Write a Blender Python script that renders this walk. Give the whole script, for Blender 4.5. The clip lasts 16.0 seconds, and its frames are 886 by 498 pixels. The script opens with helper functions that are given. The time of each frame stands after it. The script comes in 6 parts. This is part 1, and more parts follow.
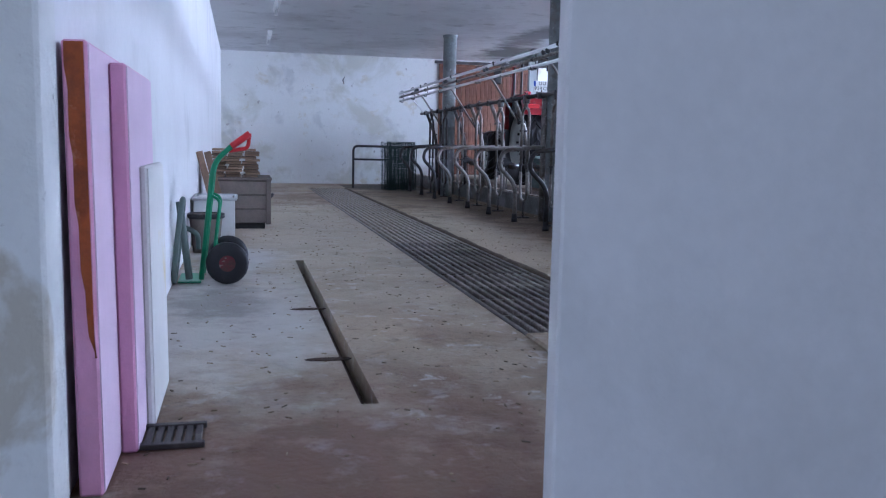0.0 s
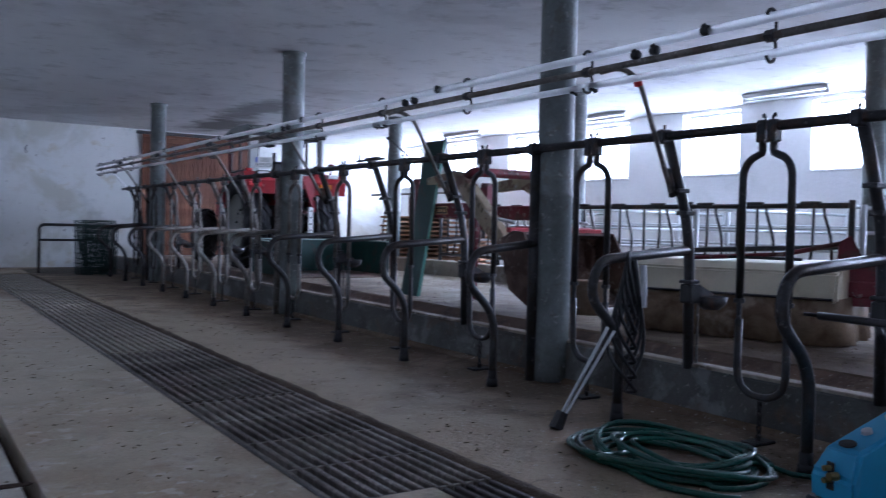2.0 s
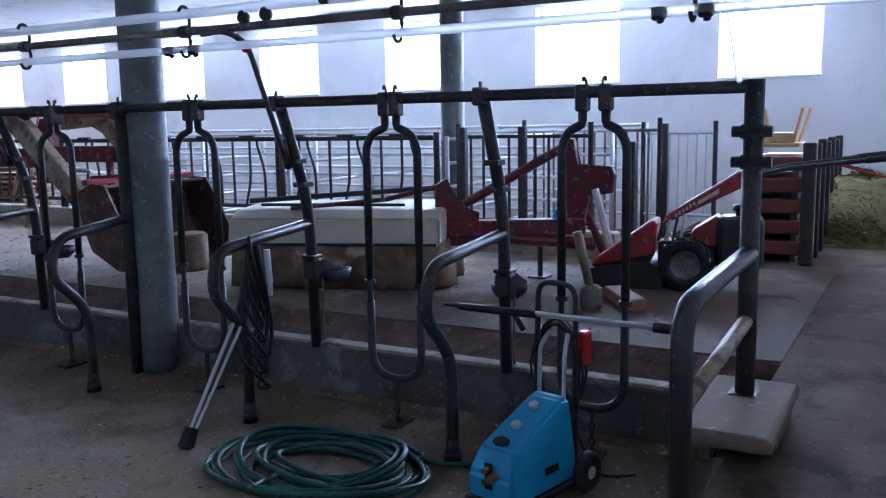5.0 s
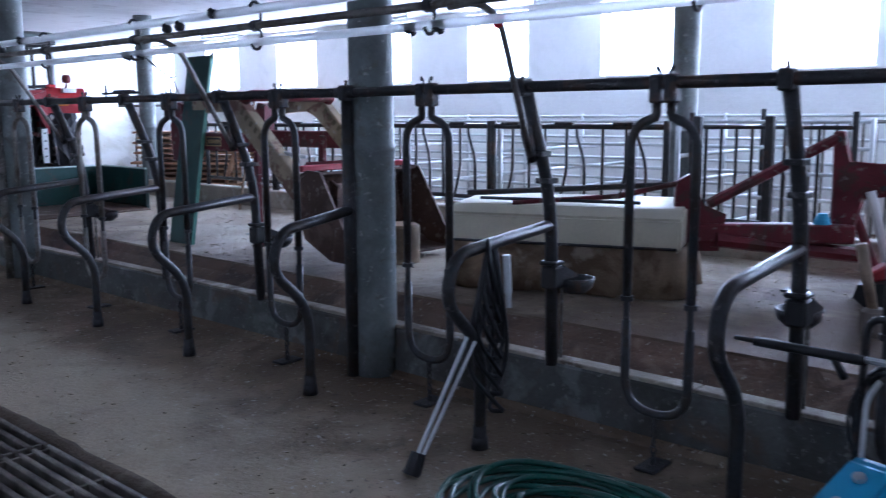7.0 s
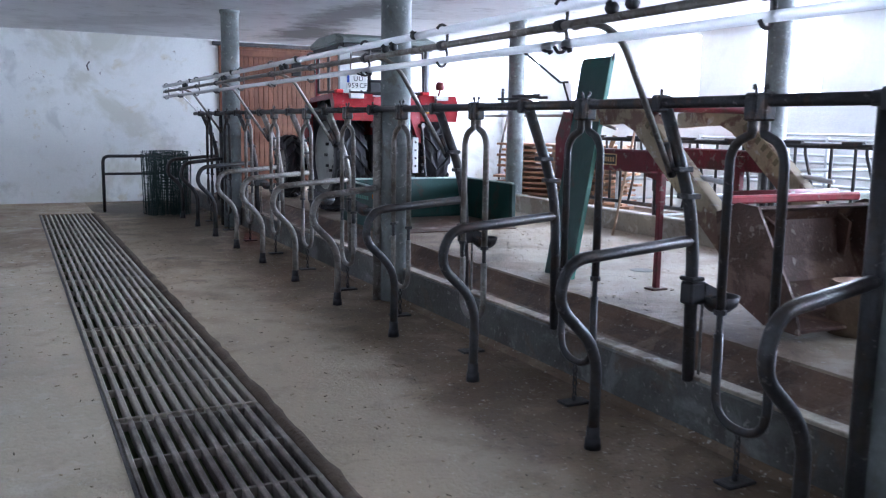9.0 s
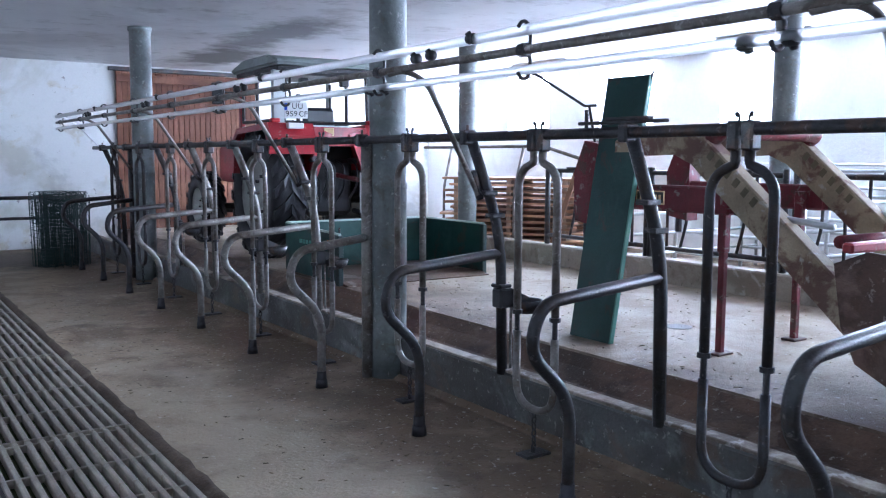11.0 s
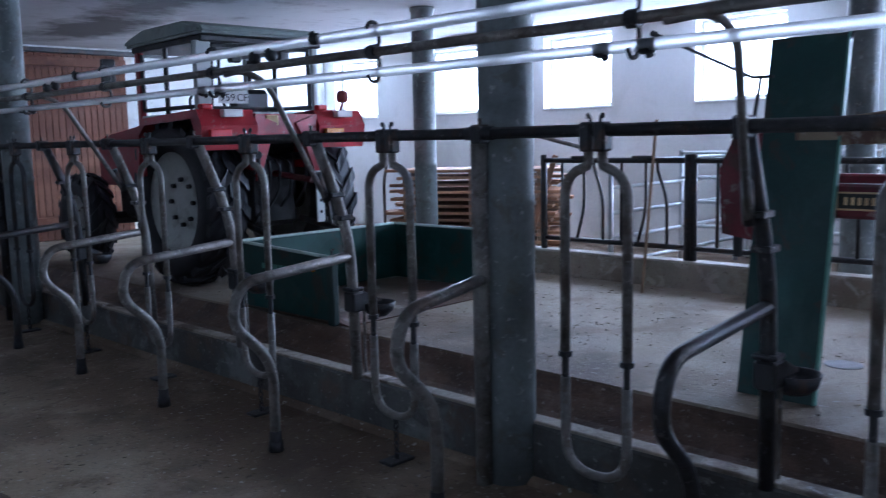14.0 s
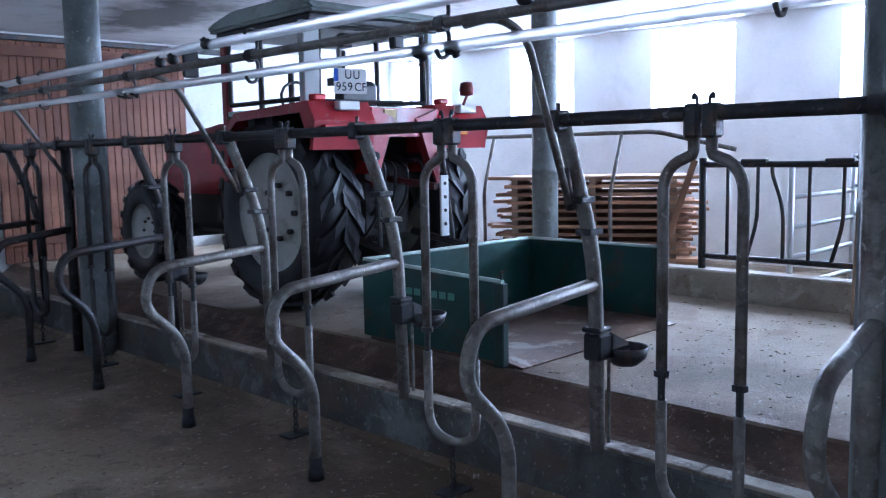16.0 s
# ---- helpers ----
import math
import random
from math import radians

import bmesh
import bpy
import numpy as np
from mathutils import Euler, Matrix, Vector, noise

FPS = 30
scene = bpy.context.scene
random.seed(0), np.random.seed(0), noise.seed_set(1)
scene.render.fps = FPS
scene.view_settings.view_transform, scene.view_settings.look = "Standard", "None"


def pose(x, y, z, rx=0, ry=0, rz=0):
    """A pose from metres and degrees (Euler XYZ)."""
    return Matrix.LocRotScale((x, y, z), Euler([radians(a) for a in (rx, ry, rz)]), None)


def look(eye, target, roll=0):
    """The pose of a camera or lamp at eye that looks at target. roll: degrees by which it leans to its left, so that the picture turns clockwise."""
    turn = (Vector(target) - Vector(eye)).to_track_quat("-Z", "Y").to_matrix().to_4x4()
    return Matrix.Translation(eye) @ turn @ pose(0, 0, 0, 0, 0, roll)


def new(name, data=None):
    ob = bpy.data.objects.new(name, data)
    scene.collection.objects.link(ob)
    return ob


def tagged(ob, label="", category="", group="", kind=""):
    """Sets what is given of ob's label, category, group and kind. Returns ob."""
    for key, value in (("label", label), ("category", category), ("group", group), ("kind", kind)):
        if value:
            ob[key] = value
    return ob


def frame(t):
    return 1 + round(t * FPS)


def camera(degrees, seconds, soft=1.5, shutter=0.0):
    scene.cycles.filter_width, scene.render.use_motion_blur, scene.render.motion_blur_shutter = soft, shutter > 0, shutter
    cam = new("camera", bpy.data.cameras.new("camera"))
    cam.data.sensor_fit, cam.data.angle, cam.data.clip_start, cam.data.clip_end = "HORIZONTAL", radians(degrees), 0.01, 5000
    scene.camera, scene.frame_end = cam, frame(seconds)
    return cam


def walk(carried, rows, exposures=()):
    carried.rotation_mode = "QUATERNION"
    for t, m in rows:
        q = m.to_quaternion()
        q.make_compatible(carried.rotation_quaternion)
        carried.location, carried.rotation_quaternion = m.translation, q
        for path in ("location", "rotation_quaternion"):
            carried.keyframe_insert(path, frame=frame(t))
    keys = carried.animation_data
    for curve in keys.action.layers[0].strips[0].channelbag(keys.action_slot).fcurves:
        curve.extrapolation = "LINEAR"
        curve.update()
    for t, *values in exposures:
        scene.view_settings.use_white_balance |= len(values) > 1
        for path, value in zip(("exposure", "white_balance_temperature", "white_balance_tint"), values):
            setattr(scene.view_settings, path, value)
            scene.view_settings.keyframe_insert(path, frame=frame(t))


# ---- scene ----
cam = camera(54.4, 16.0, soft=1.1, shutter=0.3)
PATH = [
    (0, (-3.181, -2.115, 0.876), (-2.727, -0.182, 0.64), 1.2),
    (0.5, (-3.172, -1.831, 0.894), (-2.701, 0.104, 0.709), 1.6),
    (1, (-3.183, -1.543, 0.902), (-2.606, 0.367, 0.77), 1.5),
    (1.5, (-3.228, -1.209, 0.954), (-2.376, 0.599, 0.882), 1.7),
    (2, (-3.211, -1.048, 0.999), (-2.126, 0.631, 0.945), 1.4),
    (2.5, (-3.185, -0.852, 1.134), (-1.846, 0.633, 1.087), 0.4),
    (3, (-3.117, -0.722, 1.254), (-1.586, 0.563, 1.174), -0.4),
    (3.5, (-3.085, -0.582, 1.371), (-1.382, 0.451, 1.187), -0.8),
    (6, (-2.9, -0.52, 1.406), (-1.197, 0.473, 1.072), -1.1),
    (6.5, (-2.814, -0.255, 1.423), (-1.209, 0.9, 1.121), -0.5),
    (7, (-2.709, 0.016, 1.398), (-1.228, 1.324, 1.087), -0.4),
    (7.5, (-2.585, 0.381, 1.404), (-1.287, 1.868, 1.082), 0.2),
    (8, (-2.471, 0.73, 1.361), (-1.35, 2.354, 1.039), 0.4),
    (8.5, (-2.292, 1.081, 1.363), (-1.319, 2.798, 1.037), 0.2),
    (9, (-2.244, 1.461, 1.397), (-1.352, 3.229, 1.112), 0.9),
    (9.5, (-2.276, 1.872, 1.393), (-1.339, 3.626, 1.182), 0.1),
    (12, (-2.332, 3.803, 1.414), (-1.051, 5.324, 1.195), -0.0),
    (12.5, (-2.34, 4.192, 1.429), (-0.953, 5.619, 1.229), -0.7),
    (13, (-2.3, 4.516, 1.404), (-0.81, 5.836, 1.215), -0.6),
    (13.5, (-2.244, 4.973, 1.437), (-0.735, 6.269, 1.225), -0.8),
    (14, (-2.331, 5.388, 1.488), (-0.907, 6.769, 1.234), -1.3),
    (14.5, (-2.251, 5.8, 1.416), (-0.893, 7.243, 1.145), -0.9),
    (15, (-2.237, 6.206, 1.396), (-0.889, 7.661, 1.142), -0.5),
    (15.5, (-2.265, 6.612, 1.415), (-0.914, 8.068, 1.175), -0.9),
    (16, (-2.173, 6.942, 1.4), (-0.764, 8.344, 1.178), -1.1),
]
EXPOSURES = [(0.0, 0.6, 5100, 22), (1.0, 0.3, 5250, 22), (2.0, -0.2, 5150, 22), (3.0, -0.55, 4850, 21), (3.5, -0.75, 4850, 21), (6.0, 0.34, 5000, 20), (7.0, 0.12, 5000, 20), (7.5, 0.4, 5200, 19), (8.0, 0.85, 5300, 18), (8.5, 1.2, 5350, 18), (9.0, 0.78, 5450, 18), (9.7, 0.7, 5350, 18),
             (12.0, 0.95, 5050, 18), (12.5, 0.55, 4950, 18), (13.0, -0.3, 4950, 18), (14.0, -0.45, 4900, 18), (14.5, 0.0, 5050, 18), (15.0, 0.8, 5100, 17), (15.5, 0.92, 5050, 17), (16.0, 0.25, 4900, 17)]
walk(cam, [(t, look(eye, target, roll)) for t, eye, target, roll in PATH], EXPOSURES)

# ---- light ----
FLOOR_X0, FLOOR_X1 = -3.6, 7.07      # aisle wall, window wall
HALL_Y0, HALL_Y1 = -0.92, 17.25      # entrance partition, end wall
CEIL = 2.83
TABLE = 0.235                        # feed table level
SILL, HEAD = 1.855, 2.78             # window sill and head
WINDOWS = [(0.47 + 2.205 * k, 1.53 + 2.205 * k) for k in range(8)]

world = bpy.data.worlds.new("world")
scene.world = world
world.use_nodes = True
wn = world.node_tree.nodes
sky = wn.new("ShaderNodeTexSky")
sky.sky_type, sky.sun_disc = "NISHITA", False
sky.sun_elevation, sky.sun_rotation = radians(35), radians(100)
wn["Background"].inputs["Strength"].default_value = 0.15
world.node_tree.links.new(sky.outputs["Color"], wn["Background"].inputs["Color"])

sun = new("sun", bpy.data.lights.new("sun", "SUN"))
sun.data.energy, sun.data.angle, sun.data.color = 0.5, radians(12), (1.0, 0.96, 0.9)
sun.matrix_world = look((20, 8, 14), (0, 8, 0))


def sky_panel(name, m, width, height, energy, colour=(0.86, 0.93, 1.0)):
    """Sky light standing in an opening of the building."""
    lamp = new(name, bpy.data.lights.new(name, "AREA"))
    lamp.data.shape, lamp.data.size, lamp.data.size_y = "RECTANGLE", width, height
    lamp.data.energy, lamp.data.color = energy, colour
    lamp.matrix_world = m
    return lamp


WINDOW_POWER = 125
for y0, y1 in WINDOWS:
    yc, zc = (y0 + y1) / 2, (SILL + HEAD) / 2
    sky_panel("window_daylight", look((FLOOR_X1 + 0.24, yc, zc), (FLOOR_X1 - 3, yc, zc - 0.15)), y1 - y0 + 0.04, HEAD - SILL + 0.06, WINDOW_POWER)
# Added light from an assumed, unseen doorway, to brighten the entry room.
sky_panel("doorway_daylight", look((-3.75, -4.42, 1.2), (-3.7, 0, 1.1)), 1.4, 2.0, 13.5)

# ---- mesh helpers ----


def part(name, bm, material, parent=None, label="", smooth=False):
    """Link a bmesh as one mesh object."""
    me = bpy.data.meshes.new(name)
    bmesh.ops.recalc_face_normals(bm, faces=bm.faces)
    bm.to_mesh(me)
    bm.free()
    me.materials.append(material)
    if smooth:
        for p in me.polygons:
            p.use_smooth = True
    ob = new(name, me)
    if parent:
        ob.parent = parent
    if label:
        ob["label"] = label
    return ob


def structure(name, bm, material, smooth=False):
    return tagged(part(name, bm, material, None, "", smooth), kind="structure")


def thing(name, label, category, group="", m=None):
    ob = tagged(new(name), label, category, group)
    ob.empty_display_size = 0.1
    if m is not None:
        ob.matrix_basis = m
    return ob


def B():
    return bmesh.new()


def box(bm, x0, x1, y0, y1, z0, z1, bevel=0.0, m=None, seg=1):
    got = bmesh.ops.create_cube(bm, size=1, matrix=Matrix.Translation(((x0 + x1) / 2, (y0 + y1) / 2, (z0 + z1) / 2)) @ Matrix.Diagonal((abs(x1 - x0), abs(y1 - y0), abs(z1 - z0), 1)))
    vs = got["verts"]
    if bevel:
        es = list({e for v in vs for e in v.link_edges})
        res = bmesh.ops.bevel(bm, geom=es, offset=bevel, segments=seg, affect="EDGES", profile=0.5)
        vs = list({v for f in res["faces"] for v in f.verts} | {v for v in vs if v.is_valid})
        seen, todo = set(vs), list(vs)
        while todo:
            v = todo.pop()
            for e in v.link_edges:
                o = e.other_vert(v)
                if o not in seen:
                    seen.add(o)
                    todo.append(o)
        vs = list(seen)
    if m is not None:
        bmesh.ops.transform(bm, matrix=m, verts=vs)
    return bm


def rounded(pts, fillet, steps=5):
    pts = [Vector(p) for p in pts]
    if not fillet:
        return pts
    out = [pts[0]]
    for a, b, c in zip(pts, pts[1:], pts[2:]):
        la, lc = (a - b).length, (c - b).length
        d = min(fillet, la * 0.48, lc * 0.48)
        p, q = b + (a - b) * (d / la), b + (c - b) * (d / lc)
        for k in range(steps + 1):
            t = k / steps
            out.append(p * (1 - t) ** 2 + b * 2 * t * (1 - t) + q * t * t)
    return out + [pts[-1]]


def tube(bm, pts, r, seg=8, fillet=0.0, steps=5, r_end=None, closed=False):
    pts = rounded(pts, fillet, steps)
    n = len(pts)
    d = [(pts[min(i + 1, n - 1)] - pts[max(i - 1, 0)]).normalized() for i in range(n)]
    if closed:
        d[0] = d[-1] = (pts[1] - pts[-2]).normalized()
    up = Vector((0, 0, 1)) if abs(d[0].z) < 0.9 else Vector((1, 0, 0))
    u = d[0].cross(up).normalized()
    rings = []
    for i in range(n):
        u = (u - d[i] * u.dot(d[i])).normalized()
        w = d[i].cross(u)
        rr = r if r_end is None else r + (r_end - r) * i / (n - 1)
        rings.append([bm.verts.new(pts[i] + (u * math.cos(2 * math.pi * k / seg) + w * math.sin(2 * math.pi * k / seg)) * rr) for k in range(seg)])
    for a, b in zip(rings, rings[1:]):
        for k in range(seg):
            bm.faces.new((a[k], a[(k + 1) % seg], b[(k + 1) % seg], b[k]))
    if not closed:
        bm.faces.new(rings[0][::-1])
        bm.faces.new(rings[-1])
    return bm


def lathe(bm, profile, seg=24, m=None, arc=2 * math.pi):
    """Turn (radius, height) pairs round z."""
    m = m or Matrix()
    full = arc > 6.28
    cols = []
    for k in range(seg if full else seg + 1):
        a = arc * k / seg
        cols.append([bm.verts.new(m @ Vector((r * math.cos(a), r * math.sin(a), z))) for r, z in profile])
    for k in range(seg):
        p, q = cols[k], cols[(k + 1) % len(cols)]
        for i in range(len(profile) - 1):
            vs = [p[i], q[i], q[i + 1], p[i + 1]]
            if profile[i][0] < 1e-6 and profile[i + 1][0] < 1e-6:
                continue
            try:
                bm.faces.new(vs)
            except ValueError:
                pass
    bmesh.ops.remove_doubles(bm, verts=[v for c in cols for v in c], dist=1e-5)
    return bm


def prism(bm, outline, axis, a, b, m=None):
    """Extrude a 2D outline along an axis from a to b. x: outline is (y, z); y: (x, z); z: (x, y)."""
    def place(p, h):
        v = {"x": (h, p[0], p[1]), "y": (p[0], h, p[1]), "z": (p[0], p[1], h)}[axis]
        return m @ Vector(v) if m is not None else Vector(v)
    lo = [bm.verts.new(place(p, a)) for p in outline]
    hi = [bm.verts.new(place(p, b)) for p in outline]
    bm.faces.new(lo[::-1])
    bm.faces.new(hi)
    n = len(outline)
    for i in range(n):
        bm.faces.new((lo[i], lo[(i + 1) % n], hi[(i + 1) % n], hi[i]))
    return bm


def rects(bm, xs, ys, z, skip):
    """A sheet of rectangles over the grid xs by ys at height z, leaving out the cells in skip."""
    grid = {}
    def v(i, j):
        if (i, j) not in grid:
            grid[i, j] = bm.verts.new((xs[i], ys[j], z))
        return grid[i, j]
    for i in range(len(xs) - 1):
        for j in range(len(ys) - 1):
            if (i, j) not in skip:
                bm.faces.new((v(i, j), v(i + 1, j), v(i + 1, j + 1), v(i, j + 1)))
    return bm


def letters(text, size, material, parent, m, name="lettering", label=""):
    cu = bpy.data.curves.new(name, "FONT")
    cu.body, cu.size, cu.extrude, cu.align_x, cu.align_y = text, size, 0.001, "CENTER", "CENTER"
    tmp = bpy.data.objects.new(name, cu)
    scene.collection.objects.link(tmp)
    bpy.context.view_layer.update()
    me = bpy.data.meshes.new_from_object(tmp)
    bpy.data.objects.remove(tmp)
    me.materials.clear()
    me.materials.append(material)
    ob = new(name, me)
    ob.parent = parent
    ob.matrix_basis = m
    if label:
        ob["label"] = label
    return ob


# ---- materials ----


def mat(name, base, rough=0.7, metal=0.0, vary=0.25, scale=3.0, fine=60.0, bump=0.15, stains=(), spread=0.0, coat=0.0, island=False, spec=0.5, relief=0.01, band=None, patches=()):
    """A surface with coarse and fine variation, relief, and optional stains: (colour, scale, low, high, strength) each;
    patches: areas of another tone with ragged edges on a level surface, (x, y, radius x, radius y, colour, strength)
    each."""
    m = bpy.data.materials.new(name)
    m.use_nodes = True
    nt = m.node_tree
    bsdf = nt.nodes["Principled BSDF"]
    def node(kind, **inputs):
        n = nt.nodes.new(kind)
        for k, val in inputs.items():
            n.inputs[k.replace("_", " ")].default_value = val
        return n
    def link(a, b):
        nt.links.new(a, b)
    co = node("ShaderNodeTexCoord").outputs["Object"]
    big = node("ShaderNodeTexNoise", Scale=scale, Detail=6.0, Roughness=0.6)
    small = node("ShaderNodeTexNoise", Scale=fine, Detail=4.0, Roughness=0.65)
    link(co, big.inputs["Vector"])
    link(co, small.inputs["Vector"])
    def mix(a, b, fac, mode="MIX"):
        n = nt.nodes.new("ShaderNodeMix")
        n.data_type, n.blend_type = "RGBA", mode
        for sock, val in ((n.inputs[6], a), (n.inputs[7], b), (n.inputs[0], fac)):
            if isinstance(val, (int, float)):
                sock.default_value = val
            elif isinstance(val, tuple):
                sock.default_value = (*val, 1)
            else:
                link(val, sock)
        return n.outputs[2]
    def ramp(value, low, high):
        n = node("ShaderNodeMapRange")
        n.inputs["From Min"].default_value, n.inputs["From Max"].default_value = low, high
        link(value, n.inputs["Value"])
        return n.outputs["Result"]
    dark = tuple(c * (1 - vary) for c in base)
    light = tuple(min(1, c * (1 + vary * 0.7)) for c in base)
    col = mix(dark, light, ramp(big.outputs["Fac"], 0.3, 0.7))
    col = mix(col, mix(dark, light, ramp(small.outputs["Fac"], 0.35, 0.65)), 0.35)
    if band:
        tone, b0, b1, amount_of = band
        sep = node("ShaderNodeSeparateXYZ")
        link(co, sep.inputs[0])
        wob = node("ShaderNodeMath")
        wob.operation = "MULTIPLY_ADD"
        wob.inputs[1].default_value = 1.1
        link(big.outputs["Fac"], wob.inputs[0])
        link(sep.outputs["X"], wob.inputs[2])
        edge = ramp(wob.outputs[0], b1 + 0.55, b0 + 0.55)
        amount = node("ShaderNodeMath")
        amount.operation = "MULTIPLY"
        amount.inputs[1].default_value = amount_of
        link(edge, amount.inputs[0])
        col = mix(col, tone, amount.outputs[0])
    for k, (colour, sc, lo, hi, strength) in enumerate(stains):
        st = node("ShaderNodeTexNoise", Scale=sc, Detail=7.0, Roughness=0.62, Distortion=0.4)
        shift = node("ShaderNodeMapping")
        shift.inputs["Location"].default_value = (3.1 * k + 1.7, 5.3 * k, 1.1 * k)
        link(co, shift.inputs["Vector"])
        link(shift.outputs["Vector"], st.inputs["Vector"])
        f = ramp(st.outputs["Fac"], lo, hi)
        mul = node("ShaderNodeMath")
        mul.operation = "MULTIPLY"
        mul.inputs[1].default_value = strength
        link(f, mul.inputs[0])
        col = mix(col, colour, mul.outputs[0])
    for k, (px, py, rx, ry, colour, strength) in enumerate(patches):
        place = node("ShaderNodeMapping")
        place.inputs["Location"].default_value, place.inputs["Scale"].default_value = (-px / rx, -py / ry, 0), (1 / rx, 1 / ry, 0)
        ball = node("ShaderNodeTexGradient")
        ball.gradient_type = "SPHERICAL"
        rag = node("ShaderNodeTexNoise", Scale=2.2 + 0.7 * k, Detail=8.0, Roughness=0.66)
        link(co, place.inputs["Vector"])
        link(place.outputs["Vector"], ball.inputs["Vector"])
        link(co, rag.inputs["Vector"])
        total = node("ShaderNodeMath")
        total.operation = "MULTIPLY_ADD"
        total.inputs[1].default_value = 1.5
        link(rag.outputs["Fac"], total.inputs[0])
        link(ball.outputs["Fac"], total.inputs[2])
        area = ramp(total.outputs[0], 0.85, 1.35)
        weight = node("ShaderNodeMath")
        weight.operation = "MULTIPLY"
        weight.inputs[1].default_value = strength
        link(area, weight.inputs[0])
        col = mix(col, colour, weight.outputs[0])
    if spread:
        info = node("ShaderNodeNewGeometry").outputs["Random Per Island"] if island else node("ShaderNodeObjectInfo").outputs["Random"]
        hsv = node("ShaderNodeHueSaturation")
        link(ramp(info, 0, 1), hsv.inputs["Value"])
        rng = hsv.inputs["Value"].links[0].from_node
        rng.inputs["To Min"].default_value, rng.inputs["To Max"].default_value = 1 - spread, 1 + spread
        link(col, hsv.inputs["Color"])
        col = hsv.outputs["Color"]
    link(col, bsdf.inputs["Base Color"])
    rr = node("ShaderNodeMapRange")
    rr.inputs["To Min"].default_value, rr.inputs["To Max"].default_value = max(0.03, rough - 0.12), min(1, rough + 0.12)
    link(small.outputs["Fac"], rr.inputs["Value"])
    link(rr.outputs["Result"], bsdf.inputs["Roughness"])
    bsdf.inputs["Metallic"].default_value = metal
    bsdf.inputs["Coat Weight"].default_value = coat
    bsdf.inputs["Specular IOR Level"].default_value = spec
    if bump:
        bn = node("ShaderNodeBump", Strength=bump, Distance=relief)
        addn = node("ShaderNodeMath")
        link(small.outputs["Fac"], addn.inputs[0])
        link(big.outputs["Fac"], addn.inputs[1])
        link(addn.outputs[0], bn.inputs["Height"])
        link(bn.outputs["Normal"], bsdf.inputs["Normal"])
    return m


# Band towards the curb: brown dirt, with part of the shade there painted in.
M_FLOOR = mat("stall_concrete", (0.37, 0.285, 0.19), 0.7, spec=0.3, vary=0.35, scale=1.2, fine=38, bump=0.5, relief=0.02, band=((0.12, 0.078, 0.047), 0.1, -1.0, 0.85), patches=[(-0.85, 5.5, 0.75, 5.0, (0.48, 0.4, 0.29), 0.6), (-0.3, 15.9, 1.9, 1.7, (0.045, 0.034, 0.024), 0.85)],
              stains=[((0.4, 0.325, 0.235), 1.1, 0.5, 0.63, 0.55), ((0.12, 0.078, 0.048), 1.5, 0.5, 0.6, 0.6), ((0.11, 0.075, 0.05), 8.0, 0.58, 0.64, 0.5), ((0.66, 0.62, 0.55), 34.0, 0.62, 0.66, 0.6), ((0.05, 0.035, 0.026), 32.0, 0.61, 0.645, 0.7)])
# First patch: paler floor along the middle of the hall.
M_AISLE = mat("aisle_concrete", (0.39, 0.31, 0.215), 0.65, spec=0.3, vary=0.35, scale=0.9, fine=38, bump=0.45, relief=0.018,
              stains=[((0.5, 0.44, 0.34), 0.7, 0.49, 0.62, 0.6), ((0.19, 0.125, 0.08), 1.0, 0.5, 0.6, 0.65), ((0.13, 0.09, 0.065), 5.0, 0.59, 0.66, 0.45), ((0.06, 0.042, 0.032), 34.0, 0.62, 0.66, 0.6), ((0.66, 0.63, 0.57), 9.0, 0.6, 0.66, 0.5)],
              patches=[(-2.5, 6.5, 1.7, 5.0, (0.52, 0.46, 0.35), 0.65), (-3.3, 2.5, 0.75, 2.1, (0.62, 0.6, 0.55), 0.75), (-3.0, -0.3, 1.6, 1.7, (0.15, 0.075, 0.043), 0.85), (-3.3, 2.7, 0.35, 0.8, (0.1, 0.085, 0.07), 0.5), (-3.2, 4.6, 0.5, 0.9, (0.68, 0.68, 0.66), 0.6)])
# First patch: darker brown at the entrance end of the table.
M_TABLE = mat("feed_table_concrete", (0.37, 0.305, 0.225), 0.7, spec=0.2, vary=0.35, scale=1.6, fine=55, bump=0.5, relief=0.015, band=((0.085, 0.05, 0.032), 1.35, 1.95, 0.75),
              stains=[((0.45, 0.385, 0.3), 1.1, 0.5, 0.61, 0.6), ((0.2, 0.145, 0.1), 1.6, 0.52, 0.6, 0.55), ((0.07, 0.05, 0.038), 30.0, 0.61, 0.66, 0.55), ((0.55, 0.52, 0.47), 34.0, 0.62, 0.66, 0.6)],
              patches=[(2.2, 0.0, 3.8, 4.4, (0.105, 0.068, 0.044), 0.92), (1.9, 8.9, 0.5, 0.7, (0.1, 0.075, 0.055), 0.55)])
M_TROUGH = mat("trough_clay", (0.145, 0.086, 0.055), 0.5, spec=0.35, vary=0.4, scale=4, fine=50, bump=0.4, stains=[((0.055, 0.036, 0.026), 2.5, 0.48, 0.58, 0.75), ((0.24, 0.165, 0.12), 5.0, 0.55, 0.62, 0.6), ((0.45, 0.4, 0.34), 38.0, 0.62, 0.66, 0.6)])
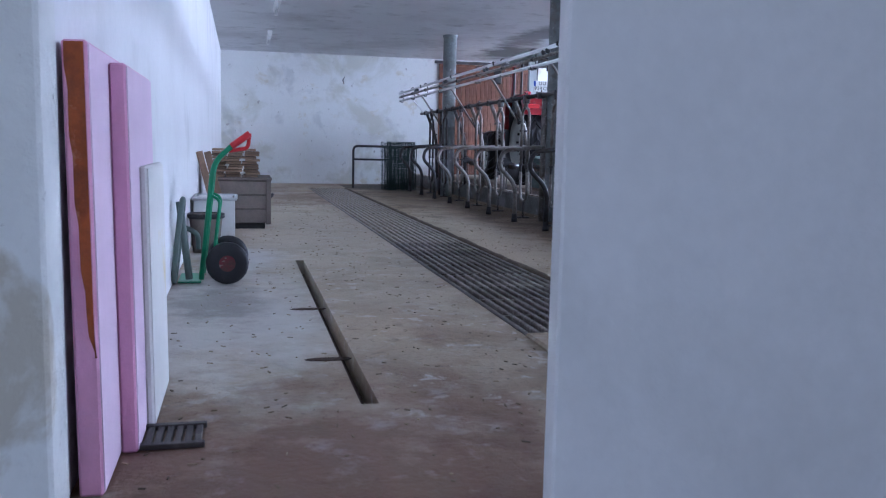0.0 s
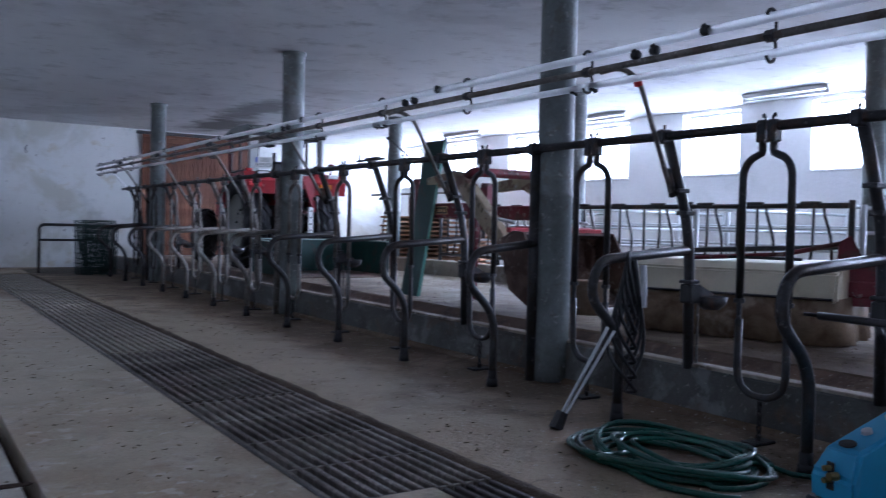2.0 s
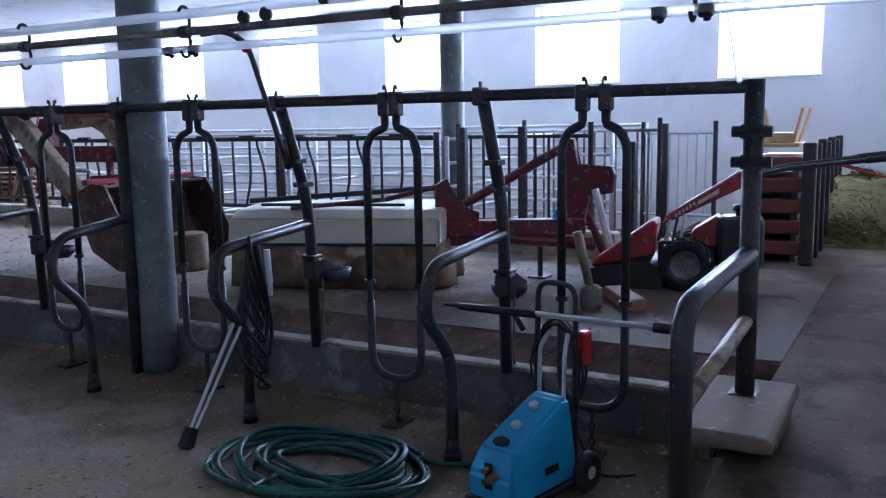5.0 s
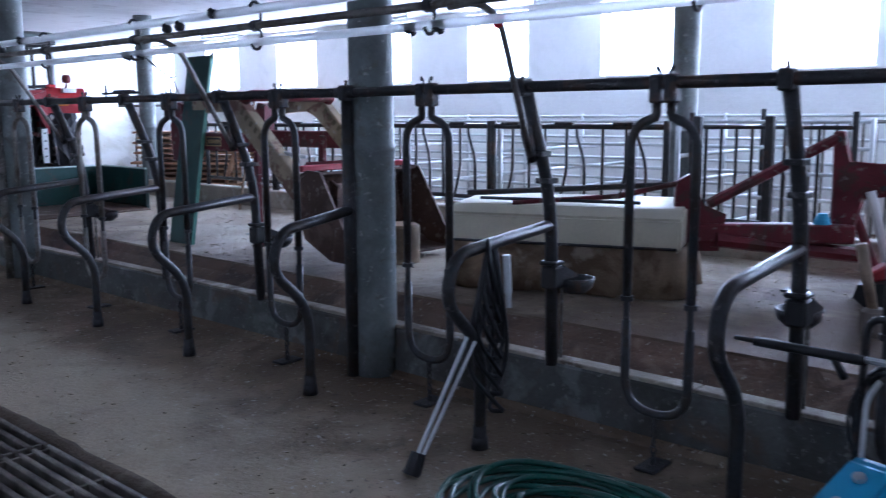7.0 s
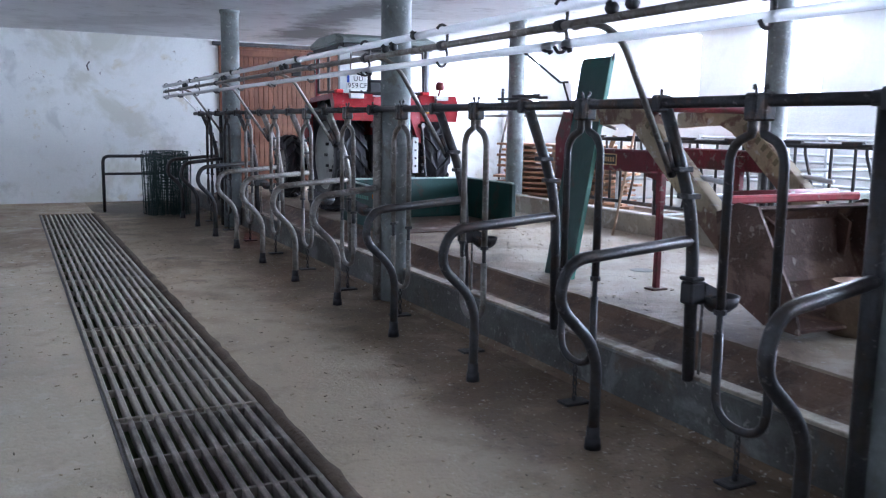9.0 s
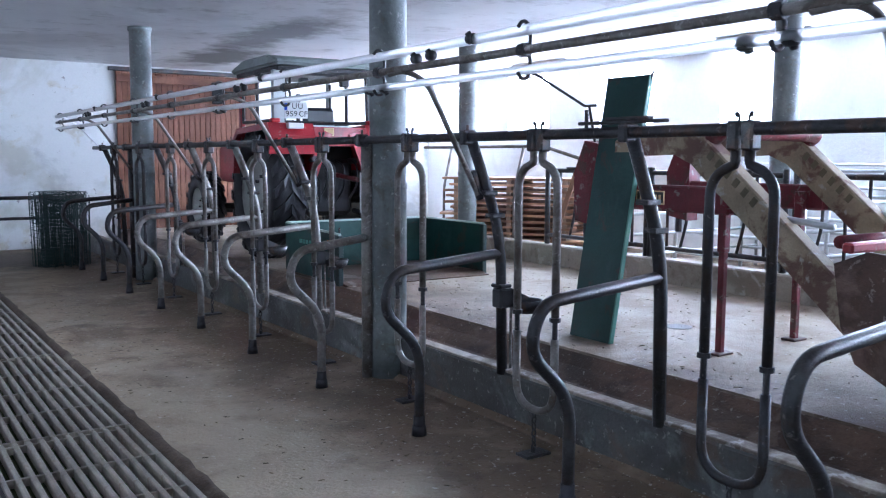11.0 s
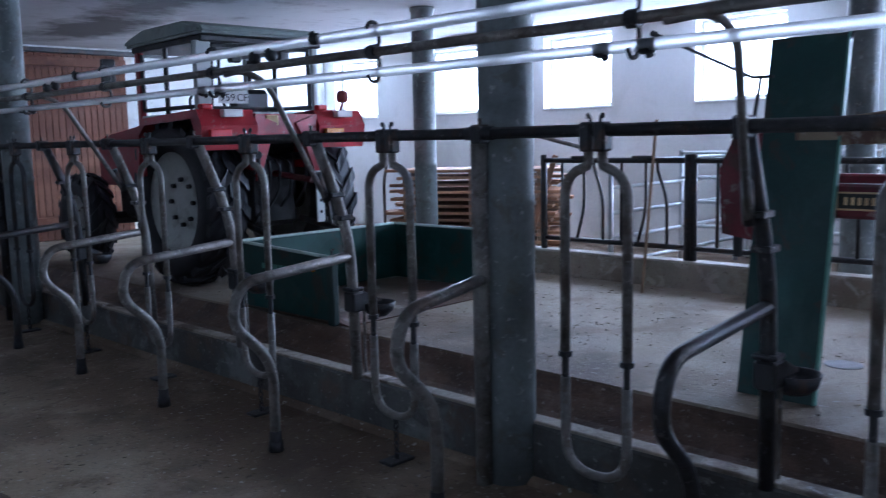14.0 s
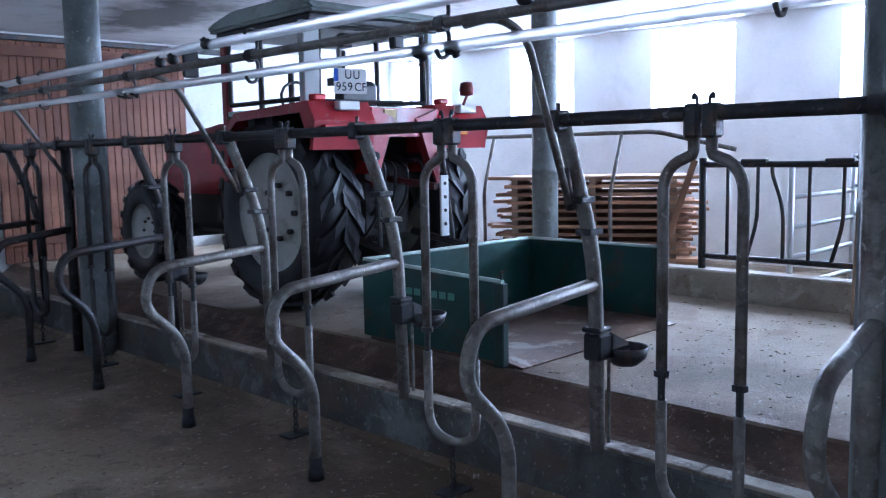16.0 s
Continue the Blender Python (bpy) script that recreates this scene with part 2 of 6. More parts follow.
M_PASSAGE = mat("muddy_passage_concrete", (0.115, 0.074, 0.046), 0.75, spec=0.1, vary=0.45, scale=1.8, fine=45, bump=0.6, relief=0.02, stains=[((0.18, 0.135, 0.095), 1.4, 0.49, 0.6, 0.6), ((0.05, 0.033, 0.023), 2.4, 0.5, 0.58, 0.7), ((0.4, 0.36, 0.31), 46.0, 0.64, 0.68, 0.5)])
M_CURB = mat("curb_concrete", (0.1, 0.1, 0.092), 0.5, vary=0.4, scale=3, fine=50, bump=0.4, stains=[((0.21, 0.215, 0.205), 3.2, 0.53, 0.6, 0.75), ((0.045, 0.04, 0.034), 1.8, 0.48, 0.56, 0.8), ((0.12, 0.075, 0.047), 2.6, 0.54, 0.62, 0.7), ((0.42, 0.4, 0.36), 32.0, 0.61, 0.67, 0.5)])
M_LOWWALL = mat("pale_cement_render", (0.4, 0.355, 0.29), 0.75, vary=0.25, scale=3, fine=50, bump=0.4, stains=[((0.2, 0.16, 0.12), 2.4, 0.52, 0.6, 0.6), ((0.58, 0.55, 0.49), 6.0, 0.57, 0.63, 0.6), ((0.08, 0.06, 0.05), 26.0, 0.62, 0.66, 0.5)])
M_LEDGE = mat("caked_dung_ledge", (0.12, 0.085, 0.058), 0.75, spec=0.25, vary=0.45, scale=5, fine=50, bump=0.6, relief=0.02, stains=[((0.2, 0.16, 0.12), 3.0, 0.54, 0.62, 0.6)])
M_WALL = mat("limewashed_plaster", (0.83, 0.83, 0.82), 0.85, vary=0.07, scale=1.2, fine=25, bump=0.35, stains=[((0.6, 0.6, 0.57), 1.1, 0.54, 0.68, 0.45)])
M_WALL_DIRTY = mat("flaking_plaster", (0.8, 0.81, 0.77), 0.85, vary=0.08, scale=2.0, fine=25, bump=0.5, relief=0.015, stains=[((0.66, 0.63, 0.48), 1.5, 0.5, 0.64, 0.5), ((0.42, 0.35, 0.22), 3.4, 0.57, 0.65, 0.6), ((0.2, 0.17, 0.14), 9.0, 0.62, 0.66, 0.85)])
M_WALL_END = mat("stained_plaster", (0.75, 0.76, 0.74), 0.85, vary=0.08, scale=1.0, fine=35, bump=0.2,
                 stains=[((0.48, 0.47, 0.38), 0.8, 0.5, 0.6, 0.6), ((0.42, 0.43, 0.42), 1.7, 0.57, 0.66, 0.45), ((0.5, 0.42, 0.25), 2.4, 0.6, 0.68, 0.45), ((0.25, 0.22, 0.2), 8.0, 0.66, 0.7, 0.7)])
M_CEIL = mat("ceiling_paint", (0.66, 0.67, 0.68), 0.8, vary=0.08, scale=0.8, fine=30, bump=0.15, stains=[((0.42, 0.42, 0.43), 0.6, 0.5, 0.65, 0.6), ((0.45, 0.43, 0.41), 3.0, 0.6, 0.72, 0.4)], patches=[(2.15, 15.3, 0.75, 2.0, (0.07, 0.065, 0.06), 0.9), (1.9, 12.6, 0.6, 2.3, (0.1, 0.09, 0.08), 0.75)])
M_COLUMN = mat("grey_pipe_column", (0.2, 0.222, 0.218), 0.55, vary=0.3, scale=4, fine=40, bump=0.35, stains=[((0.09, 0.1, 0.1), 2.6, 0.48, 0.6, 0.6), ((0.13, 0.115, 0.09), 9.0, 0.56, 0.63, 0.55), ((0.5, 0.5, 0.48), 24.0, 0.62, 0.66, 0.55)])
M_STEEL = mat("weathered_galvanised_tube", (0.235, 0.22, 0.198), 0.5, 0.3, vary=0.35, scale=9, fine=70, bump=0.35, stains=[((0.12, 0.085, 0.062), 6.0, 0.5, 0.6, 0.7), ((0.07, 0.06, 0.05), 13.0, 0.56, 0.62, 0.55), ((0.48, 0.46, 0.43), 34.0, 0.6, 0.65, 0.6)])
M_GALV_DARK = mat("dark_galvanised_tube", (0.05, 0.051, 0.054), 0.42, 0.3, vary=0.4, scale=9, fine=70, bump=0.35, stains=[((0.055, 0.04, 0.03), 6.0, 0.48, 0.58, 0.75), ((0.035, 0.032, 0.03), 13.0, 0.54, 0.6, 0.6), ((0.28, 0.26, 0.24), 34.0, 0.62, 0.67, 0.5)])
M_STEEL_DARK = mat("dark_weathered_steel", (0.05, 0.05, 0.052), 0.45, 0.35, vary=0.4, scale=10, fine=80, bump=0.3, stains=[((0.11, 0.065, 0.042), 6.0, 0.53, 0.62, 0.65), ((0.25, 0.235, 0.22), 34.0, 0.61, 0.66, 0.5)])
M_GALV = mat("bright_galvanised_steel", (0.62, 0.64, 0.65), 0.4, 0.6, vary=0.15, scale=8, fine=80, bump=0.1)
M_MILKPIPE = mat("white_milk_pipe", (0.92, 0.93, 0.94), 0.55, 0.0, vary=0.08, scale=6, fine=50, bump=0.05)
M_MILKPIPE.node_tree.nodes["Principled BSDF"].inputs["Transmission Weight"].default_value = 0.85
M_MILKPIPE.node_tree.nodes["Principled BSDF"].inputs["IOR"].default_value = 1.2
M_BLACK = mat("black_rubber", (0.015, 0.015, 0.018), 0.5, vary=0.3, scale=12, fine=120, bump=0.2, stains=[((0.07, 0.06, 0.05), 5.0, 0.6, 0.75, 0.3)])
M_PLASTIC = mat("black_plastic", (0.02, 0.021, 0.023), 0.4, vary=0.2, scale=12, fine=100, bump=0.1)
M_BARS = mat("worn_grating_bar", (0.4, 0.355, 0.285), 0.5, 0.15, vary=0.4, scale=6, fine=70, bump=0.35, stains=[((0.14, 0.105, 0.08), 2.4, 0.52, 0.62, 0.65), ((0.24, 0.17, 0.12), 8.0, 0.56, 0.62, 0.5)])
M_BARS_DARK = mat("dark_stained_grating_bar", (0.25, 0.215, 0.18), 0.5, 0.3, vary=0.4, scale=5, fine=60, bump=0.4, stains=[((0.07, 0.05, 0.04), 2.0, 0.48, 0.58, 0.7), ((0.36, 0.32, 0.28), 5.0, 0.57, 0.64, 0.6)])
M_IRON = mat("dark_grating_iron", (0.075, 0.065, 0.06), 0.5, 0.5, vary=0.35, scale=14, fine=100, bump=0.3, stains=[((0.2, 0.18, 0.16), 8.0, 0.58, 0.7, 0.7)])
M_PIT = mat("slurry_pit", (0.014, 0.012, 0.01), 0.6, vary=0.3, scale=5, fine=40, bump=0.3)
M_DOOR = mat("reddish_brown_boards", (0.15, 0.058, 0.03), 0.62, spec=0.3, vary=0.4, scale=3, fine=45, bump=0.3, spread=0.2, stains=[((0.26, 0.125, 0.07), 2.0, 0.52, 0.62, 0.5), ((0.08, 0.03, 0.02), 3.0, 0.53, 0.6, 0.6)])
M_RED = mat("red_tractor_paint", (0.34, 0.014, 0.022), 0.4, vary=0.25, scale=4, fine=70, bump=0.1, stains=[((0.13, 0.03, 0.025), 3.0, 0.53, 0.64, 0.6), ((0.3, 0.2, 0.16), 18.0, 0.61, 0.65, 0.6)], coat=0.15)
M_RED_OLD = mat("faded_red_paint", (0.16, 0.014, 0.022), 0.5, vary=0.35, scale=5, fine=60, bump=0.3, stains=[((0.07, 0.035, 0.025), 5.0, 0.5, 0.58, 0.75), ((0.28, 0.22, 0.18), 14.0, 0.6, 0.64, 0.7)])
M_RUST = mat("rusty_brown_steel", (0.1, 0.055, 0.04), 0.55, 0.2, vary=0.4, scale=5, fine=50, bump=0.4, stains=[((0.24, 0.15, 0.11), 3.0, 0.52, 0.6, 0.65), ((0.045, 0.028, 0.022), 2.0, 0.5, 0.58, 0.6), ((0.35, 0.28, 0.23), 15.0, 0.6, 0.64, 0.6)])
M_BOOM = mat("chipped_cream_paint", (0.36, 0.285, 0.185), 0.55, vary=0.3, scale=6, fine=70, bump=0.2, stains=[((0.13, 0.055, 0.04), 5.0, 0.5, 0.58, 0.85), ((0.5, 0.46, 0.4), 9.0, 0.6, 0.66, 0.7)])
M_GREEN = mat("dark_green_paint", (0.009, 0.055, 0.046), 0.4, vary=0.3, scale=4, fine=60, bump=0.15, stains=[((0.05, 0.1, 0.085), 3.0, 0.54, 0.66, 0.5), ((0.06, 0.035, 0.025), 5.0, 0.56, 0.62, 0.6)])
M_GREEN_IN = mat("pale_green_paint", (0.13, 0.33, 0.26), 0.45, vary=0.2, scale=3, fine=60, bump=0.08, stains=[((0.06, 0.12, 0.1), 2.0, 0.55, 0.7, 0.6)])
M_SHEET = mat("scuffed_sheet_steel", (0.16, 0.1, 0.07), 0.42, 0.3, vary=0.35, scale=3, fine=50, bump=0.3, stains=[((0.09, 0.05, 0.035), 2.2, 0.48, 0.58, 0.8), ((0.4, 0.35, 0.3), 4.0, 0.58, 0.63, 0.7)])
M_RIM = mat("grey_white_rim_paint", (0.56, 0.57, 0.52), 0.5, vary=0.2, scale=5, fine=60, bump=0.1, stains=[((0.2, 0.16, 0.12), 4.0, 0.53, 0.64, 0.55)])
M_CAB = mat("greyish_cab_paint", (0.5, 0.53, 0.52), 0.45, vary=0.12, scale=4, fine=60, bump=0.05)
M_ROOF = mat("grey_green_roof", (0.3, 0.34, 0.32), 0.5, vary=0.2, scale=4, fine=60, bump=0.1, stains=[((0.1, 0.1, 0.09), 2.0, 0.5, 0.62, 0.6)])
M_WHITE = mat("white_enamel", (0.75, 0.75, 0.73), 0.4, vary=0.08, scale=5, fine=60, bump=0.05, stains=[((0.35, 0.3, 0.25), 3.0, 0.62, 0.78, 0.5)])
M_BLUE = mat("light_blue_plastic", (0.05, 0.36, 0.62), 0.4, vary=0.1, scale=6, fine=80, bump=0.06, stains=[((0.1, 0.25, 0.35), 4.0, 0.6, 0.75, 0.4)])
M_HOSE = mat("green_rubber_hose", (0.006, 0.085, 0.06), 0.3, vary=0.2, scale=8, fine=80, bump=0.05)
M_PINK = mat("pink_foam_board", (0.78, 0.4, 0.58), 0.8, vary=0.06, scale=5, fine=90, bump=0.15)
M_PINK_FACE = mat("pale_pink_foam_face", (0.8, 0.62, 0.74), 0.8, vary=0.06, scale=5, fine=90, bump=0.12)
M_ORANGE = mat("rust_orange_stain", (0.36, 0.085, 0.018), 0.8, vary=0.35, scale=6, fine=60, bump=0.15, stains=[((0.16, 0.035, 0.012), 4.0, 0.5, 0.6, 0.7), ((0.6, 0.3, 0.2), 7.0, 0.56, 0.64, 0.5)])
M_STYRO = mat("white_foam_board", (0.8, 0.79, 0.74), 0.8, vary=0.06, scale=6, fine=90, bump=0.15, stains=[((0.75, 0.6, 0.2), 3.0, 0.6, 0.7, 0.6)])
M_WOOD = mat("weathered_board", (0.3, 0.2, 0.13), 0.7, vary=0.3, scale=5, fine=70, bump=0.3, spread=0.3)
M_WOOD_NEW = mat("sawn_board", (0.42, 0.23, 0.13), 0.7, vary=0.25, scale=5, fine=70, bump=0.25, spread=0.35)
M_WOOD_GREY = mat("grey_brown_wood", (0.2, 0.165, 0.14), 0.75, vary=0.3, scale=6, fine=70, bump=0.3, spread=0.2)
M_BARK = mat("tree_bark", (0.2, 0.14, 0.09), 0.85, vary=0.35, scale=14, fine=60, bump=0.6)
M_CANVAS = mat("dirty_brown_canvas", (0.25, 0.175, 0.11), 0.75, spec=0.25, vary=0.3, scale=4, fine=80, bump=0.4, stains=[((0.1, 0.058, 0.034), 2.2, 0.49, 0.6, 0.8), ((0.4, 0.33, 0.25), 3.5, 0.56, 0.64, 0.6)])
M_LID = mat("cream_sheet_cover", (0.58, 0.52, 0.38), 0.5, vary=0.12, scale=4, fine=60, bump=0.08, stains=[((0.3, 0.25, 0.18), 3.0, 0.6, 0.75, 0.5)])
M_HAY = mat("green_hay", (0.17, 0.15, 0.06), 0.9, spec=0.2, vary=0.45, scale=7, fine=40, bump=0.6, spread=0.35, island=True)
M_YELLOW = mat("pale_pine", (0.66, 0.45, 0.22), 0.6, vary=0.15, scale=5, fine=60, bump=0.1)
M_REDPLASTIC = mat("red_plastic", (0.65, 0.02, 0.025), 0.35, vary=0.1, scale=8, fine=60, bump=0.03)
M_TROLLEY = mat("green_trolley_paint", (0.012, 0.28, 0.12), 0.4, vary=0.15, scale=8, fine=60, bump=0.06)
M_PLATE = mat("white_number_plate", (0.78, 0.78, 0.76), 0.35, vary=0.04, scale=8, fine=60, bump=0.0)
M_PLATEBLUE = mat("blue_plate_strip", (0.02, 0.08, 0.5), 0.35, vary=0.05, bump=0.0)
M_INK = mat("black_lettering", (0.015, 0.015, 0.015), 0.5, vary=0.1, bump=0.0)
M_AMBER = mat("amber_lens", (0.6, 0.2, 0.02), 0.2, vary=0.1, bump=0.0)
M_TUBE = mat("lamp_tube_glass", (0.8, 0.82, 0.82), 0.2, vary=0.03, bump=0.0)
M_MESH = mat("green_fence_wire", (0.008, 0.035, 0.03), 0.45, vary=0.2, bump=0.0)
M_STONE = mat("pale_polymer_block", (0.24, 0.19, 0.14), 0.75, spec=0.1, vary=0.2, scale=5, fine=60, bump=0.25, stains=[((0.2, 0.14, 0.1), 3.0, 0.47, 0.6, 0.75), ((0.48, 0.45, 0.4), 9.0, 0.58, 0.66, 0.5)])

M_GLASS = bpy.data.materials.new("window_glass")
M_GLASS.use_nodes = True
_g = M_GLASS.node_tree.nodes["Principled BSDF"]
_g.inputs["Transmission Weight"].default_value, _g.inputs["Roughness"].default_value, _g.inputs["IOR"].default_value = 1.0, 0.02, 1.05

# ---- structure ----
PITCH = 1.1            # stall width
RAIL_X, RAIL_Z = 0.28, 1.505
GR_X0, GR_X1, GR_Y0, GR_Y1 = -1.87, -1.12, 1.2, 15.35
SLOT_X0, SLOT_X1, SLOT_Y0, SLOT_Y1 = -2.79, -2.728, 0.72, 4.42
CURB_X0, CURB_X1, CURB_Z = 0.5, 0.6, 0.265
LOW_X0, LOW_X1, LOW_Z = 3.95, 4.13, 0.46

bm = B()
rects(bm, [-4.6, SLOT_X0, SLOT_X1, GR_X0], [-4.6, -0.3, SLOT_Y0, GR_Y0, SLOT_Y1, GR_Y1, HALL_Y1 + 0.1], 0.0,
      {(1, 2), (1, 3)})
rects(bm, [GR_X0, GR_X1], [-4.6, GR_Y0, GR_Y1, HALL_Y1 + 0.1], 0.0, {(0, 1)})
for x0, x1, y0, y1, d in ((SLOT_X0, SLOT_X1, SLOT_Y0, SLOT_Y1, 0.11), (GR_X0, GR_X1, GR_Y0, GR_Y1, 0.3)):
    for p in (((x0, y0), (x1, y0)), ((x1, y0), (x1, y1)), ((x1, y1), (x0, y1)), ((x0, y1), (x0, y0))):
        a, b = p
        bm.faces.new([bm.verts.new(q) for q in ((*a, 0), (*b, 0), (*b, -d), (*a, -d))])
floor = structure("floor", bm, M_AISLE)
bm = B()
rects(bm, [GR_X1, 0.52], [-4.6, HALL_Y1 + 0.1], 0.0, set())
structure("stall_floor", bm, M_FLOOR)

bm = B()
box(bm, GR_X0, GR_X1, GR_Y0, GR_Y1, -0.34, -0.29)
box(bm, SLOT_X0, SLOT_X1, SLOT_Y0, SLOT_Y1, -0.14, -0.108)
for y in (1.35, 2.45):
    lathe(bm, [(0, -0.004), (0.05, -0.004), (0.055, 0.001), (0, 0.001)], 10, Matrix.Translation((SLOT_X0 - 0.05, y, 0.002)) @ Matrix.Diagonal((1.8, 0.5, 1, 1)))
structure("floor_drain_channel", bm, mat("dirt_filled_channel", (0.055, 0.034, 0.022), 0.8, spec=0.2, vary=0.4, scale=6, bump=0.5))

# curb, trough, feed table, low wall and the ground of the pens
bm = B()
curb_profile = [(CURB_X0, -0.02), (CURB_X0 + 0.012, CURB_Z - 0.02), (CURB_X0 + 0.03, CURB_Z), (CURB_X1 - 0.01, CURB_Z), (CURB_X1, CURB_Z - 0.015), (CURB_X1 + 0.02, 0.02)]
prism(bm, curb_profile, "y", 0.16, HALL_Y1)
structure("curb", bm, M_CURB)
bm = B()
prism(bm, [(CURB_X0 - 0.045, 0.0), (CURB_X0 - 0.035, 0.012), (CURB_X0 - 0.004, 0.03), (CURB_X0 + 0.004, 0.0)], "y", 0.16, HALL_Y1)
structure("curb_footing", bm, M_FLOOR)
# Cap: worn pale edge, with grazing window light put into its colour.
bm = B()
rngc = random.Random(5)
y = 0.16
while y < HALL_Y1 - 0.3:
    L = rngc.uniform(0.9, 1.6)
    y2 = min(y + L, HALL_Y1)
    box(bm, CURB_X0 + 0.02, CURB_X1 + 0.004, y, y2 - 0.004, CURB_Z - 0.012, CURB_Z + rngc.uniform(0.004, 0.01), 0.004)
    y = y2
structure("curb_cap", bm, mat("worn_lit_curb_edge", (0.4, 0.35, 0.28), 0.8, vary=0.4, scale=5, fine=50, bump=0.5, stains=[((0.1, 0.07, 0.05), 3.0, 0.49, 0.58, 0.75), ((0.5, 0.47, 0.43), 11.0, 0.57, 0.62, 0.7)]))
bm = B()
trough = [(CURB_X1 - 0.005, -0.05), (CURB_X1 - 0.005, 0.2), (CURB_X1 + 0.06, 0.13), (CURB_X1 + 0.16, 0.085), (CURB_X1 + 0.32, 0.08), (CURB_X1 + 0.46, 0.11), (CURB_X1 + 0.58, 0.17), (CURB_X1 + 0.66, TABLE - 0.008), (CURB_X1 + 0.68, -0.05)]
prism(bm, trough, "y", 0.16, HALL_Y1)
structure("feed_trough", bm, M_TROUGH)
bm = B()
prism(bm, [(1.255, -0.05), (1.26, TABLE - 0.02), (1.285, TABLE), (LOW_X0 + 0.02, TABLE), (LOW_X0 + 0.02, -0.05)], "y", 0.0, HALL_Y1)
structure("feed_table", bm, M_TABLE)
bm = B()
box(bm, -0.75, FLOOR_X1, HALL_Y0, 0.0, -0.05, TABLE - 0.004)
box(bm, LOW_X0 + 0.02, FLOOR_X1, 0.0, 1.7, -0.05, TABLE - 0.004)
prism(bm, [(-2.0, 0.002), (-0.75, TABLE - 0.004), (-0.75, 0.002)], "y", HALL_Y0, -0.05)
structure("passage_floor", bm, M_PASSAGE)
bm = B()
box(bm, LOW_X0, LOW_X1, 1.7, HALL_Y1, 0.0, LOW_Z, 0.015)
structure("low_wall", bm, M_LOWWALL)
bm = B()
box(bm, LOW_X1, FLOOR_X1, 1.7, HALL_Y1, -0.05, 0.1)
structure("pen_floor", bm, M_FLOOR)

# walls
T = 0.28
bm = B()
box(bm, FLOOR_X0 - T, FLOOR_X0, HALL_Y0, HALL_Y1 + T, -0.05, CEIL)
structure("wall_aisle", bm, M_WALL)
bm = B()
box(bm, FLOOR_X0, FLOOR_X1, HALL_Y1, HALL_Y1 + T, -0.05, CEIL)
structure("wall_end", bm, M_WALL_END)
bm = B()
ys = [HALL_Y0 - 0.15] + [v for w in WINDOWS for v in w] + [HALL_Y1 + T]
box(bm, FLOOR_X1, FLOOR_X1 + T, ys[0], ys[-1], -0.05, SILL)
box(bm, FLOOR_X1, FLOOR_X1 + T, ys[0], ys[-1], HEAD, CEIL)
for a, b in zip(ys[0::2], ys[1::2]):
    box(bm, FLOOR_X1, FLOOR_X1 + T, a, b, SILL, HEAD)
structure("wall_window_side", bm, M_WALL)
JAMB_R, JAMB_L = -2.735, -3.425
bm = B()
box(bm, JAMB_R, FLOOR_X1, HALL_Y0 - 0.035, HALL_Y0 + 0.005, -0.05, CEIL, 0.004)
box(bm, JAMB_L, JAMB_R, HALL_Y0 - 0.15, HALL_Y0, 2.1, CEIL)
structure("wall_entrance", bm, M_WALL)
bm = B()
box(bm, -4.6, JAMB_L, HALL_Y0 - 0.02, HALL_Y0 + 0.09, -0.05, CEIL, 0.006)
structure("wall_entrance_stub", bm, M_WALL_DIRTY)
# Unseen walls round the start, with an opening left for the added lamp.
bm = B()
box(bm, -4.75, -4.6, -4.6, HALL_Y0 - 0.02, -0.05, CEIL)
box(bm, -1.2, -1.05, -4.6, HALL_Y0 - 0.15, -0.05, CEIL)
box(bm, -4.75, -4.5, -4.75, -4.6, -0.05, CEIL)
box(bm, -3.0, -1.05, -4.75, -4.6, -0.05, CEIL)
box(bm, -4.5, -3.0, -4.75, -4.6, 2.2, CEIL)
structure("wall_entry_room", bm, M_WALL)
bm = B()
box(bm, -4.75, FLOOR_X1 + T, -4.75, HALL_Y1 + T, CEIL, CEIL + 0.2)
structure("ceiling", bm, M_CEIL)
bm = B()
rects(bm, [-3000, 3000], [-3000, 3000], -0.12, set())
structure("ground", bm, mat("outdoor_grass", (0.07, 0.1, 0.03), 0.9, vary=0.3, scale=0.3, fine=8, bump=0.3))

# windows of the bright side
for k, (y0, y1) in enumerate(WINDOWS):
    win = tagged(new("window_%d" % (k + 1)), kind="structure")
    fx = FLOOR_X1 + 0.16
    bm = B()
    for a, b, c, d in ((y0, y1, SILL, SILL + 0.045), (y0, y1, HEAD - 0.045, HEAD), (y0, y0 + 0.045, SILL + 0.045, HEAD - 0.045), (y1 - 0.045, y1, SILL + 0.045, HEAD - 0.045)):
        box(bm, fx, fx + 0.05, a, b, c, d, 0.004)
    part("window_frame", bm, M_WHITE, win)
    bm = B()
    box(bm, FLOOR_X1 - 0.015, fx, y0 - 0.01, y1 + 0.01, SILL - 0.025, SILL + 0.004, 0.006)
    part("window_sill", bm, M_WALL, win)
    bm = B()
    box(bm, fx + 0.02, fx + 0.026, y0 + 0.045, y1 - 0.045, SILL + 0.045, HEAD - 0.045)
    p = part("pane", bm, M_GLASS, win)
    p.visible_shadow = False

# columns
COLUMNS = [(0.475, 3.32), (0.49, 7.74), (0.43, 13.04), (4.55, 3.55), (4.5, 7.65), (4.1, 11.85)]
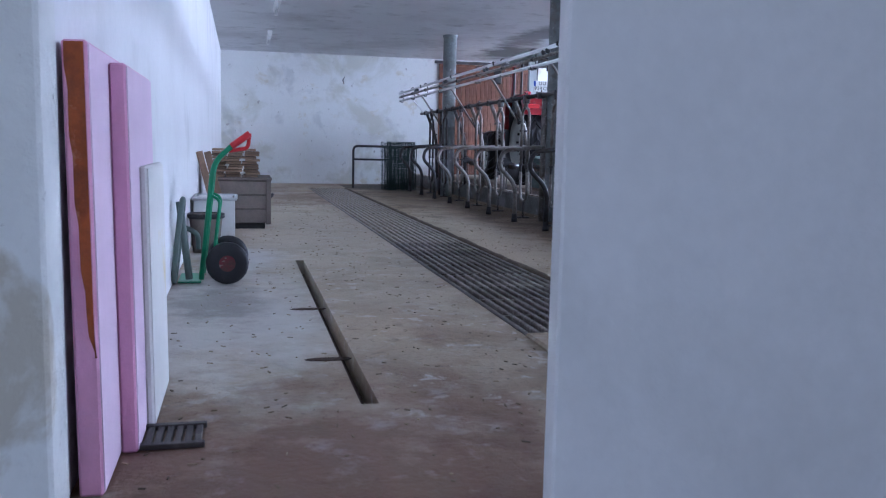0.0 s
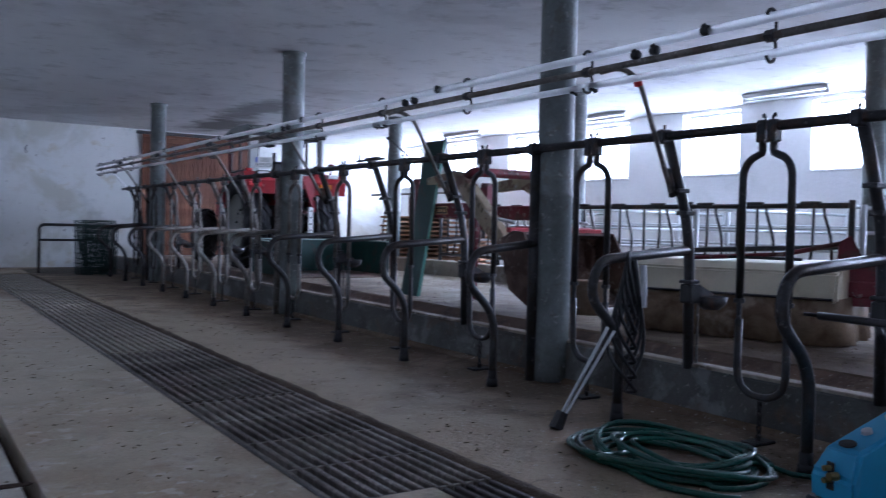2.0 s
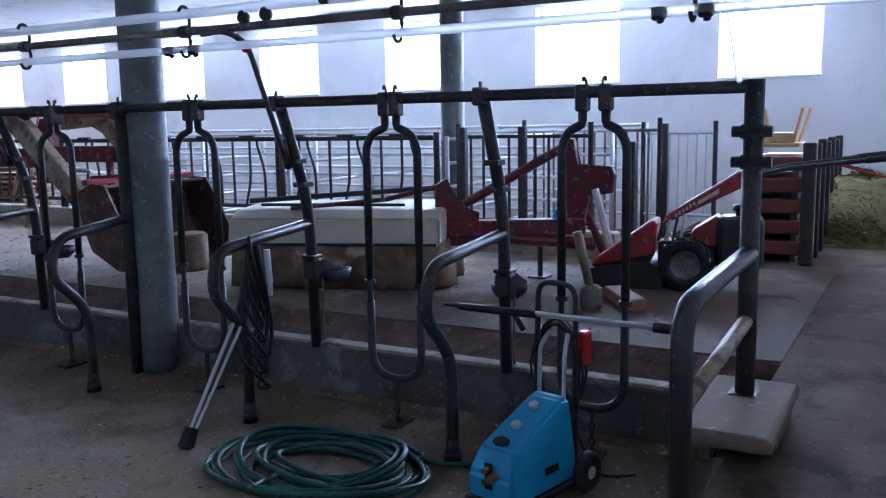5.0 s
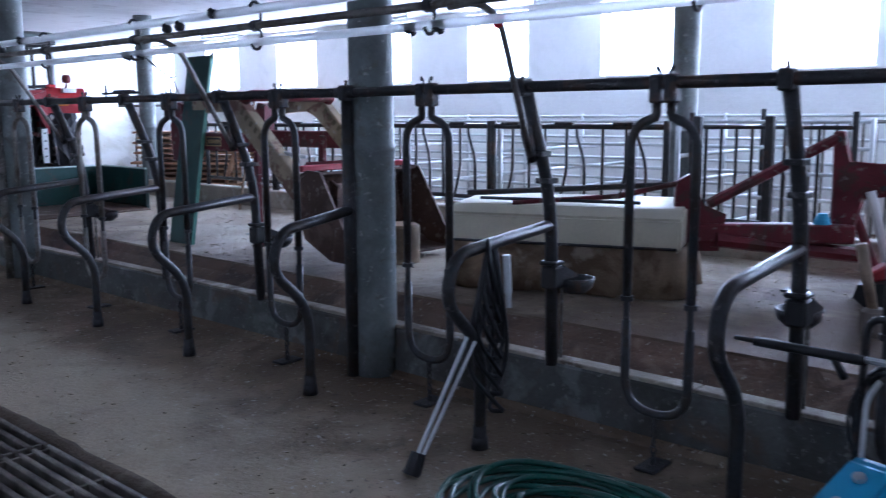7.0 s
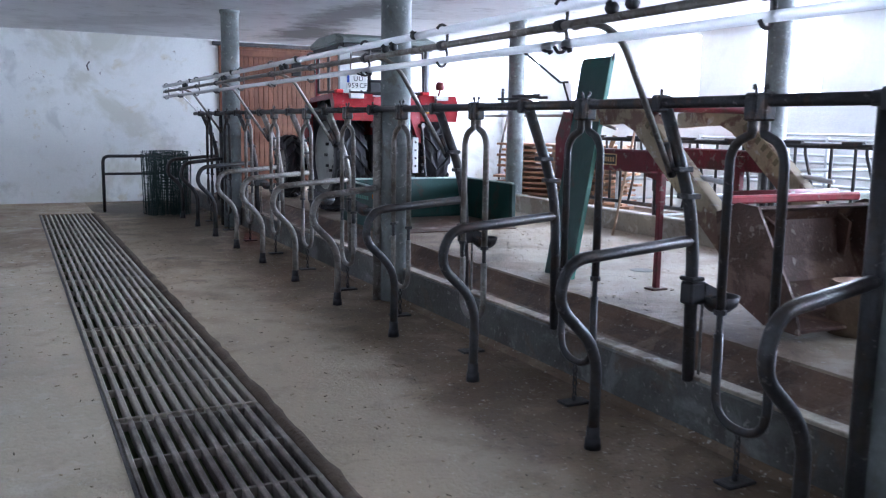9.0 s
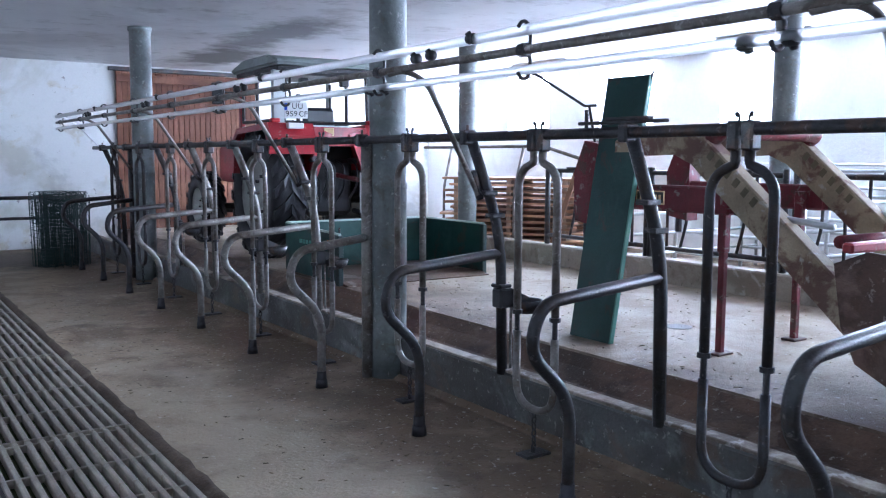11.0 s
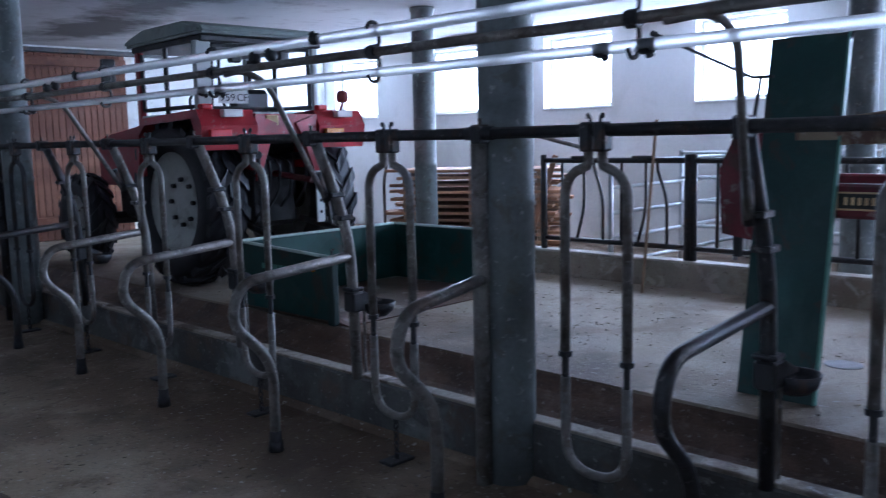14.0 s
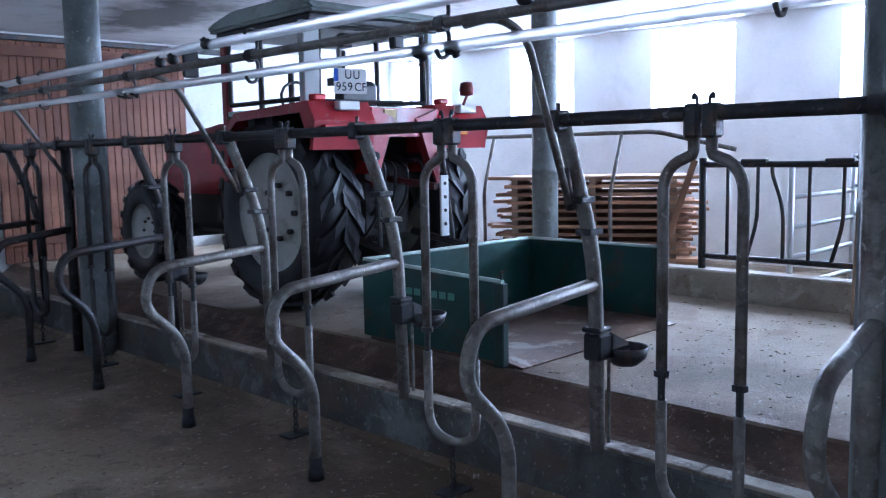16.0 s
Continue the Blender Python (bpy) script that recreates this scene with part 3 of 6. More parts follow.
for x, y in COLUMNS:
    bm = B()
    z0 = 0.0 if x < 1 else 0.1
    lathe(bm, [(0.0, z0), (0.122, z0), (0.117, z0 + 0.3), (0.117, 1.2), (0.121, 1.205), (0.121, 1.24), (0.117, 1.245), (0.117, CEIL - 0.05), (0.13, CEIL - 0.04), (0.13, CEIL), (0, CEIL)], 28, Matrix.Translation((x, y, 0)))
    tagged(part("column", bm, M_COLUMN, None, "", True), "round grey fibre-cement column standing floor to ceiling", "column", "columns", "structure")

# wooden sliding door on the end wall
door = tagged(new("door_1"), "tall reddish-brown boarded sliding door on the end wall", "door", kind="structure")
DX0, DX1, DZ0, DZ1 = 1.18, 3.48, TABLE, 2.73
n = 26
w = (DX1 - DX0) / n
bm = B()
box(bm, -w / 2 + 0.0015, w / 2 - 0.0015, -0.03, 0, DZ0 + 0.01, DZ1, 0.004)
plank_mesh = None
for k in range(n):
    if plank_mesh is None:
        p = part("board", bm, M_DOOR, door)
        plank_mesh = p.data
    else:
        p = new("board", plank_mesh)
        p.parent = door
    p.location = (DX0 + w * (k + 0.5), HALL_Y1 - 0.03, 0)
for z in (0.5, 2.62):
    bm = B()
    box(bm, DX0, DX1, HALL_Y1 - 0.095, HALL_Y1 - 0.062, z - 0.06, z + 0.06, 0.005)
    part("batten", bm, M_DOOR, door)
bm = B()
box(bm, DX0 - 0.1, DX1 + 0.6, HALL_Y1 - 0.07, HALL_Y1 - 0.002, DZ1 + 0.005, DZ1 + 0.07, 0.006)
part("door_track", bm, M_STEEL_DARK, door)

# grating: long bars over cross bars, in sections
grating = thing("floor_grating", "long dark iron bar grating over the dung channel", "grating")
bars = 12
step_x = (GR_X1 - GR_X0 - 0.085) / (bars - 1)
sections = [(GR_Y0 + 0.5 + 1.97 * k, GR_Y0 + 0.5 + 1.97 * k + 1.95) for k in range(7)]
bar_meshes = {}
for k, (y0, y1) in enumerate(sections):
    y1 = min(y1, GR_Y1)
    for j in range(bars):
        # The two sections nearest the entrance get darker, stained bars.
        darker = k < 2
        if darker not in bar_meshes:
            bm = B()
            box(bm, -0.0125, 0.0125, 0, 1.95, -0.06, -0.002, 0.005)
            p = part("grate_bar", bm, M_BARS_DARK if darker else M_BARS, grating)
            bar_meshes[darker] = p.data
        else:
            p = new("grate_bar", bar_meshes[darker])
            p.parent = grating
        p.location = (GR_X0 + 0.02 + step_x * j, y0, 0)
        p.scale = (1, (y1 - y0) / 1.95, 1)
    for y in [y0 + 0.02 + 0.473 * q for q in range(5)]:
        if y < y1:
            bm = B()
            box(bm, GR_X0 + 0.01, GR_X1 - 0.05, y - 0.008, y + 0.008, -0.045, -0.008)
            part("cross_bar", bm, M_BARS_DARK if k < 2 else M_BARS, grating)
bm = B()
box(bm, GR_X0 - 0.02, -1.47, 0.2, 1.66, -0.04, 0.018, 0.01)
tagged(part("concrete_cover_slab", bm, M_AISLE), "pale concrete cover slab laid over the channel end", "slab")
for j in range(6):
    bm = B()
    box(bm, -1.42 + 0.055 * j, -1.395 + 0.055 * j, GR_Y0, GR_Y0 + 0.49, -0.035, -0.004, 0.004)
    part("grate_bar", bm, M_IRON, grating)
bm = B()
box(bm, GR_X0 - 0.012, GR_X0 + 0.004, GR_Y0, GR_Y1, -0.02, 0.003)
part("edge_angle", bm, M_IRON, grating)
bm = B()
rngl = random.Random(9)
ys_ = [GR_Y0 + (GR_Y1 - GR_Y0) * k / 120 for k in range(121)]
rim_ = [[bm.verts.new((x + rngl.uniform(-j, j), y, z + rngl.uniform(-0.004, 0.003) * (j > 0))) for y in ys_] for x, z, j in ((GR_X1 - 0.045, -0.08, 0), (GR_X1 - 0.04, -0.012, 0.005), (GR_X1 - 0.015, 0.003, 0.006), (GR_X1 + 0.012, 0.005, 0.01), (GR_X1 + 0.025, -0.01, 0))]
for p, q in zip(rim_, rim_[1:]):
    for k in range(120):
        bm.faces.new((p[k], q[k], q[k + 1], p[k + 1]))
part("dirt_ledge", bm, M_LEDGE, grating, "ledge caked with dark dirt", True)

# ---- stalls ----
POST_X = 0.52


def stall_divider(y, straight, bowl, first):
    th = thing("stall_divider", "bent galvanised tube stall divider with a curved bow on concrete", "stall divider", "stall dividers", pose(0, y, 0))
    bm = B()
    # Lighter tube tone mid-row, darker tone towards both ends.
    tone = M_STEEL if 6.8 < y < 11.6 else M_GALV_DARK
    if straight:
        tube(bm, [(0.352, 0.07, 0), (0.352, 0.07, RAIL_Z + 0.03)], 0.036, 12)
        px = 0.35
    else:
        tube(bm, [(POST_X, 0, CURB_Z - 0.02), (POST_X - 0.02, 0, 1.02), (RAIL_X + 0.01, 0, RAIL_Z + 0.02)], 0.029, 10, 0.22)
        px = POST_X - 0.01
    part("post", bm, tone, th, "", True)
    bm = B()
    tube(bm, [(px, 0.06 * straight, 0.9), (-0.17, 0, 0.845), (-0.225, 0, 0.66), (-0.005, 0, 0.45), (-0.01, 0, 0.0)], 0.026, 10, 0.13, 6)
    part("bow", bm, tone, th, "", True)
    bm = B()
    lathe(bm, [(0.0, 0.05), (0.034, 0.05), (0.038, 0.0), (0.0, 0.0)], 10, Matrix.Translation((-0.01, 0, 0)))
    lathe(bm, [(0.0, 0.1), (0.029, 0.1), (0.032, 0.0), (0.0, 0.0)], 10, Matrix.Translation((-0.01, 0, 0)))
    part("foot_sleeve", bm, M_BLACK, th, "", True)
    bm = B()
    box(bm, RAIL_X - 0.04, RAIL_X + 0.04, -0.025, 0.025, RAIL_Z - 0.04, RAIL_Z + 0.035, 0.008)
    tube(bm, [(RAIL_X, 0, RAIL_Z + 0.03), (RAIL_X, 0, RAIL_Z + 0.06)], 0.008, 6)
    part("rail_clamp", bm, M_STEEL_DARK, th)
    if not straight:
        for z in (1.22, 1.1):
            bm = B()
            zx = POST_X - 0.02 - (z - 1.0) * 0.44
            box(bm, zx - 0.035, zx + 0.05, -0.035, 0.035, z - 0.012, z + 0.012, 0.004)
            part("collar", bm, M_STEEL_DARK, th)
    return th


def drinking_bowl(y, side):
    th = thing("drinking_bowl", "small dark cast drinking bowl clamped to a stall post", "drinking bowl", "drinking bowls", pose(POST_X - 0.01, y, 0.63) @ Matrix.Scale(0.8, 4))
    bm = B()
    prof = [(0.0, -0.06), (0.06, -0.055), (0.1, -0.02), (0.115, 0.035), (0.106, 0.035), (0.09, -0.015), (0.05, -0.043), (0, -0.045)]
    lathe(bm, prof, 16, Matrix.Translation((0.17, side * 0.05, -0.02)))
    part("bowl", bm, M_STEEL_DARK, th, "", True)
    bm = B()
    box(bm, -0.045, 0.075, -0.05, 0.05, -0.03, 0.1, 0.012)
    box(bm, -0.05, 0.05, -0.055, 0.055, 0.105, 0.13, 0.008)
    part("bracket", bm, M_PLASTIC, th)
    bm = B()
    prism(bm, [(0.05, 0.02), (0.2, 0.015), (0.2, 0.03), (0.05, 0.1)], "y", -0.05, 0.05)
    part("flap", bm, M_STEEL_DARK, th)
    bm = B()
    tube(bm, [(0.06, -0.03, -0.03), (0.06, -0.03, (CURB_Z - 0.62) / 0.8)], 0.009, 6)
    part("water_pipe", bm, M_STEEL, th)


def neck_yoke(y, wide):
    th = thing("neck_yoke", "hanging galvanised neck yoke loop with chain on the stall rail", "neck yoke", "neck yokes", pose(RAIL_X, y, 0))
    top = 1.43
    # Yokes split likewise: lighter in the middle of the row, darker beyond.
    tone = M_STEEL if 5.2 < y < 12.0 else M_GALV_DARK
    for s in (-1, 1):
        bm = B()
        w, cl = 0.135, wide
        span = w - cl - 0.012
        shoulder = [(0, s * (cl + 0.012 + span * math.sin(math.pi / 2 * k / 7)), top - 0.165 + 0.105 * math.cos(math.pi / 2 * k / 7)) for k in range(1, 8)]
        tube(bm, [(0, s * cl, top), (0, s * cl, top - 0.035), (0, s * (cl + 0.004), top - 0.05)] + shoulder + [(0, s * w, 0.66)], 0.019, 8)
        part("upper_arm", bm, tone, th, "", True)
        bm = B()
        tube(bm, [(0, s * w, 0.7), (0, s * w, 0.55)], 0.0125, 8)
        lathe(bm, [(0, 0.68), (0.026, 0.68), (0.026, 0.7), (0, 0.7)], 8, Matrix.Translation((0, s * w, -0.02)))
        part("joint", bm, M_STEEL_DARK, th)
        bm = B()
        box(bm, -0.03, 0.03, s * cl - 0.025, s * cl + 0.025, top, RAIL_Z + 0.03, 0.008)
        part("hanger_block", bm, M_STEEL_DARK, th)
        bm = B()
        tube(bm, [(0, s * cl * 0.7, RAIL_Z + 0.02), (0.0, s * cl * 0.7, RAIL_Z + 0.05), (0.0, s * (cl * 0.7 + 0.014), RAIL_Z + 0.062), (0.0, s * (cl * 0.7 + 0.012), RAIL_Z + 0.042)], 0.006, 6, 0.012, 3)
        part("hanger_bolt", bm, M_STEEL_DARK, th)
    bm = B()
    tube(bm, [(0, -0.135, 0.58), (0, -0.135, 0.22), (0, 0.135, 0.22), (0, 0.135, 0.58)], 0.019, 8, 0.13, 7)
    part("lower_loop", bm, tone, th, "", True)
    for k in range(6):
        bm = B()
        z = 0.205 - 0.033 * k
        pts = [Vector((0, 0.011 * math.cos(a), z + 0.021 * math.sin(a))) for a in [2 * math.pi * q / 8 for q in range(9)]]
        if k % 2:
            pts = [Vector((p.y, 0, p.z)) for p in pts]
        tube(bm, pts, 0.0045, 5, closed=True)
        part("chain_link", bm, M_STEEL_DARK, th)
    bm = B()
    box(bm, -0.075, 0.075, -0.045, 0.045, 0.0, 0.014, 0.004)
    tube(bm, [(0, 0, 0.0), (0, 0, 0.04)], 0.012, 6)
    part("floor_plate", bm, M_STEEL_DARK, th)


bm = B()
rail = thing("stall_top_rail", "long dark steel rail carrying the stall yokes", "rail")
for a, b in ((-0.03, 3.3), (3.3, 7.7), (7.7, 11.0), (11.0, 14.75)):
    bm = B()
    tube(bm, [(RAIL_X, a, RAIL_Z), (RAIL_X, b, RAIL_Z)], 0.024, 10)
    part("rail_tube", bm, M_STEEL_DARK, rail, "", True)
    if b < 14:
        bm = B()
        tube(bm, [(RAIL_X, b - 0.07, RAIL_Z), (RAIL_X, b + 0.07, RAIL_Z)], 0.028, 10)
        part("rail_sleeve", bm, M_STEEL_DARK, rail, "", True)
LAST = 13
for i in range(1, LAST + 1):
    stall_divider(PITCH * i, i in (3, 7, 12), False, i == 1)
for i, s in ((1, 1), (2, -1), (4, -1), (6, -1), (8, -1), (9, -1), (11, -1)):
    drinking_bowl(PITCH * i, s)
for i in range(LAST):
    neck_yoke({0: 0.6, 1: 1.55}.get(i, PITCH * (i + 0.5)), 0.048 if i == 0 else 0.03)

# end post and its two-rail barrier
th = thing("end_barrier", "grey steel end post with a two-rail bent tube barrier", "barrier")
bm = B()
tube(bm, [(0.285, 0.0, 0.24), (0.285, 0.0, RAIL_Z + 0.025)], 0.036, 12)
part("end_post", bm, M_STEEL_DARK, th, "", True)
bm = B()
tube(bm, [(0.285, 0.0, 0.9), (-0.5, 0.05, 0.84), (-0.5, 0.05, 0.0)], 0.035, 12, 0.12, 6)
part("upper_rail", bm, M_GALV_DARK, th, "", True)
bm = B()
tube(bm, [(0.285, 0.0, 0.65), (-0.5, 0.05, 0.53)], 0.027, 12)
part("lower_rail", bm, M_BOOM, th, "", True)
for z in (1.345, 1.235):
    bm = B()
    tube(bm, [(0.265, -0.07, z), (0.265, 0.07, z)], 0.021, 10)
    box(bm, 0.25, 0.33, -0.044, 0.044, z - 0.026, z + 0.026, 0.008)
    part("hinge_clamp", bm, M_PLASTIC, th)
tb = thing("trough_end_block", "pale polymer block with a post socket closing the trough end", "block")
bm = B()
box(bm, -0.2, 0.5, -0.17, 0.15, 0.308, 0.367, 0.022, seg=3)
part("slab", bm, M_STONE, tb)
bm = B()
box(bm, 0.02, 0.48, -0.15, 0.13, TABLE - 0.004, 0.316, 0.01)
part("base", bm, M_TROUGH, tb)
# Thin dark plate painting in the shade of the hole around the post.
bm = B()
box(bm, 0.225, 0.345, -0.06, 0.06, 0.355, 0.3705, 0.012, seg=2)
part("post_socket", bm, M_IRON, tb)

# ---- milk line ----
PIPE_X, PIPE_Y0, PIPE_Y1 = -0.17, -0.7, 14.65
Z_TOP, Z_MID, Z_LOW = 1.885, 1.81, 1.735
for z, r, m_, nm, lab in ((Z_TOP, 0.021, M_MILKPIPE, "milk_pipe", "long bright milk pipe hung above the stalls"), (Z_MID, 0.017, M_STEEL, "vacuum_pipe", "long grey vacuum pipe hung above the stalls"), (Z_LOW, 0.018, M_MILKPIPE, "milk_pipe", "long bright milk pipe hung above the stalls")):
    bm = B()
    tube(bm, [(PIPE_X, PIPE_Y0, z), (PIPE_X, PIPE_Y1, z)], r, 10)
    tagged(part(nm, bm, m_, None, "", True), lab, "pipe", "milk line pipes")


def pipe_hook(y):
    th = thing("pipe_hook", "bent dark steel hook joining the three milk line pipes", "hook", "pipe hooks", pose(PIPE_X, y, 0))
    for z, s in ((Z_TOP, 1), (Z_LOW, -1)):
        bm = B()
        pts = [(0, 0.0, Z_MID), (0.03, 0, Z_MID + s * 0.02), (0.032, 0, z - s * 0.012), (0.02, 0, z + s * 0.03), (-0.012, 0, z + s * 0.035), (-0.03, 0, z + s * 0.01)]
        tube(bm, pts, 0.0075, 6, 0.02, 3)
        part("hook_arm", bm, M_STEEL_DARK, th, "", True)
    bm = B()
    tube(bm, [(0, -0.02, Z_MID), (0, 0.02, Z_MID)], 0.027, 8)
    part("pipe_clamp", bm, M_STEEL_DARK, th)


def pipe_tap(y, z, lean):
    th = thing("pipe_tap", "small black rubber milking tap on the pipe", "tap", "pipe taps", pose(PIPE_X, y, z, 0, lean, 0) @ Matrix.Scale(0.72, 4))
    bm = B()
    lathe(bm, [(0, -0.03), (0.028, -0.03), (0.032, -0.02), (0.032, 0.02), (0.024, 0.03), (0, 0.03)], 10, pose(-0.012, 0, 0, 90))
    part("body", bm, M_PLASTIC, th, "", True)
    bm = B()
    tube(bm, [(-0.01, 0, 0), (-0.05, 0, 0.02)], 0.018, 8)
    part("spout", bm, M_PLASTIC, th, "", True)


def pipe_dropper(y, red):
    th = thing("vacuum_dropper", "bent grey pipe running from the vacuum line to a stall post", "pipe", "vacuum droppers", pose(0, y, 0))
    bm = B()
    tube(bm, [(PIPE_X, 0.02, Z_MID - 0.015), (PIPE_X, -0.12, Z_MID - 0.005), (PIPE_X + 0.12, -0.13, Z_MID - 0.06), (RAIL_X + 0.09, 0.02, 1.2)], 0.014, 8, 0.12, 6)
    part("pipe", bm, M_STEEL, th, "", True)
    if red:
        bm = B()
        tube(bm, [(PIPE_X + 0.1, -0.13, Z_MID - 0.05), (PIPE_X + 0.12, -0.125, Z_MID - 0.085)], 0.022, 8)
        part("red_tap", bm, M_REDPLASTIC, th, "red plastic tap")
    bm = B()
    tube(bm, [(0.31, 0.0, 1.33), (0.38, 0.022, 1.19)], 0.021, 8)
    part("sleeve", bm, M_STEEL_DARK, th, "", True)


for k in range(14):
    pipe_hook(0.12 + 1.1 * k)
for k in range(13):
    y = 0.15 + 1.1 * k
    if k % 2 == 0:
        pipe_tap(y - 0.5, Z_MID + 0.035, 20)
        pipe_tap(y + 0.08, Z_LOW, -160)
        pipe_tap(y - 0.07, Z_LOW, -150)
    else:
        pipe_tap(y + 0.3, Z_TOP, 20)
        pipe_tap(y + 0.72, Z_MID + 0.03, 20)
for i in (2, 4, 6, 8, 10, 12):
    pipe_dropper(PITCH * i, i == 2)
for k, y in enumerate((0.05, 14.4)):
    th = thing("pipe_hanger", "thin steel rod holding the milk line on the stall rail", "hanger", "pipe hangers", pose(0, y, 0))
    # Steel rod in the white pipe material, which paints in its glare.
    bm = B()
    tube(bm, [(PIPE_X, 0, Z_TOP), (0.0, 0, 1.8), (RAIL_X, 0, RAIL_Z)], 0.011, 6, 0.1)
    part("rod", bm, M_MILKPIPE, th, "", True)

# steel frame by the end wall
th = thing("tube_barrier", "dark bent tube barrier near the end wall", "barrier")
bm = B()
tube(bm, [(-0.96, 15.5, 0), (-0.96, 15.5, 0.85), (0.28, 15.5, 0.85)], 0.024, 8, 0.1)
part("frame_tube", bm, M_STEEL_DARK, th, "", True)
bm = B()
tube(bm, [(-0.96, 15.5, 0.58), (0.28, 15.5, 0.58)], 0.02, 8)
part("middle_tube", bm, M_STEEL_DARK, th, "", True)
bm = B()
tube(bm, [(0.26, 15.5, 0), (0.26, 15.5, 0.85)], 0.024, 8)
part("end_tube", bm, M_STEEL_DARK, th, "", True)

# ---- tractor ----


def wheel(parent, m, r, width, rim_r, lugs, paint):
    """A tractor wheel about its local x axis: tyre with chevron lugs, dished rim with bolts."""
    w = width / 2
    c = min(1.0, r / 0.48)
    turn = m @ pose(0, 0, 0, 0, 90, 0)
    bm = B()
    lathe(bm, [(rim_r, -w * 0.8), (rim_r + 0.03 * c, -w * 0.95), (r - 0.12 * c, -w * 1.02), (r - 0.045 * c, -w * 0.92), (r - 0.02 * c, -w * 0.5), (r - 0.015 * c, 0), (r - 0.02 * c, w * 0.5), (r - 0.045 * c, w * 0.92), (r - 0.12 * c, w * 1.02), (rim_r + 0.03 * c, w * 0.95), (rim_r, w * 0.8)], 40, turn)
    tyre = part("tyre", bm, M_BLACK, parent, "", True)
    bm = B()
    for k in range(lugs):
        for s in (-1, 1):
            a0 = 2 * math.pi * (k + (0.5 if s > 0 else 0)) / lugs
            def at(u, da, rad):
                a = a0 + da
                return m @ Vector((s * u * w, rad * math.cos(a), rad * math.sin(a)))
            th_ = 0.5 * 2 * math.pi / lugs * 0.42
            lean = 0.9 * 2 * math.pi / lugs
            lo, hi = [], []
            for u, shift in ((-0.06, 0.0), (0.5, lean * 0.55), (1.02, lean)):
                drop = 0.0 if u < 0.9 else 0.035 * c
                for rad, keep in ((r - 0.04 * c - drop, lo), (r + 0.012 * c - drop, hi)):
                    keep.append((bm.verts.new(at(u, shift - th_, rad)), bm.verts.new(at(u, shift + th_, rad))))
            for q in range(2):
                bm.faces.new((hi[q][0], hi[q][1], hi[q + 1][1], hi[q + 1][0]))
                bm.faces.new((lo[q][0], hi[q][0], hi[q + 1][0], lo[q + 1][0]))
                bm.faces.new((lo[q][1], lo[q + 1][1], hi[q + 1][1], hi[q][1]))
            bm.faces.new((lo[0][0], lo[0][1], hi[0][1], hi[0][0]))
            bm.faces.new((lo[2][0], hi[2][0], hi[2][1], lo[2][1]))
    part("tread", bm, M_BLACK, tyre)
    bm = B()
    lathe(bm, [(rim_r + 0.015, -w * 0.85), (rim_r, -w * 0.6), (rim_r * 0.9, -w * 0.45), (rim_r * 0.62, -w * 0.2), (rim_r * 0.3, -w * 0.3), (0, -w * 0.32), (0, -w * 0.1), (rim_r * 0.5, 0.0), (rim_r * 0.9, w * 0.3), (rim_r + 0.015, w * 0.85)], 32, turn)
    rim = part("rim", bm, paint, parent, "grey painted steel rim", True)
    for k in range(8):
        bm = B()
        a = 2 * math.pi * k / 8
        c = Vector((-w * 0.3, rim_r * 0.45 * math.cos(a), rim_r * 0.45 * math.sin(a)))
        tube(bm, [m @ c, m @ (c + Vector((-0.08 * rim_r, 0, 0)))], 0.05 * rim_r, 6)
        part("bolt", bm, M_STEEL_DARK, rim)


tractor = thing("tractor", "red farm tractor with a grey cab parked on the feed table", "tractor", m=pose(2.25, 12.42, TABLE, 0, 0, -2))
RW, RWX = 0.74, 0.58
for s in (-1, 1):
    hub = tagged(new("rear_wheel"))
    hub.parent = tractor
    wheel(hub, pose(s * RWX, 0, RW, 0, 0, 180 if s > 0 else 0), RW, 0.38, 0.45, 18, M_RIM)
    hub2 = tagged(new("front_wheel"))
    hub2.parent = tractor
    wheel(hub2, pose(s * 0.62, 2.25, 0.48, 0, 0, 180 if s > 0 else 0), 0.48, 0.28, 0.26, 16, M_RIM)
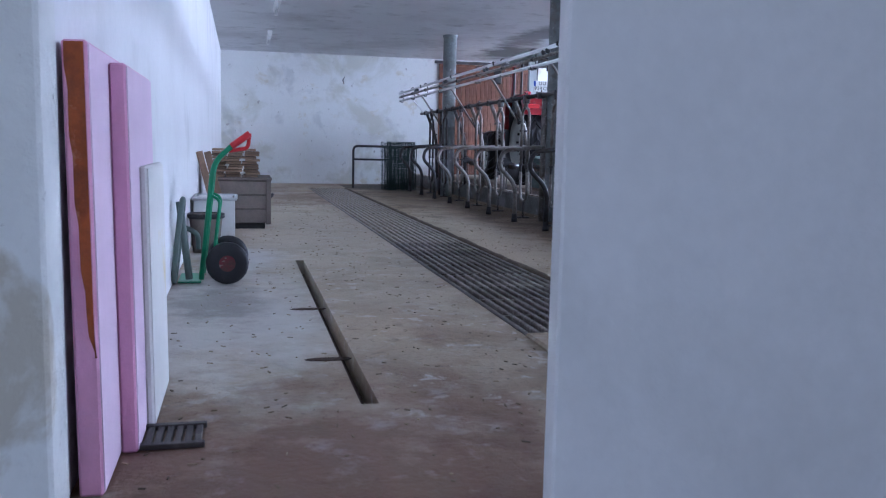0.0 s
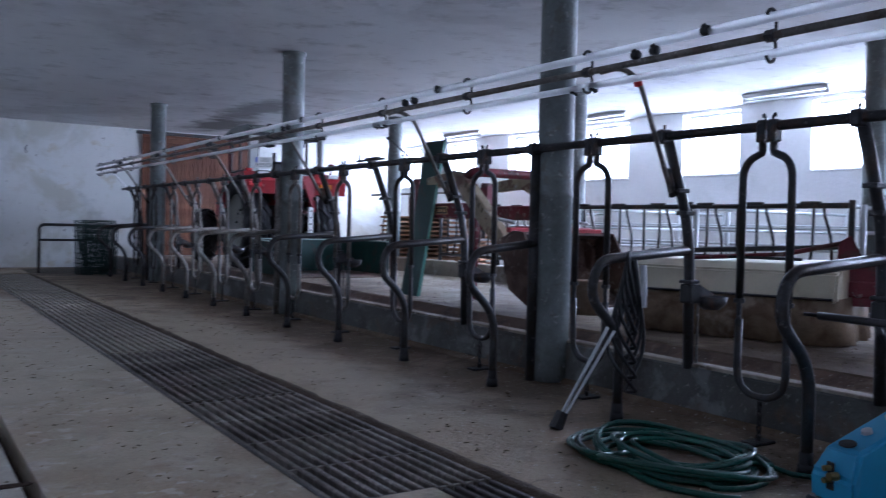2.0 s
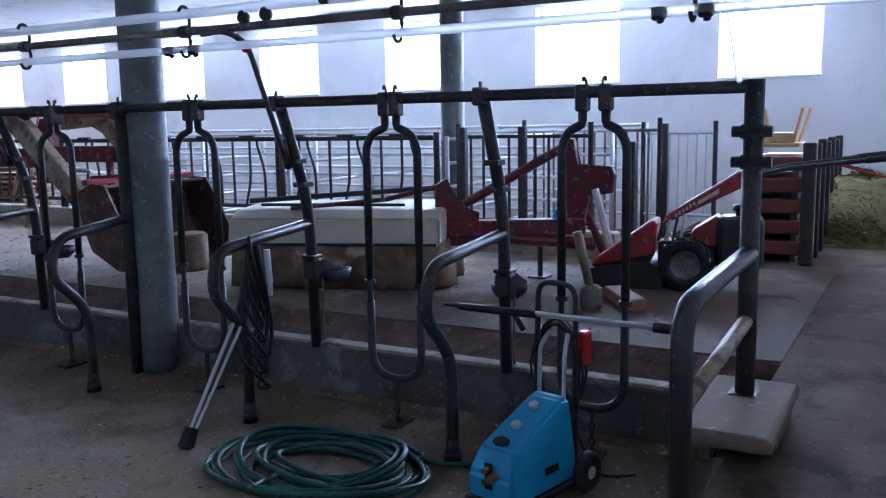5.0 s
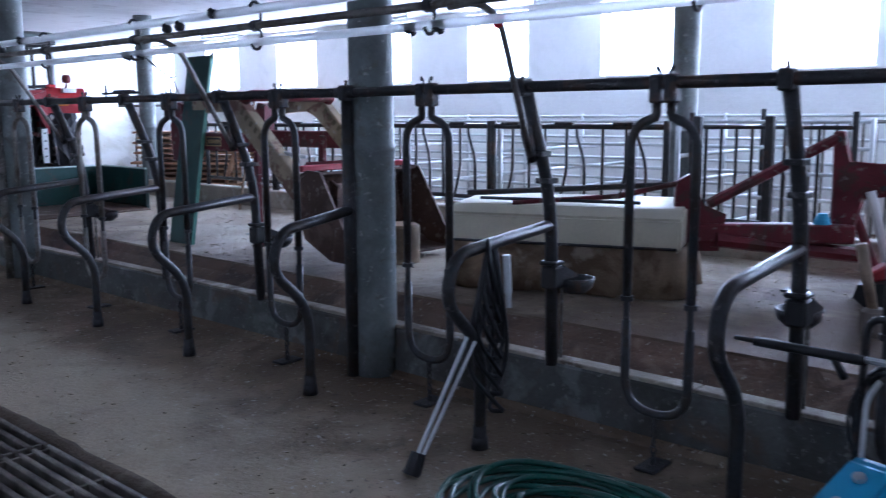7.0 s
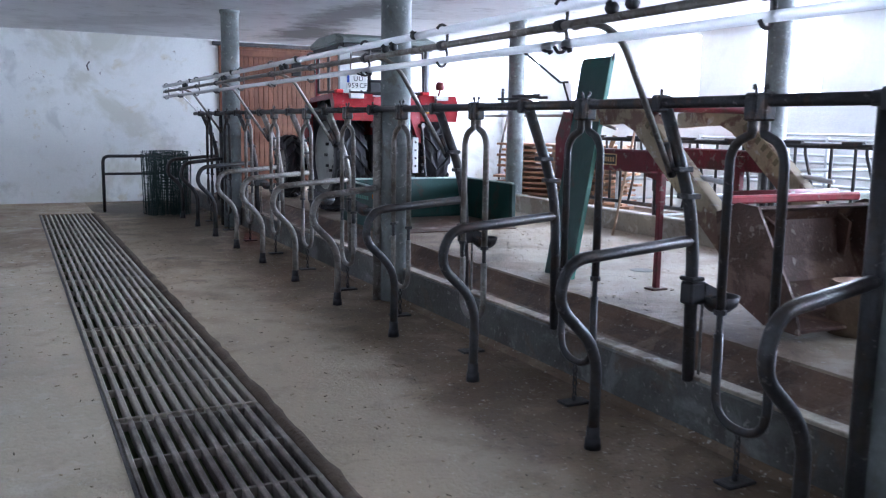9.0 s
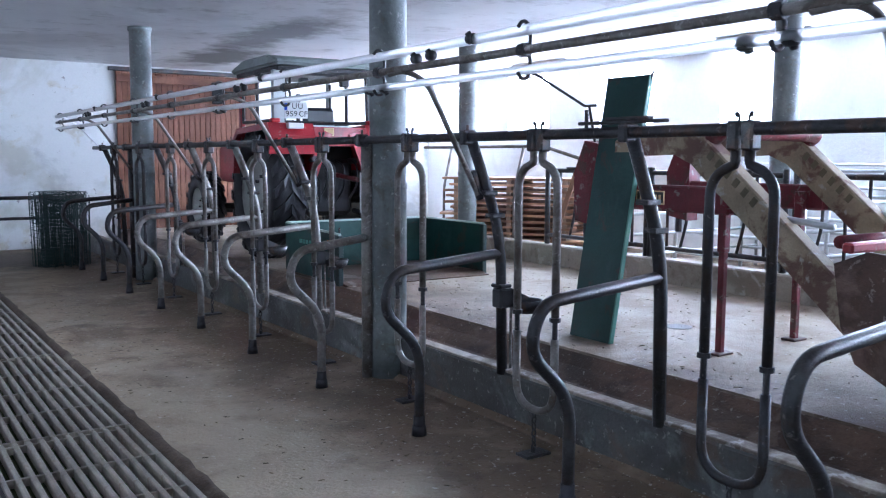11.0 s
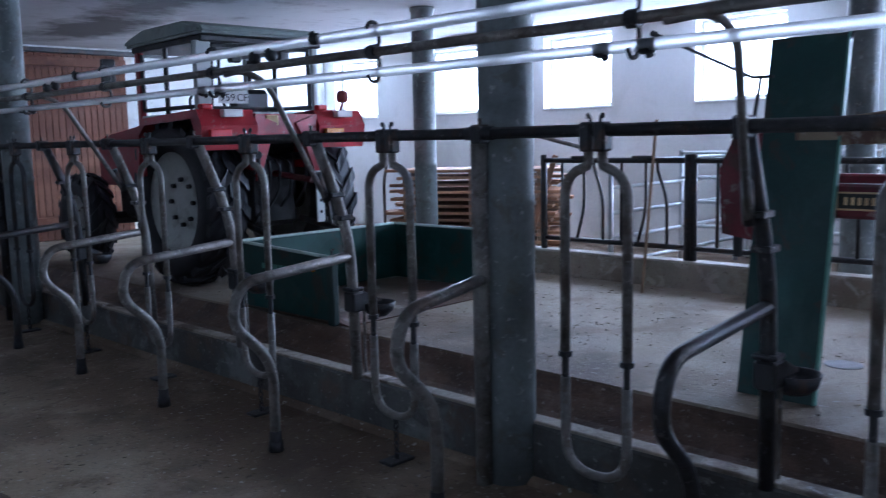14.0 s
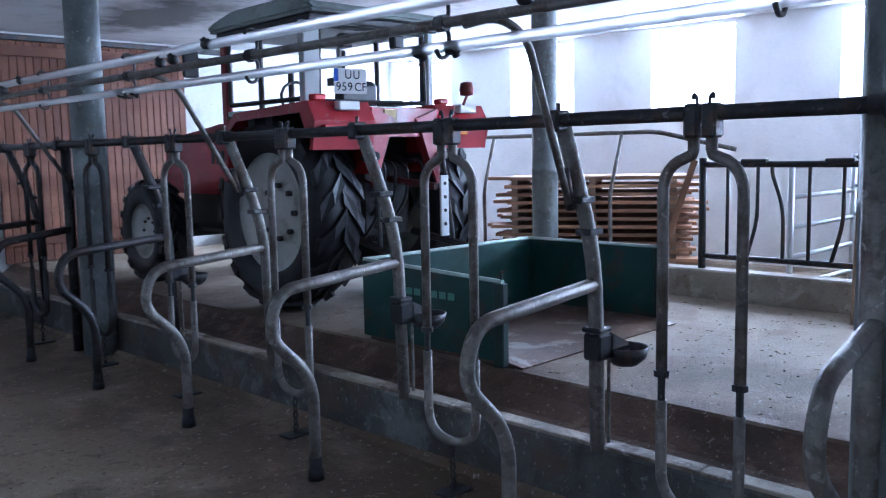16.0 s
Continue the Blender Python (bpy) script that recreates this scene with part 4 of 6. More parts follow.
# fenders: angular shells over the rear wheels
for s in (-1, 1):
    x0, x1 = (-0.84, -0.32) if s < 0 else (0.32, 0.84)
    bm = B()
    outer = [(-0.74, 1.2), (-0.78, 1.4), (-0.7, 1.535), (0.28, 1.49), (0.42, 1.38), (0.47, 0.98)]
    inner = [(0.43, 0.97), (0.385, 1.36), (0.265, 1.455), (-0.67, 1.5), (-0.74, 1.38), (-0.7, 1.2)]
    prism(bm, outer + inner, "x", x0, x1)
    part("fender", bm, M_RED, tractor)
    bm = B()
    xs_ = x0 if s < 0 else x1
    prism(bm, [(-0.76, 1.28), (-0.78, 1.4), (-0.7, 1.535), (0.28, 1.49), (0.42, 1.38), (0.47, 0.98), (0.42, 0.98), (0.37, 1.35), (0.25, 1.43), (-0.6, 1.46), (-0.69, 1.28)], "x", xs_ - s * 0.012, xs_ + s * 0.004)
    part("fender_skirt", bm, M_RED, tractor)
    bm = B()
    box(bm, x0 + 0.06, x0 + 0.26, -0.81, -0.76, 1.3, 1.37, 0.006)
    part("tail_lamp", bm, M_AMBER if s > 0 else M_REDPLASTIC, tractor, "rear lamp on the fender")
    bm = B()
    box(bm, x0 + 0.2, x0 + 0.38, -0.79, -0.72, 1.47, 1.535, 0.008)
    part("reversing_lamp", bm, M_WHITE, tractor, "pale rectangular lamp lens")
    bm = B()
    prism(bm, [(x1 if s < 0 else x0, 1.5), (x1 if s < 0 else x0, 1.02), ((x1 if s < 0 else x0) - s * 0.02, 1.02), ((x1 if s < 0 else x0) - s * 0.02, 1.5)], "y", -0.72, 0.2)
    part("inner_fender", bm, M_RED, tractor)
    bm = B()
    prism(bm, [(s * 0.32, 1.5), (s * 0.1, 1.42), (s * 0.16, 1.3), (s * 0.3, 0.93), (s * 0.33, 0.93)], "y", -0.745, -0.725)
    part("rear_cheek", bm, M_RED, tractor)
    bm = B()
    box(bm, x0 + 0.03, x0 + 0.13, -0.74, -0.66, 1.535, 1.58, 0.01)
    part("marker_lamp", bm, M_REDPLASTIC, tractor)
bm = B()
prism(bm, [(-0.315, 1.5), (-0.315, 1.08), (-0.27, 1.08), (-0.17, 1.29), (0.17, 1.29), (0.27, 1.08), (0.315, 1.08), (0.315, 1.5)], "y", -0.72, -0.64)
box(bm, -0.315, 0.315, -0.67, 0.3, 1.44, 1.5)
part("rear_panel", bm, M_RED, tractor)
bm = B()
box(bm, -0.2, -0.08, -0.735, -0.722, 1.4, 1.49, 0.004)
part("sticker", bm, M_YELLOW, tractor, "pale worn sticker")
# transmission, linkage
bm = B()
box(bm, -0.26, 0.26, -0.5, 0.9, 0.5, 1.15, 0.05)
box(bm, -0.34, 0.34, -0.25, 0.25, 0.6, 0.9, 0.04)
tube(bm, [(-0.62, 0, RW), (0.62, 0, RW)], 0.13, 14)
box(bm, -0.2, 0.2, 0.9, 2.35, 0.45, 0.95, 0.04)
tube(bm, [(-0.64, 2.25, 0.46), (0.64, 2.25, 0.46)], 0.07, 10)
box(bm, -0.3, 0.3, -0.42, -0.34, 0.55, 1.34, 0.03)
part("drive_train", bm, mat("oily_black_casting", (0.014, 0.013, 0.013), 0.6, 0.0, spec=0.3, vary=0.3, scale=8, fine=60, bump=0.4), tractor)
for s in (-1, 1):
    bm = B()
    tube(bm, [(s * 0.3, -0.45, 0.55), (s * 0.42, -1.2, 0.42)], 0.03, 8)
    part("lower_link", bm, M_STEEL_DARK, tractor)
    bm = B()
    tube(bm, [(s * 0.33, -0.78, 1.12), (s * 0.36, -0.85, 0.5)], 0.018, 8)
    for q in range(6):
        tube(bm, [(s * 0.333, -0.79, 1.02 - 0.09 * q), (s * 0.336, -0.79, 0.99 - 0.09 * q)], 0.026, 8)
    part("lift_rod", bm, M_STEEL_DARK, tractor)
    bm = B()
    tube(bm, [(s * 0.24, -0.4, 1.12), (s * 0.34, -0.8, 1.15)], 0.035, 8)
    part("lift_arm", bm, M_STEEL_DARK, tractor)
bm = B()
box(bm, 0.12, 0.2, -0.98, -0.96, 0.55, 1.0, 0.004)
link_bar = part("top_link_bar", bm, M_WHITE, tractor, "white drilled steel bar")
for q in range(4):
    bm = B()
    lathe(bm, [(0, 0), (0.014, 0), (0.014, 0.004), (0, 0.004)], 8, pose(0.16, -0.98, 0.64 + 0.1 * q, 90))
    part("hole", bm, M_INK, link_bar)
bm = B()
tube(bm, [(0, -0.45, 0.98), (0.1, -0.95, 0.92)], 0.028, 8)
part("top_link", bm, M_RED_OLD, tractor)
for q, (x, z) in enumerate(((-0.16, 1.15), (-0.06, 1.13), (0.06, 1.12), (0.22, 1.14), (-0.24, 0.98))):
    bm = B()
    tube(bm, [(x, -0.5, z), (x + 0.02, -0.66, z - 0.05), (x + 0.05, -0.6, z - 0.3), (x, -0.5, z - 0.45)], 0.012, 6, 0.08)
    part("hydraulic_hose", bm, M_PLASTIC, tractor)
# cab
CX, CY0, CY1 = 0.58, -0.36, 0.83
bm = B()
prism(bm, [(-0.52, 2.18), (-0.49, 2.24), (-0.2, 2.31), (0.6, 2.31), (0.96, 2.24), (0.99, 2.17)], "x", -0.66, 0.66)
bmesh.ops.bevel(bm, geom=list(bm.edges), offset=0.025, segments=2, affect="EDGES")
part("cab_roof", bm, M_ROOF, tractor, "grey-green cab roof")
bm = B()
box(bm, -0.62, 0.62, -0.44, 0.9, 2.12, 2.175, 0.01)
part("roof_rim", bm, M_STEEL_DARK, tractor)
for x, y, wx, wy, mt in ((-CX, CY0, 0.15, 0.07, M_CAB), (CX, CY0, 0.06, 0.06, M_CAB), (-CX, CY1, 0.06, 0.08, M_RED), (CX, CY1, 0.05, 0.06, M_CAB), (-CX, 0.3, 0.035, 0.05, M_STEEL_DARK), (CX, 0.3, 0.035, 0.05, M_STEEL_DARK)):
    bm = B()
    box(bm, x - wx / 2, x + wx / 2, y - wy / 2, y + wy / 2, 1.5 if y < 0.5 else 1.1, 2.13, 0.01)
    part("cab_pillar", bm, mt, tractor)
bm = B()
for a, b in (((-0.52, CY0 - 0.02, 1.56), (0.52, CY0 - 0.02, 1.56)), ((0.52, CY0 - 0.02, 1.56), (0.5, CY0 - 0.02, 2.1)), ((0.5, CY0 - 0.02, 2.1), (-0.5, CY0 - 0.02, 2.1)), ((-0.5, CY0 - 0.02, 2.1), (-0.52, CY0 - 0.02, 1.56))):
    tube(bm, [a, b], 0.018, 6)
part("rear_window_frame", bm, M_STEEL_DARK, tractor)
for s in (-1, 1):
    bm = B()
    for a, b in (((s * CX, -0.28, 1.58), (s * CX, 0.77, 1.58)), ((s * CX, 0.77, 1.58), (s * CX, 0.77, 2.1)), ((s * CX, -0.28, 1.58), (s * CX, -0.28, 2.1))):
        tube(bm, [a, b], 0.02, 6)
    part("side_window_frame", bm, M_STEEL_DARK, tractor)
bm = B()
box(bm, -CX - 0.02, CX + 0.02, CY0 - 0.03, CY1, 1.49, 1.53, 0.005)
part("cab_sill", bm, M_CAB, tractor)
for s in (-1, 1):
    bm = B()
    box(bm, s * CX - 0.012, s * CX + 0.012, 0.1, 0.83, 0.95, 1.52, 0.008)
    part("cab_door_panel", bm, M_STEEL_DARK, tractor)
bm = B()
box(bm, -0.22, 0.22, -0.1, 0.35, 1.2, 1.42, 0.04)
box(bm, -0.2, 0.2, -0.2, -0.1, 1.38, 1.74, 0.04)
part("driver_seat", bm, M_PLASTIC, tractor)
bm = B()
pts = [Vector((0.19 * math.cos(a), 0.62 + 0.06 * math.sin(a), 1.62 + 0.17 * math.sin(a))) for a in [2 * math.pi * q / 16 for q in range(17)]]
tube(bm, pts, 0.014, 6, closed=True)
tube(bm, [(0, 0.62, 1.62), (0, 0.8, 1.35)], 0.02, 6)
part("steering_wheel", bm, M_PLASTIC, tractor)
for x, z in ((-0.3, 2.0), (0.2, 2.02)):
    bm = B()
    box(bm, x - 0.05, x + 0.05, CY0 - 0.1, CY0 - 0.02, z - 0.05, z + 0.05, 0.012)
    part("work_lamp", bm, M_PLASTIC, tractor)
# hood
bm = B()
prism(bm, [(0.86, 1.0), (0.86, 1.5), (1.5, 1.46), (2.5, 1.36), (2.62, 1.28), (2.62, 0.82), (1.6, 0.82)], "x", -0.3, 0.3)
bmesh.ops.bevel(bm, geom=list(bm.edges), offset=0.03, segments=2, affect="EDGES")
part("hood", bm, M_RED, tractor)
for s in (-1, 1):
    bm = B()
    for q in range(5):
        box(bm, s * 0.3 - 0.008, s * 0.3 + 0.008, 1.25 + 0.09 * q, 1.3 + 0.09 * q, 1.1, 1.22, 0.003)
    part("vent_grille", bm, M_INK, tractor)
bm = B()
box(bm, -0.24, 0.24, 2.62, 2.64, 0.86, 1.26, 0.004)
part("front_grille", bm, M_PLASTIC, tractor)
# number plate, beacon, mirror
plate_m = pose(-0.565, -0.82, 1.665, 90, 0, -8) @ Matrix.Scale(0.86, 4)
bm = B()
box(bm, -0.15, 0.15, -0.1, 0.1, -0.004, 0.004, 0.003)
plate = part("number_plate", bm, M_PLATE, tractor, "white two-line number plate")
plate.matrix_basis = plate_m
bm = B()
box(bm, -0.147, -0.11, -0.002, 0.096, 0.004, 0.006)
part("blue_strip", bm, M_PLATEBLUE, plate)
for ch, x, y in (("U", -0.02, 0.048), ("U", 0.055, 0.048), ("9", -0.11, -0.047), ("5", -0.058, -0.047), ("9", -0.006, -0.047), ("C", 0.066, -0.047), ("F", 0.122, -0.047)):
    letters(ch, 0.095, M_INK, plate, pose(x, y, 0.006), "letter")
bm = B()
box(bm, -0.07, 0.07, -0.02, 0.04, -0.26, -0.1)
part("plate_bracket", bm, M_STEEL_DARK, plate)
bm = B()
tube(bm, [(0.56, -0.78, 1.53), (0.56, -0.82, 1.6)], 0.012, 6)
lathe(bm, [(0, -0.055), (0.05, -0.045), (0.058, 0), (0.045, 0.05), (0, 0.06)], 14, Matrix.Translation((0.56, -0.82, 1.65)))
part("beacon", bm, mat("dull_red_lens", (0.2, 0.04, 0.04), 0.3, bump=0.0), tractor, "dull red round lamp on a stalk", True)
bm = B()
tube(bm, [(-CX, CY1, 1.95), (-CX - 0.28, CY1 + 0.05, 1.95)], 0.01, 6)
box(bm, -CX - 0.36, -CX - 0.22, CY1 + 0.03, CY1 + 0.06, 1.8, 2.06, 0.012)
part("side_mirror", bm, M_PLASTIC, tractor)
bm = B()
tube(bm, [(0.36, 1.3, 1.3), (0.36, 1.3, 2.0)], 0.03, 8)
part("exhaust_pipe", bm, M_STEEL_DARK, tractor)

# green transport box behind the tractor
tbox = thing("transport_box", "green sheet-steel transport box with its tailgate open behind the tractor", "transport box", m=pose(0, 0, TABLE))
X0, X1, Y0, Y1 = 1.3, 2.93, 9.95, 11.1
bm = B()
prism(bm, [(Y0, 0.03), (Y0, 0.5), (Y0 + 0.02, 0.5), (Y1, 0.5), (Y1, 0.03)], "x", X1 - 0.015, X1 + 0.015)
part("side_panel", bm, M_GREEN, tbox)
bm = B()
prism(bm, [(Y0 + 0.03, 0.03), (Y0, 0.46), (Y1, 0.5), (Y1, 0.03)], "x", X0 - 0.015, X0 + 0.015)
part("side_panel", bm, M_GREEN, tbox)
bm = B()
box(bm, X0 + 0.015, X1 - 0.015, Y1 - 0.03, Y1, 0.03, 0.5)
part("front_panel", bm, M_GREEN, tbox, "dark green inner front panel")
bm = B()
box(bm, X0 + 0.015, X1 - 0.015, Y0 + 0.04, Y1 - 0.03, 0.0, 0.03)
part("box_floor", bm, M_SHEET, tbox, "scuffed bare steel floor")
bm = B()
prism(bm, [(Y0 - 0.12, 0.002), (Y0 - 0.12, 0.01), (Y0 + 0.04, 0.033), (Y0 + 0.04, 0.0)], "x", X0 + 0.02, X1 - 0.02)
part("floor_lip", bm, M_SHEET, tbox)
bm = B()
for a, b in (((X1, Y0, 0.505), (X1, Y1, 0.505)), ((X0, Y1, 0.505), (X1, Y1, 0.505)), ((X0, Y0, 0.465), (X0, Y1, 0.505))):
    tube(bm, [a, b], 0.016, 6)
part("rim_edge", bm, mat("worn_pale_edge", (0.45, 0.55, 0.5), 0.4, vary=0.3, scale=6, bump=0.1), tbox)
M_DKGREEN = mat("blackish_green_paint", (0.02, 0.045, 0.04), 0.5, vary=0.2, bump=0.1)
for x, h in ((X0, 0.46), (X1, 0.5)):
    bm = B()
    box(bm, x - 0.025, x + 0.025, Y0 - 0.02, Y0 + 0.05, 0.0, h, 0.006)
    part("corner_post", bm, M_DKGREEN, tbox)
bm = B()
lathe(bm, [(0, 0), (0.025, 0), (0.025, 0.006), (0, 0.006)], 12, pose(X0 - 0.018, Y0 + 0.2, 0.38, 0, -90, 0))
part("reflector", bm, M_AMBER, tbox, "round amber reflector")
bm = B()
for q in range(7):
    box(bm, X0 - 0.018, X0 - 0.015, Y0 + 0.35 + 0.07 * q, Y0 + 0.4 + 0.07 * q, 0.33, 0.37)
part("faded_lettering", bm, M_GREEN_IN, tbox, "row of faded pale marks")
bm = B()
tube(bm, [(X0, Y0 + 0.01, 0.46), (X0, Y0 + 0.01, 0.52), (X0 - 0.02, Y0 - 0.03, 0.53)], 0.008, 6)
part("latch_pin", bm, M_STEEL_DARK, tbox)

# ---- front loader standing on its legs ----
loader = thing("front_loader", "old red front loader with cream booms resting on its stands", "front loader", m=pose(0, 0, 0))
for x, y in ((1.93, 6.28), (2.68, 6.28)):
    bm = B()
    box(bm, x - 0.021, x + 0.021, y - 0.021, y + 0.021, TABLE + 0.01, 1.15, 0.005)
    box(bm, x - 0.027, x + 0.027, y - 0.027, y + 0.027, 0.85, 1.2, 0.005)
    part("stand_leg", bm, M_RED_OLD, loader)
    bm = B()
    box(bm, x - 0.07, x + 0.07, y - 0.05, y + 0.05, TABLE, TABLE + 0.015, 0.004)
    part("stand_foot", bm, M_RUST, loader)
for x in (1.84, 2.78):
    bm = B()
    box(bm, x - 0.05, x + 0.05, 6.15, 7.3, 1.08, 1.24, 0.012)
    part("side_frame", bm, M_RED_OLD, loader)
    bm = B()
    prism(bm, [(7.22, 0.95), (7.2, 1.5), (7.32, 1.52), (7.42, 1.3), (7.4, 0.98)], "x", x - 0.06, x + 0.06)
    part("mount_bracket", bm, M_RED_OLD, loader)
    bm = B()
    tube(bm, [(x, 7.34, 0.98), (x, 7.34, 0.86)], 0.025, 8)
    part("mount_pin", bm, M_STEEL_DARK, loader)
    bm = B()
    d = Vector((0, -1.35, -0.78)).normalized()
    prism(bm, [(7.05, 1.4), (7.05, 1.52), (6.55, 1.58), (6.36, 1.55), (5.22, 0.58), (5.22, 0.42), (5.32, 0.42), (6.42, 1.38), (6.56, 1.44)], "x", x - 0.055, x + 0.055)
    bmesh.ops.bevel(bm, geom=list(bm.edges), offset=0.01, segments=1, affect="EDGES")
    boom = part("boom", bm, M_BOOM, loader, "cream boom with chipped paint")
    bm = B()
    for q in range(6):
        c = Vector((x - 0.058, 6.28 - 0.06 * q, 1.42 - 0.051 * q))
        box(bm, -0.002, 0.002, -0.018, 0.018, -0.026, 0.026, 0, Matrix.Translation(c) @ pose(0, 0, 0, 40, 0, 0))
    part("worn_marking", bm, mat("olive_marking", (0.17, 0.14, 0.08), 0.6, bump=0.0), boom, "row of worn dark marks")
    bm = B()
    tube(bm, [(x + 0.03, 7.0, 1.2), (x + 0.03, 5.85, 1.08)], 0.035, 10)
    part("lift_cylinder", bm, M_STEEL_DARK, loader, "", True)
    bm = B()
    tube(bm, [(x + 0.03, 5.9, 1.085), (x + 0.03, 5.55, 1.05)], 0.018, 8)
    part("cylinder_rod", bm, M_GALV, loader, "", True)
bm = B()
tube(bm, [(1.84, 6.35, 1.5), (1.84, 6.25, 1.56), (2.78, 6.25, 1.56), (2.78, 6.35, 1.5)], 0.05, 10, 0.1)
part("cross_tube", bm, M_RED_OLD, loader, "", True)
bm = B()
tube(bm, [(1.84, 5.5, 0.98), (2.78, 5.5, 0.98)], 0.035, 10)
part("lower_cross_tube", bm, M_RED_OLD, loader, "", True)
bm = B()
box(bm, 1.785, 1.79, 6.62, 6.84, 1.125, 1.2)
sign = part("name_plate", bm, mat("yellow_black_sign", (0.03, 0.03, 0.02), 0.4, bump=0.0), loader, "small dark plate with a yellow border")
bm = B()
for a, b, c, d_ in ((6.615, 6.845, 1.12, 1.128), (6.615, 6.845, 1.197, 1.205), (6.615, 6.622, 1.128, 1.197), (6.838, 6.845, 1.128, 1.197)):
    box(bm, 1.781, 1.786, a, b, c, d_)
for q in range(6):
    box(bm, 1.781, 1.786, 6.645 + 0.03 * q, 6.66 + 0.03 * q, 1.145, 1.18)
part("plate_border", bm, M_YELLOW, sign)
# bucket
bm = B()
prof = [(5.08, 0.96), (5.3, 0.93), (5.35, 0.86), (5.31, 0.6), (5.22, 0.44), (4.95, 0.3), (4.7, 0.29), (4.7, 0.305), (4.94, 0.33), (5.19, 0.47), (5.27, 0.62), (5.31, 0.84), (5.27, 0.9), (5.08, 0.94)]
prism(bm, prof, "x", 1.6, 2.68)
part("bucket_shell", bm, M_RUST, loader, "rusty brown bucket shell")
for x in (1.58, 2.68):
    bm = B()
    prism(bm, [(5.2, 0.97), (5.37, 0.9), (5.32, 0.6), (5.24, 0.43), (4.95, 0.29), (4.7, 0.28), (4.74, 0.45), (5.05, 0.96)], "x", x, x + 0.02)
    part("bucket_side", bm, M_RUST, loader)
bm = B()
box(bm, 1.62, 2.78, 5.3, 5.36, 0.95, 1.0, 0.01)
part("bucket_top_edge", bm, M_RED, loader, "bright red bar on the bucket edge")
for x in (1.84, 2.5):
    bm = B()
    prism(bm, [(5.29, 0.62), (5.3, 0.88), (5.2, 0.82), (5.22, 0.6)], "x", x - 0.012 + 0.07, x + 0.012 + 0.07)
    part("bucket_gusset", bm, M_RUST, loader)
bm = B()
lathe(bm, [(0, 0), (0.17, 0), (0.175, 0.05), (0.168, 0.28), (0.16, 0.295), (0, 0.3)], 18, pose(2.13, 4.76, TABLE))
for v in bm.verts:
    if v.co.z > TABLE + 0.01:
        v.co.x += 0.01 * noise.noise(v.co * 9)
        v.co.y += 0.01 * noise.noise(v.co * 9 + Vector((5, 0, 0)))
th = thing("log", "short sawn tree log standing on the feed table", "log")
part("trunk_piece", bm, M_BARK, th, "", True)
bm = B()
lathe(bm, [(0, 0.299), (0.15, 0.299), (0.15, 0.304), (0, 0.306)], 18, pose(2.13, 4.76, TABLE))
part("cut_face", bm, M_WOOD, th)

# green plank
th = thing("green_plank", "long dark green painted board leaning upright on the loader", "plank")
bm = B()
prism(bm, [(1.575, TABLE), (1.87, 1.93), (1.895, 1.928), (1.6, TABLE)], "y", 6.845, 7.205)
part("board", bm, M_GREEN, th)
bm = B()
prism(bm, [(1.57, TABLE + 0.002), (1.868, 1.932), (1.9, 1.93), (1.602, TABLE + 0.002)], "y", 6.835, 6.845)
part("board_edge", bm, M_GREEN_IN, th)
bm = B()
tube(bm, [(1.88, 6.84, 1.9), (1.88, 6.82, 1.95)], 0.008, 5)
part("hook", bm, M_STEEL_DARK, th)

# ---- disc mower ----
mower = thing("disc_mower", "disc mower with a cream cover and dirty canvas skirt", "mower", m=pose(2.0, 3.15, TABLE, 0, 0, 20))
bm = B()
prism(bm, [(-0.1, 0.3), (-0.06, 0.5), (0.08, 0.55), (0.75, 0.57), (0.8, 0.45), (0.8, 0.3)], "y", -0.78, 0.78)
bmesh.ops.bevel(bm, geom=list(bm.edges), offset=0.015, segments=2, affect="EDGES")
part("cover", bm, M_LID, mower)
bm = B()
n = 40
path = [(0.78, 0.74)] + [(-0.11, 0.74 - 1.48 * k / 24) for k in range(25)] + [(-0.11 + 0.89 * k / 10, -0.8) for k in range(1, 11)]
lo, hi = [], []
for k, (x, y) in enumerate(path):
    wv = 0.02 * math.sin(k * 1.3) + 0.012 * math.sin(k * 2.9)
    hi.append(bm.verts.new((x, y, 0.33)))
    lo.append(bm.verts.new((x - 0.02 + wv, y - (0.05 if k > 25 else 0) + wv, 0.004 + 0.01 * abs(math.sin(k)))))
for a, b, c, d_ in zip(lo, lo[1:], hi[1:], hi):
    bm.faces.new((a, b, c, d_))
skirt = part("canvas_skirt", bm, M_CANVAS, mower, "dirty canvas skirt", True)
sol = skirt.modifiers.new("thick", "SOLIDIFY")
sol.thickness = 0.006
bm = B()
tube(bm, [(-0.115, -0.76, 0.325), (-0.115, 0.76, 0.325)], 0.01, 6)
part("cover_rail", bm, M_STEEL_DARK, mower)
bm = B()
for k in range(4):
    lathe(bm, [(0, 0.03), (0.16, 0.03), (0.18, 0.05), (0.1, 0.09), (0, 0.1)], 16, Matrix.Translation((0.35, -0.57 + 0.38 * k, 0)))
box(bm, 0.2, 0.5, -0.75, 0.75, 0.06, 0.12)
part("cutter_bar", bm, M_STEEL_DARK, mower)
bm = B()
tube(bm, [(0.3, 0.75, 0.6), (0.5, -0.72, 0.68)], 0.02, 8)
part("top_bar", bm, M_STEEL_DARK, mower)
bm = B()
tube(bm, [(0.15, 0.6, 0.585), (0.1, -0.5, 0.585)], 0.012, 6)
part("cover_strap", bm, M_BLACK, mower)
frame_ = thing("mower_headstock", "red headstock and arm of the disc mower", "mower frame")
bm = B()
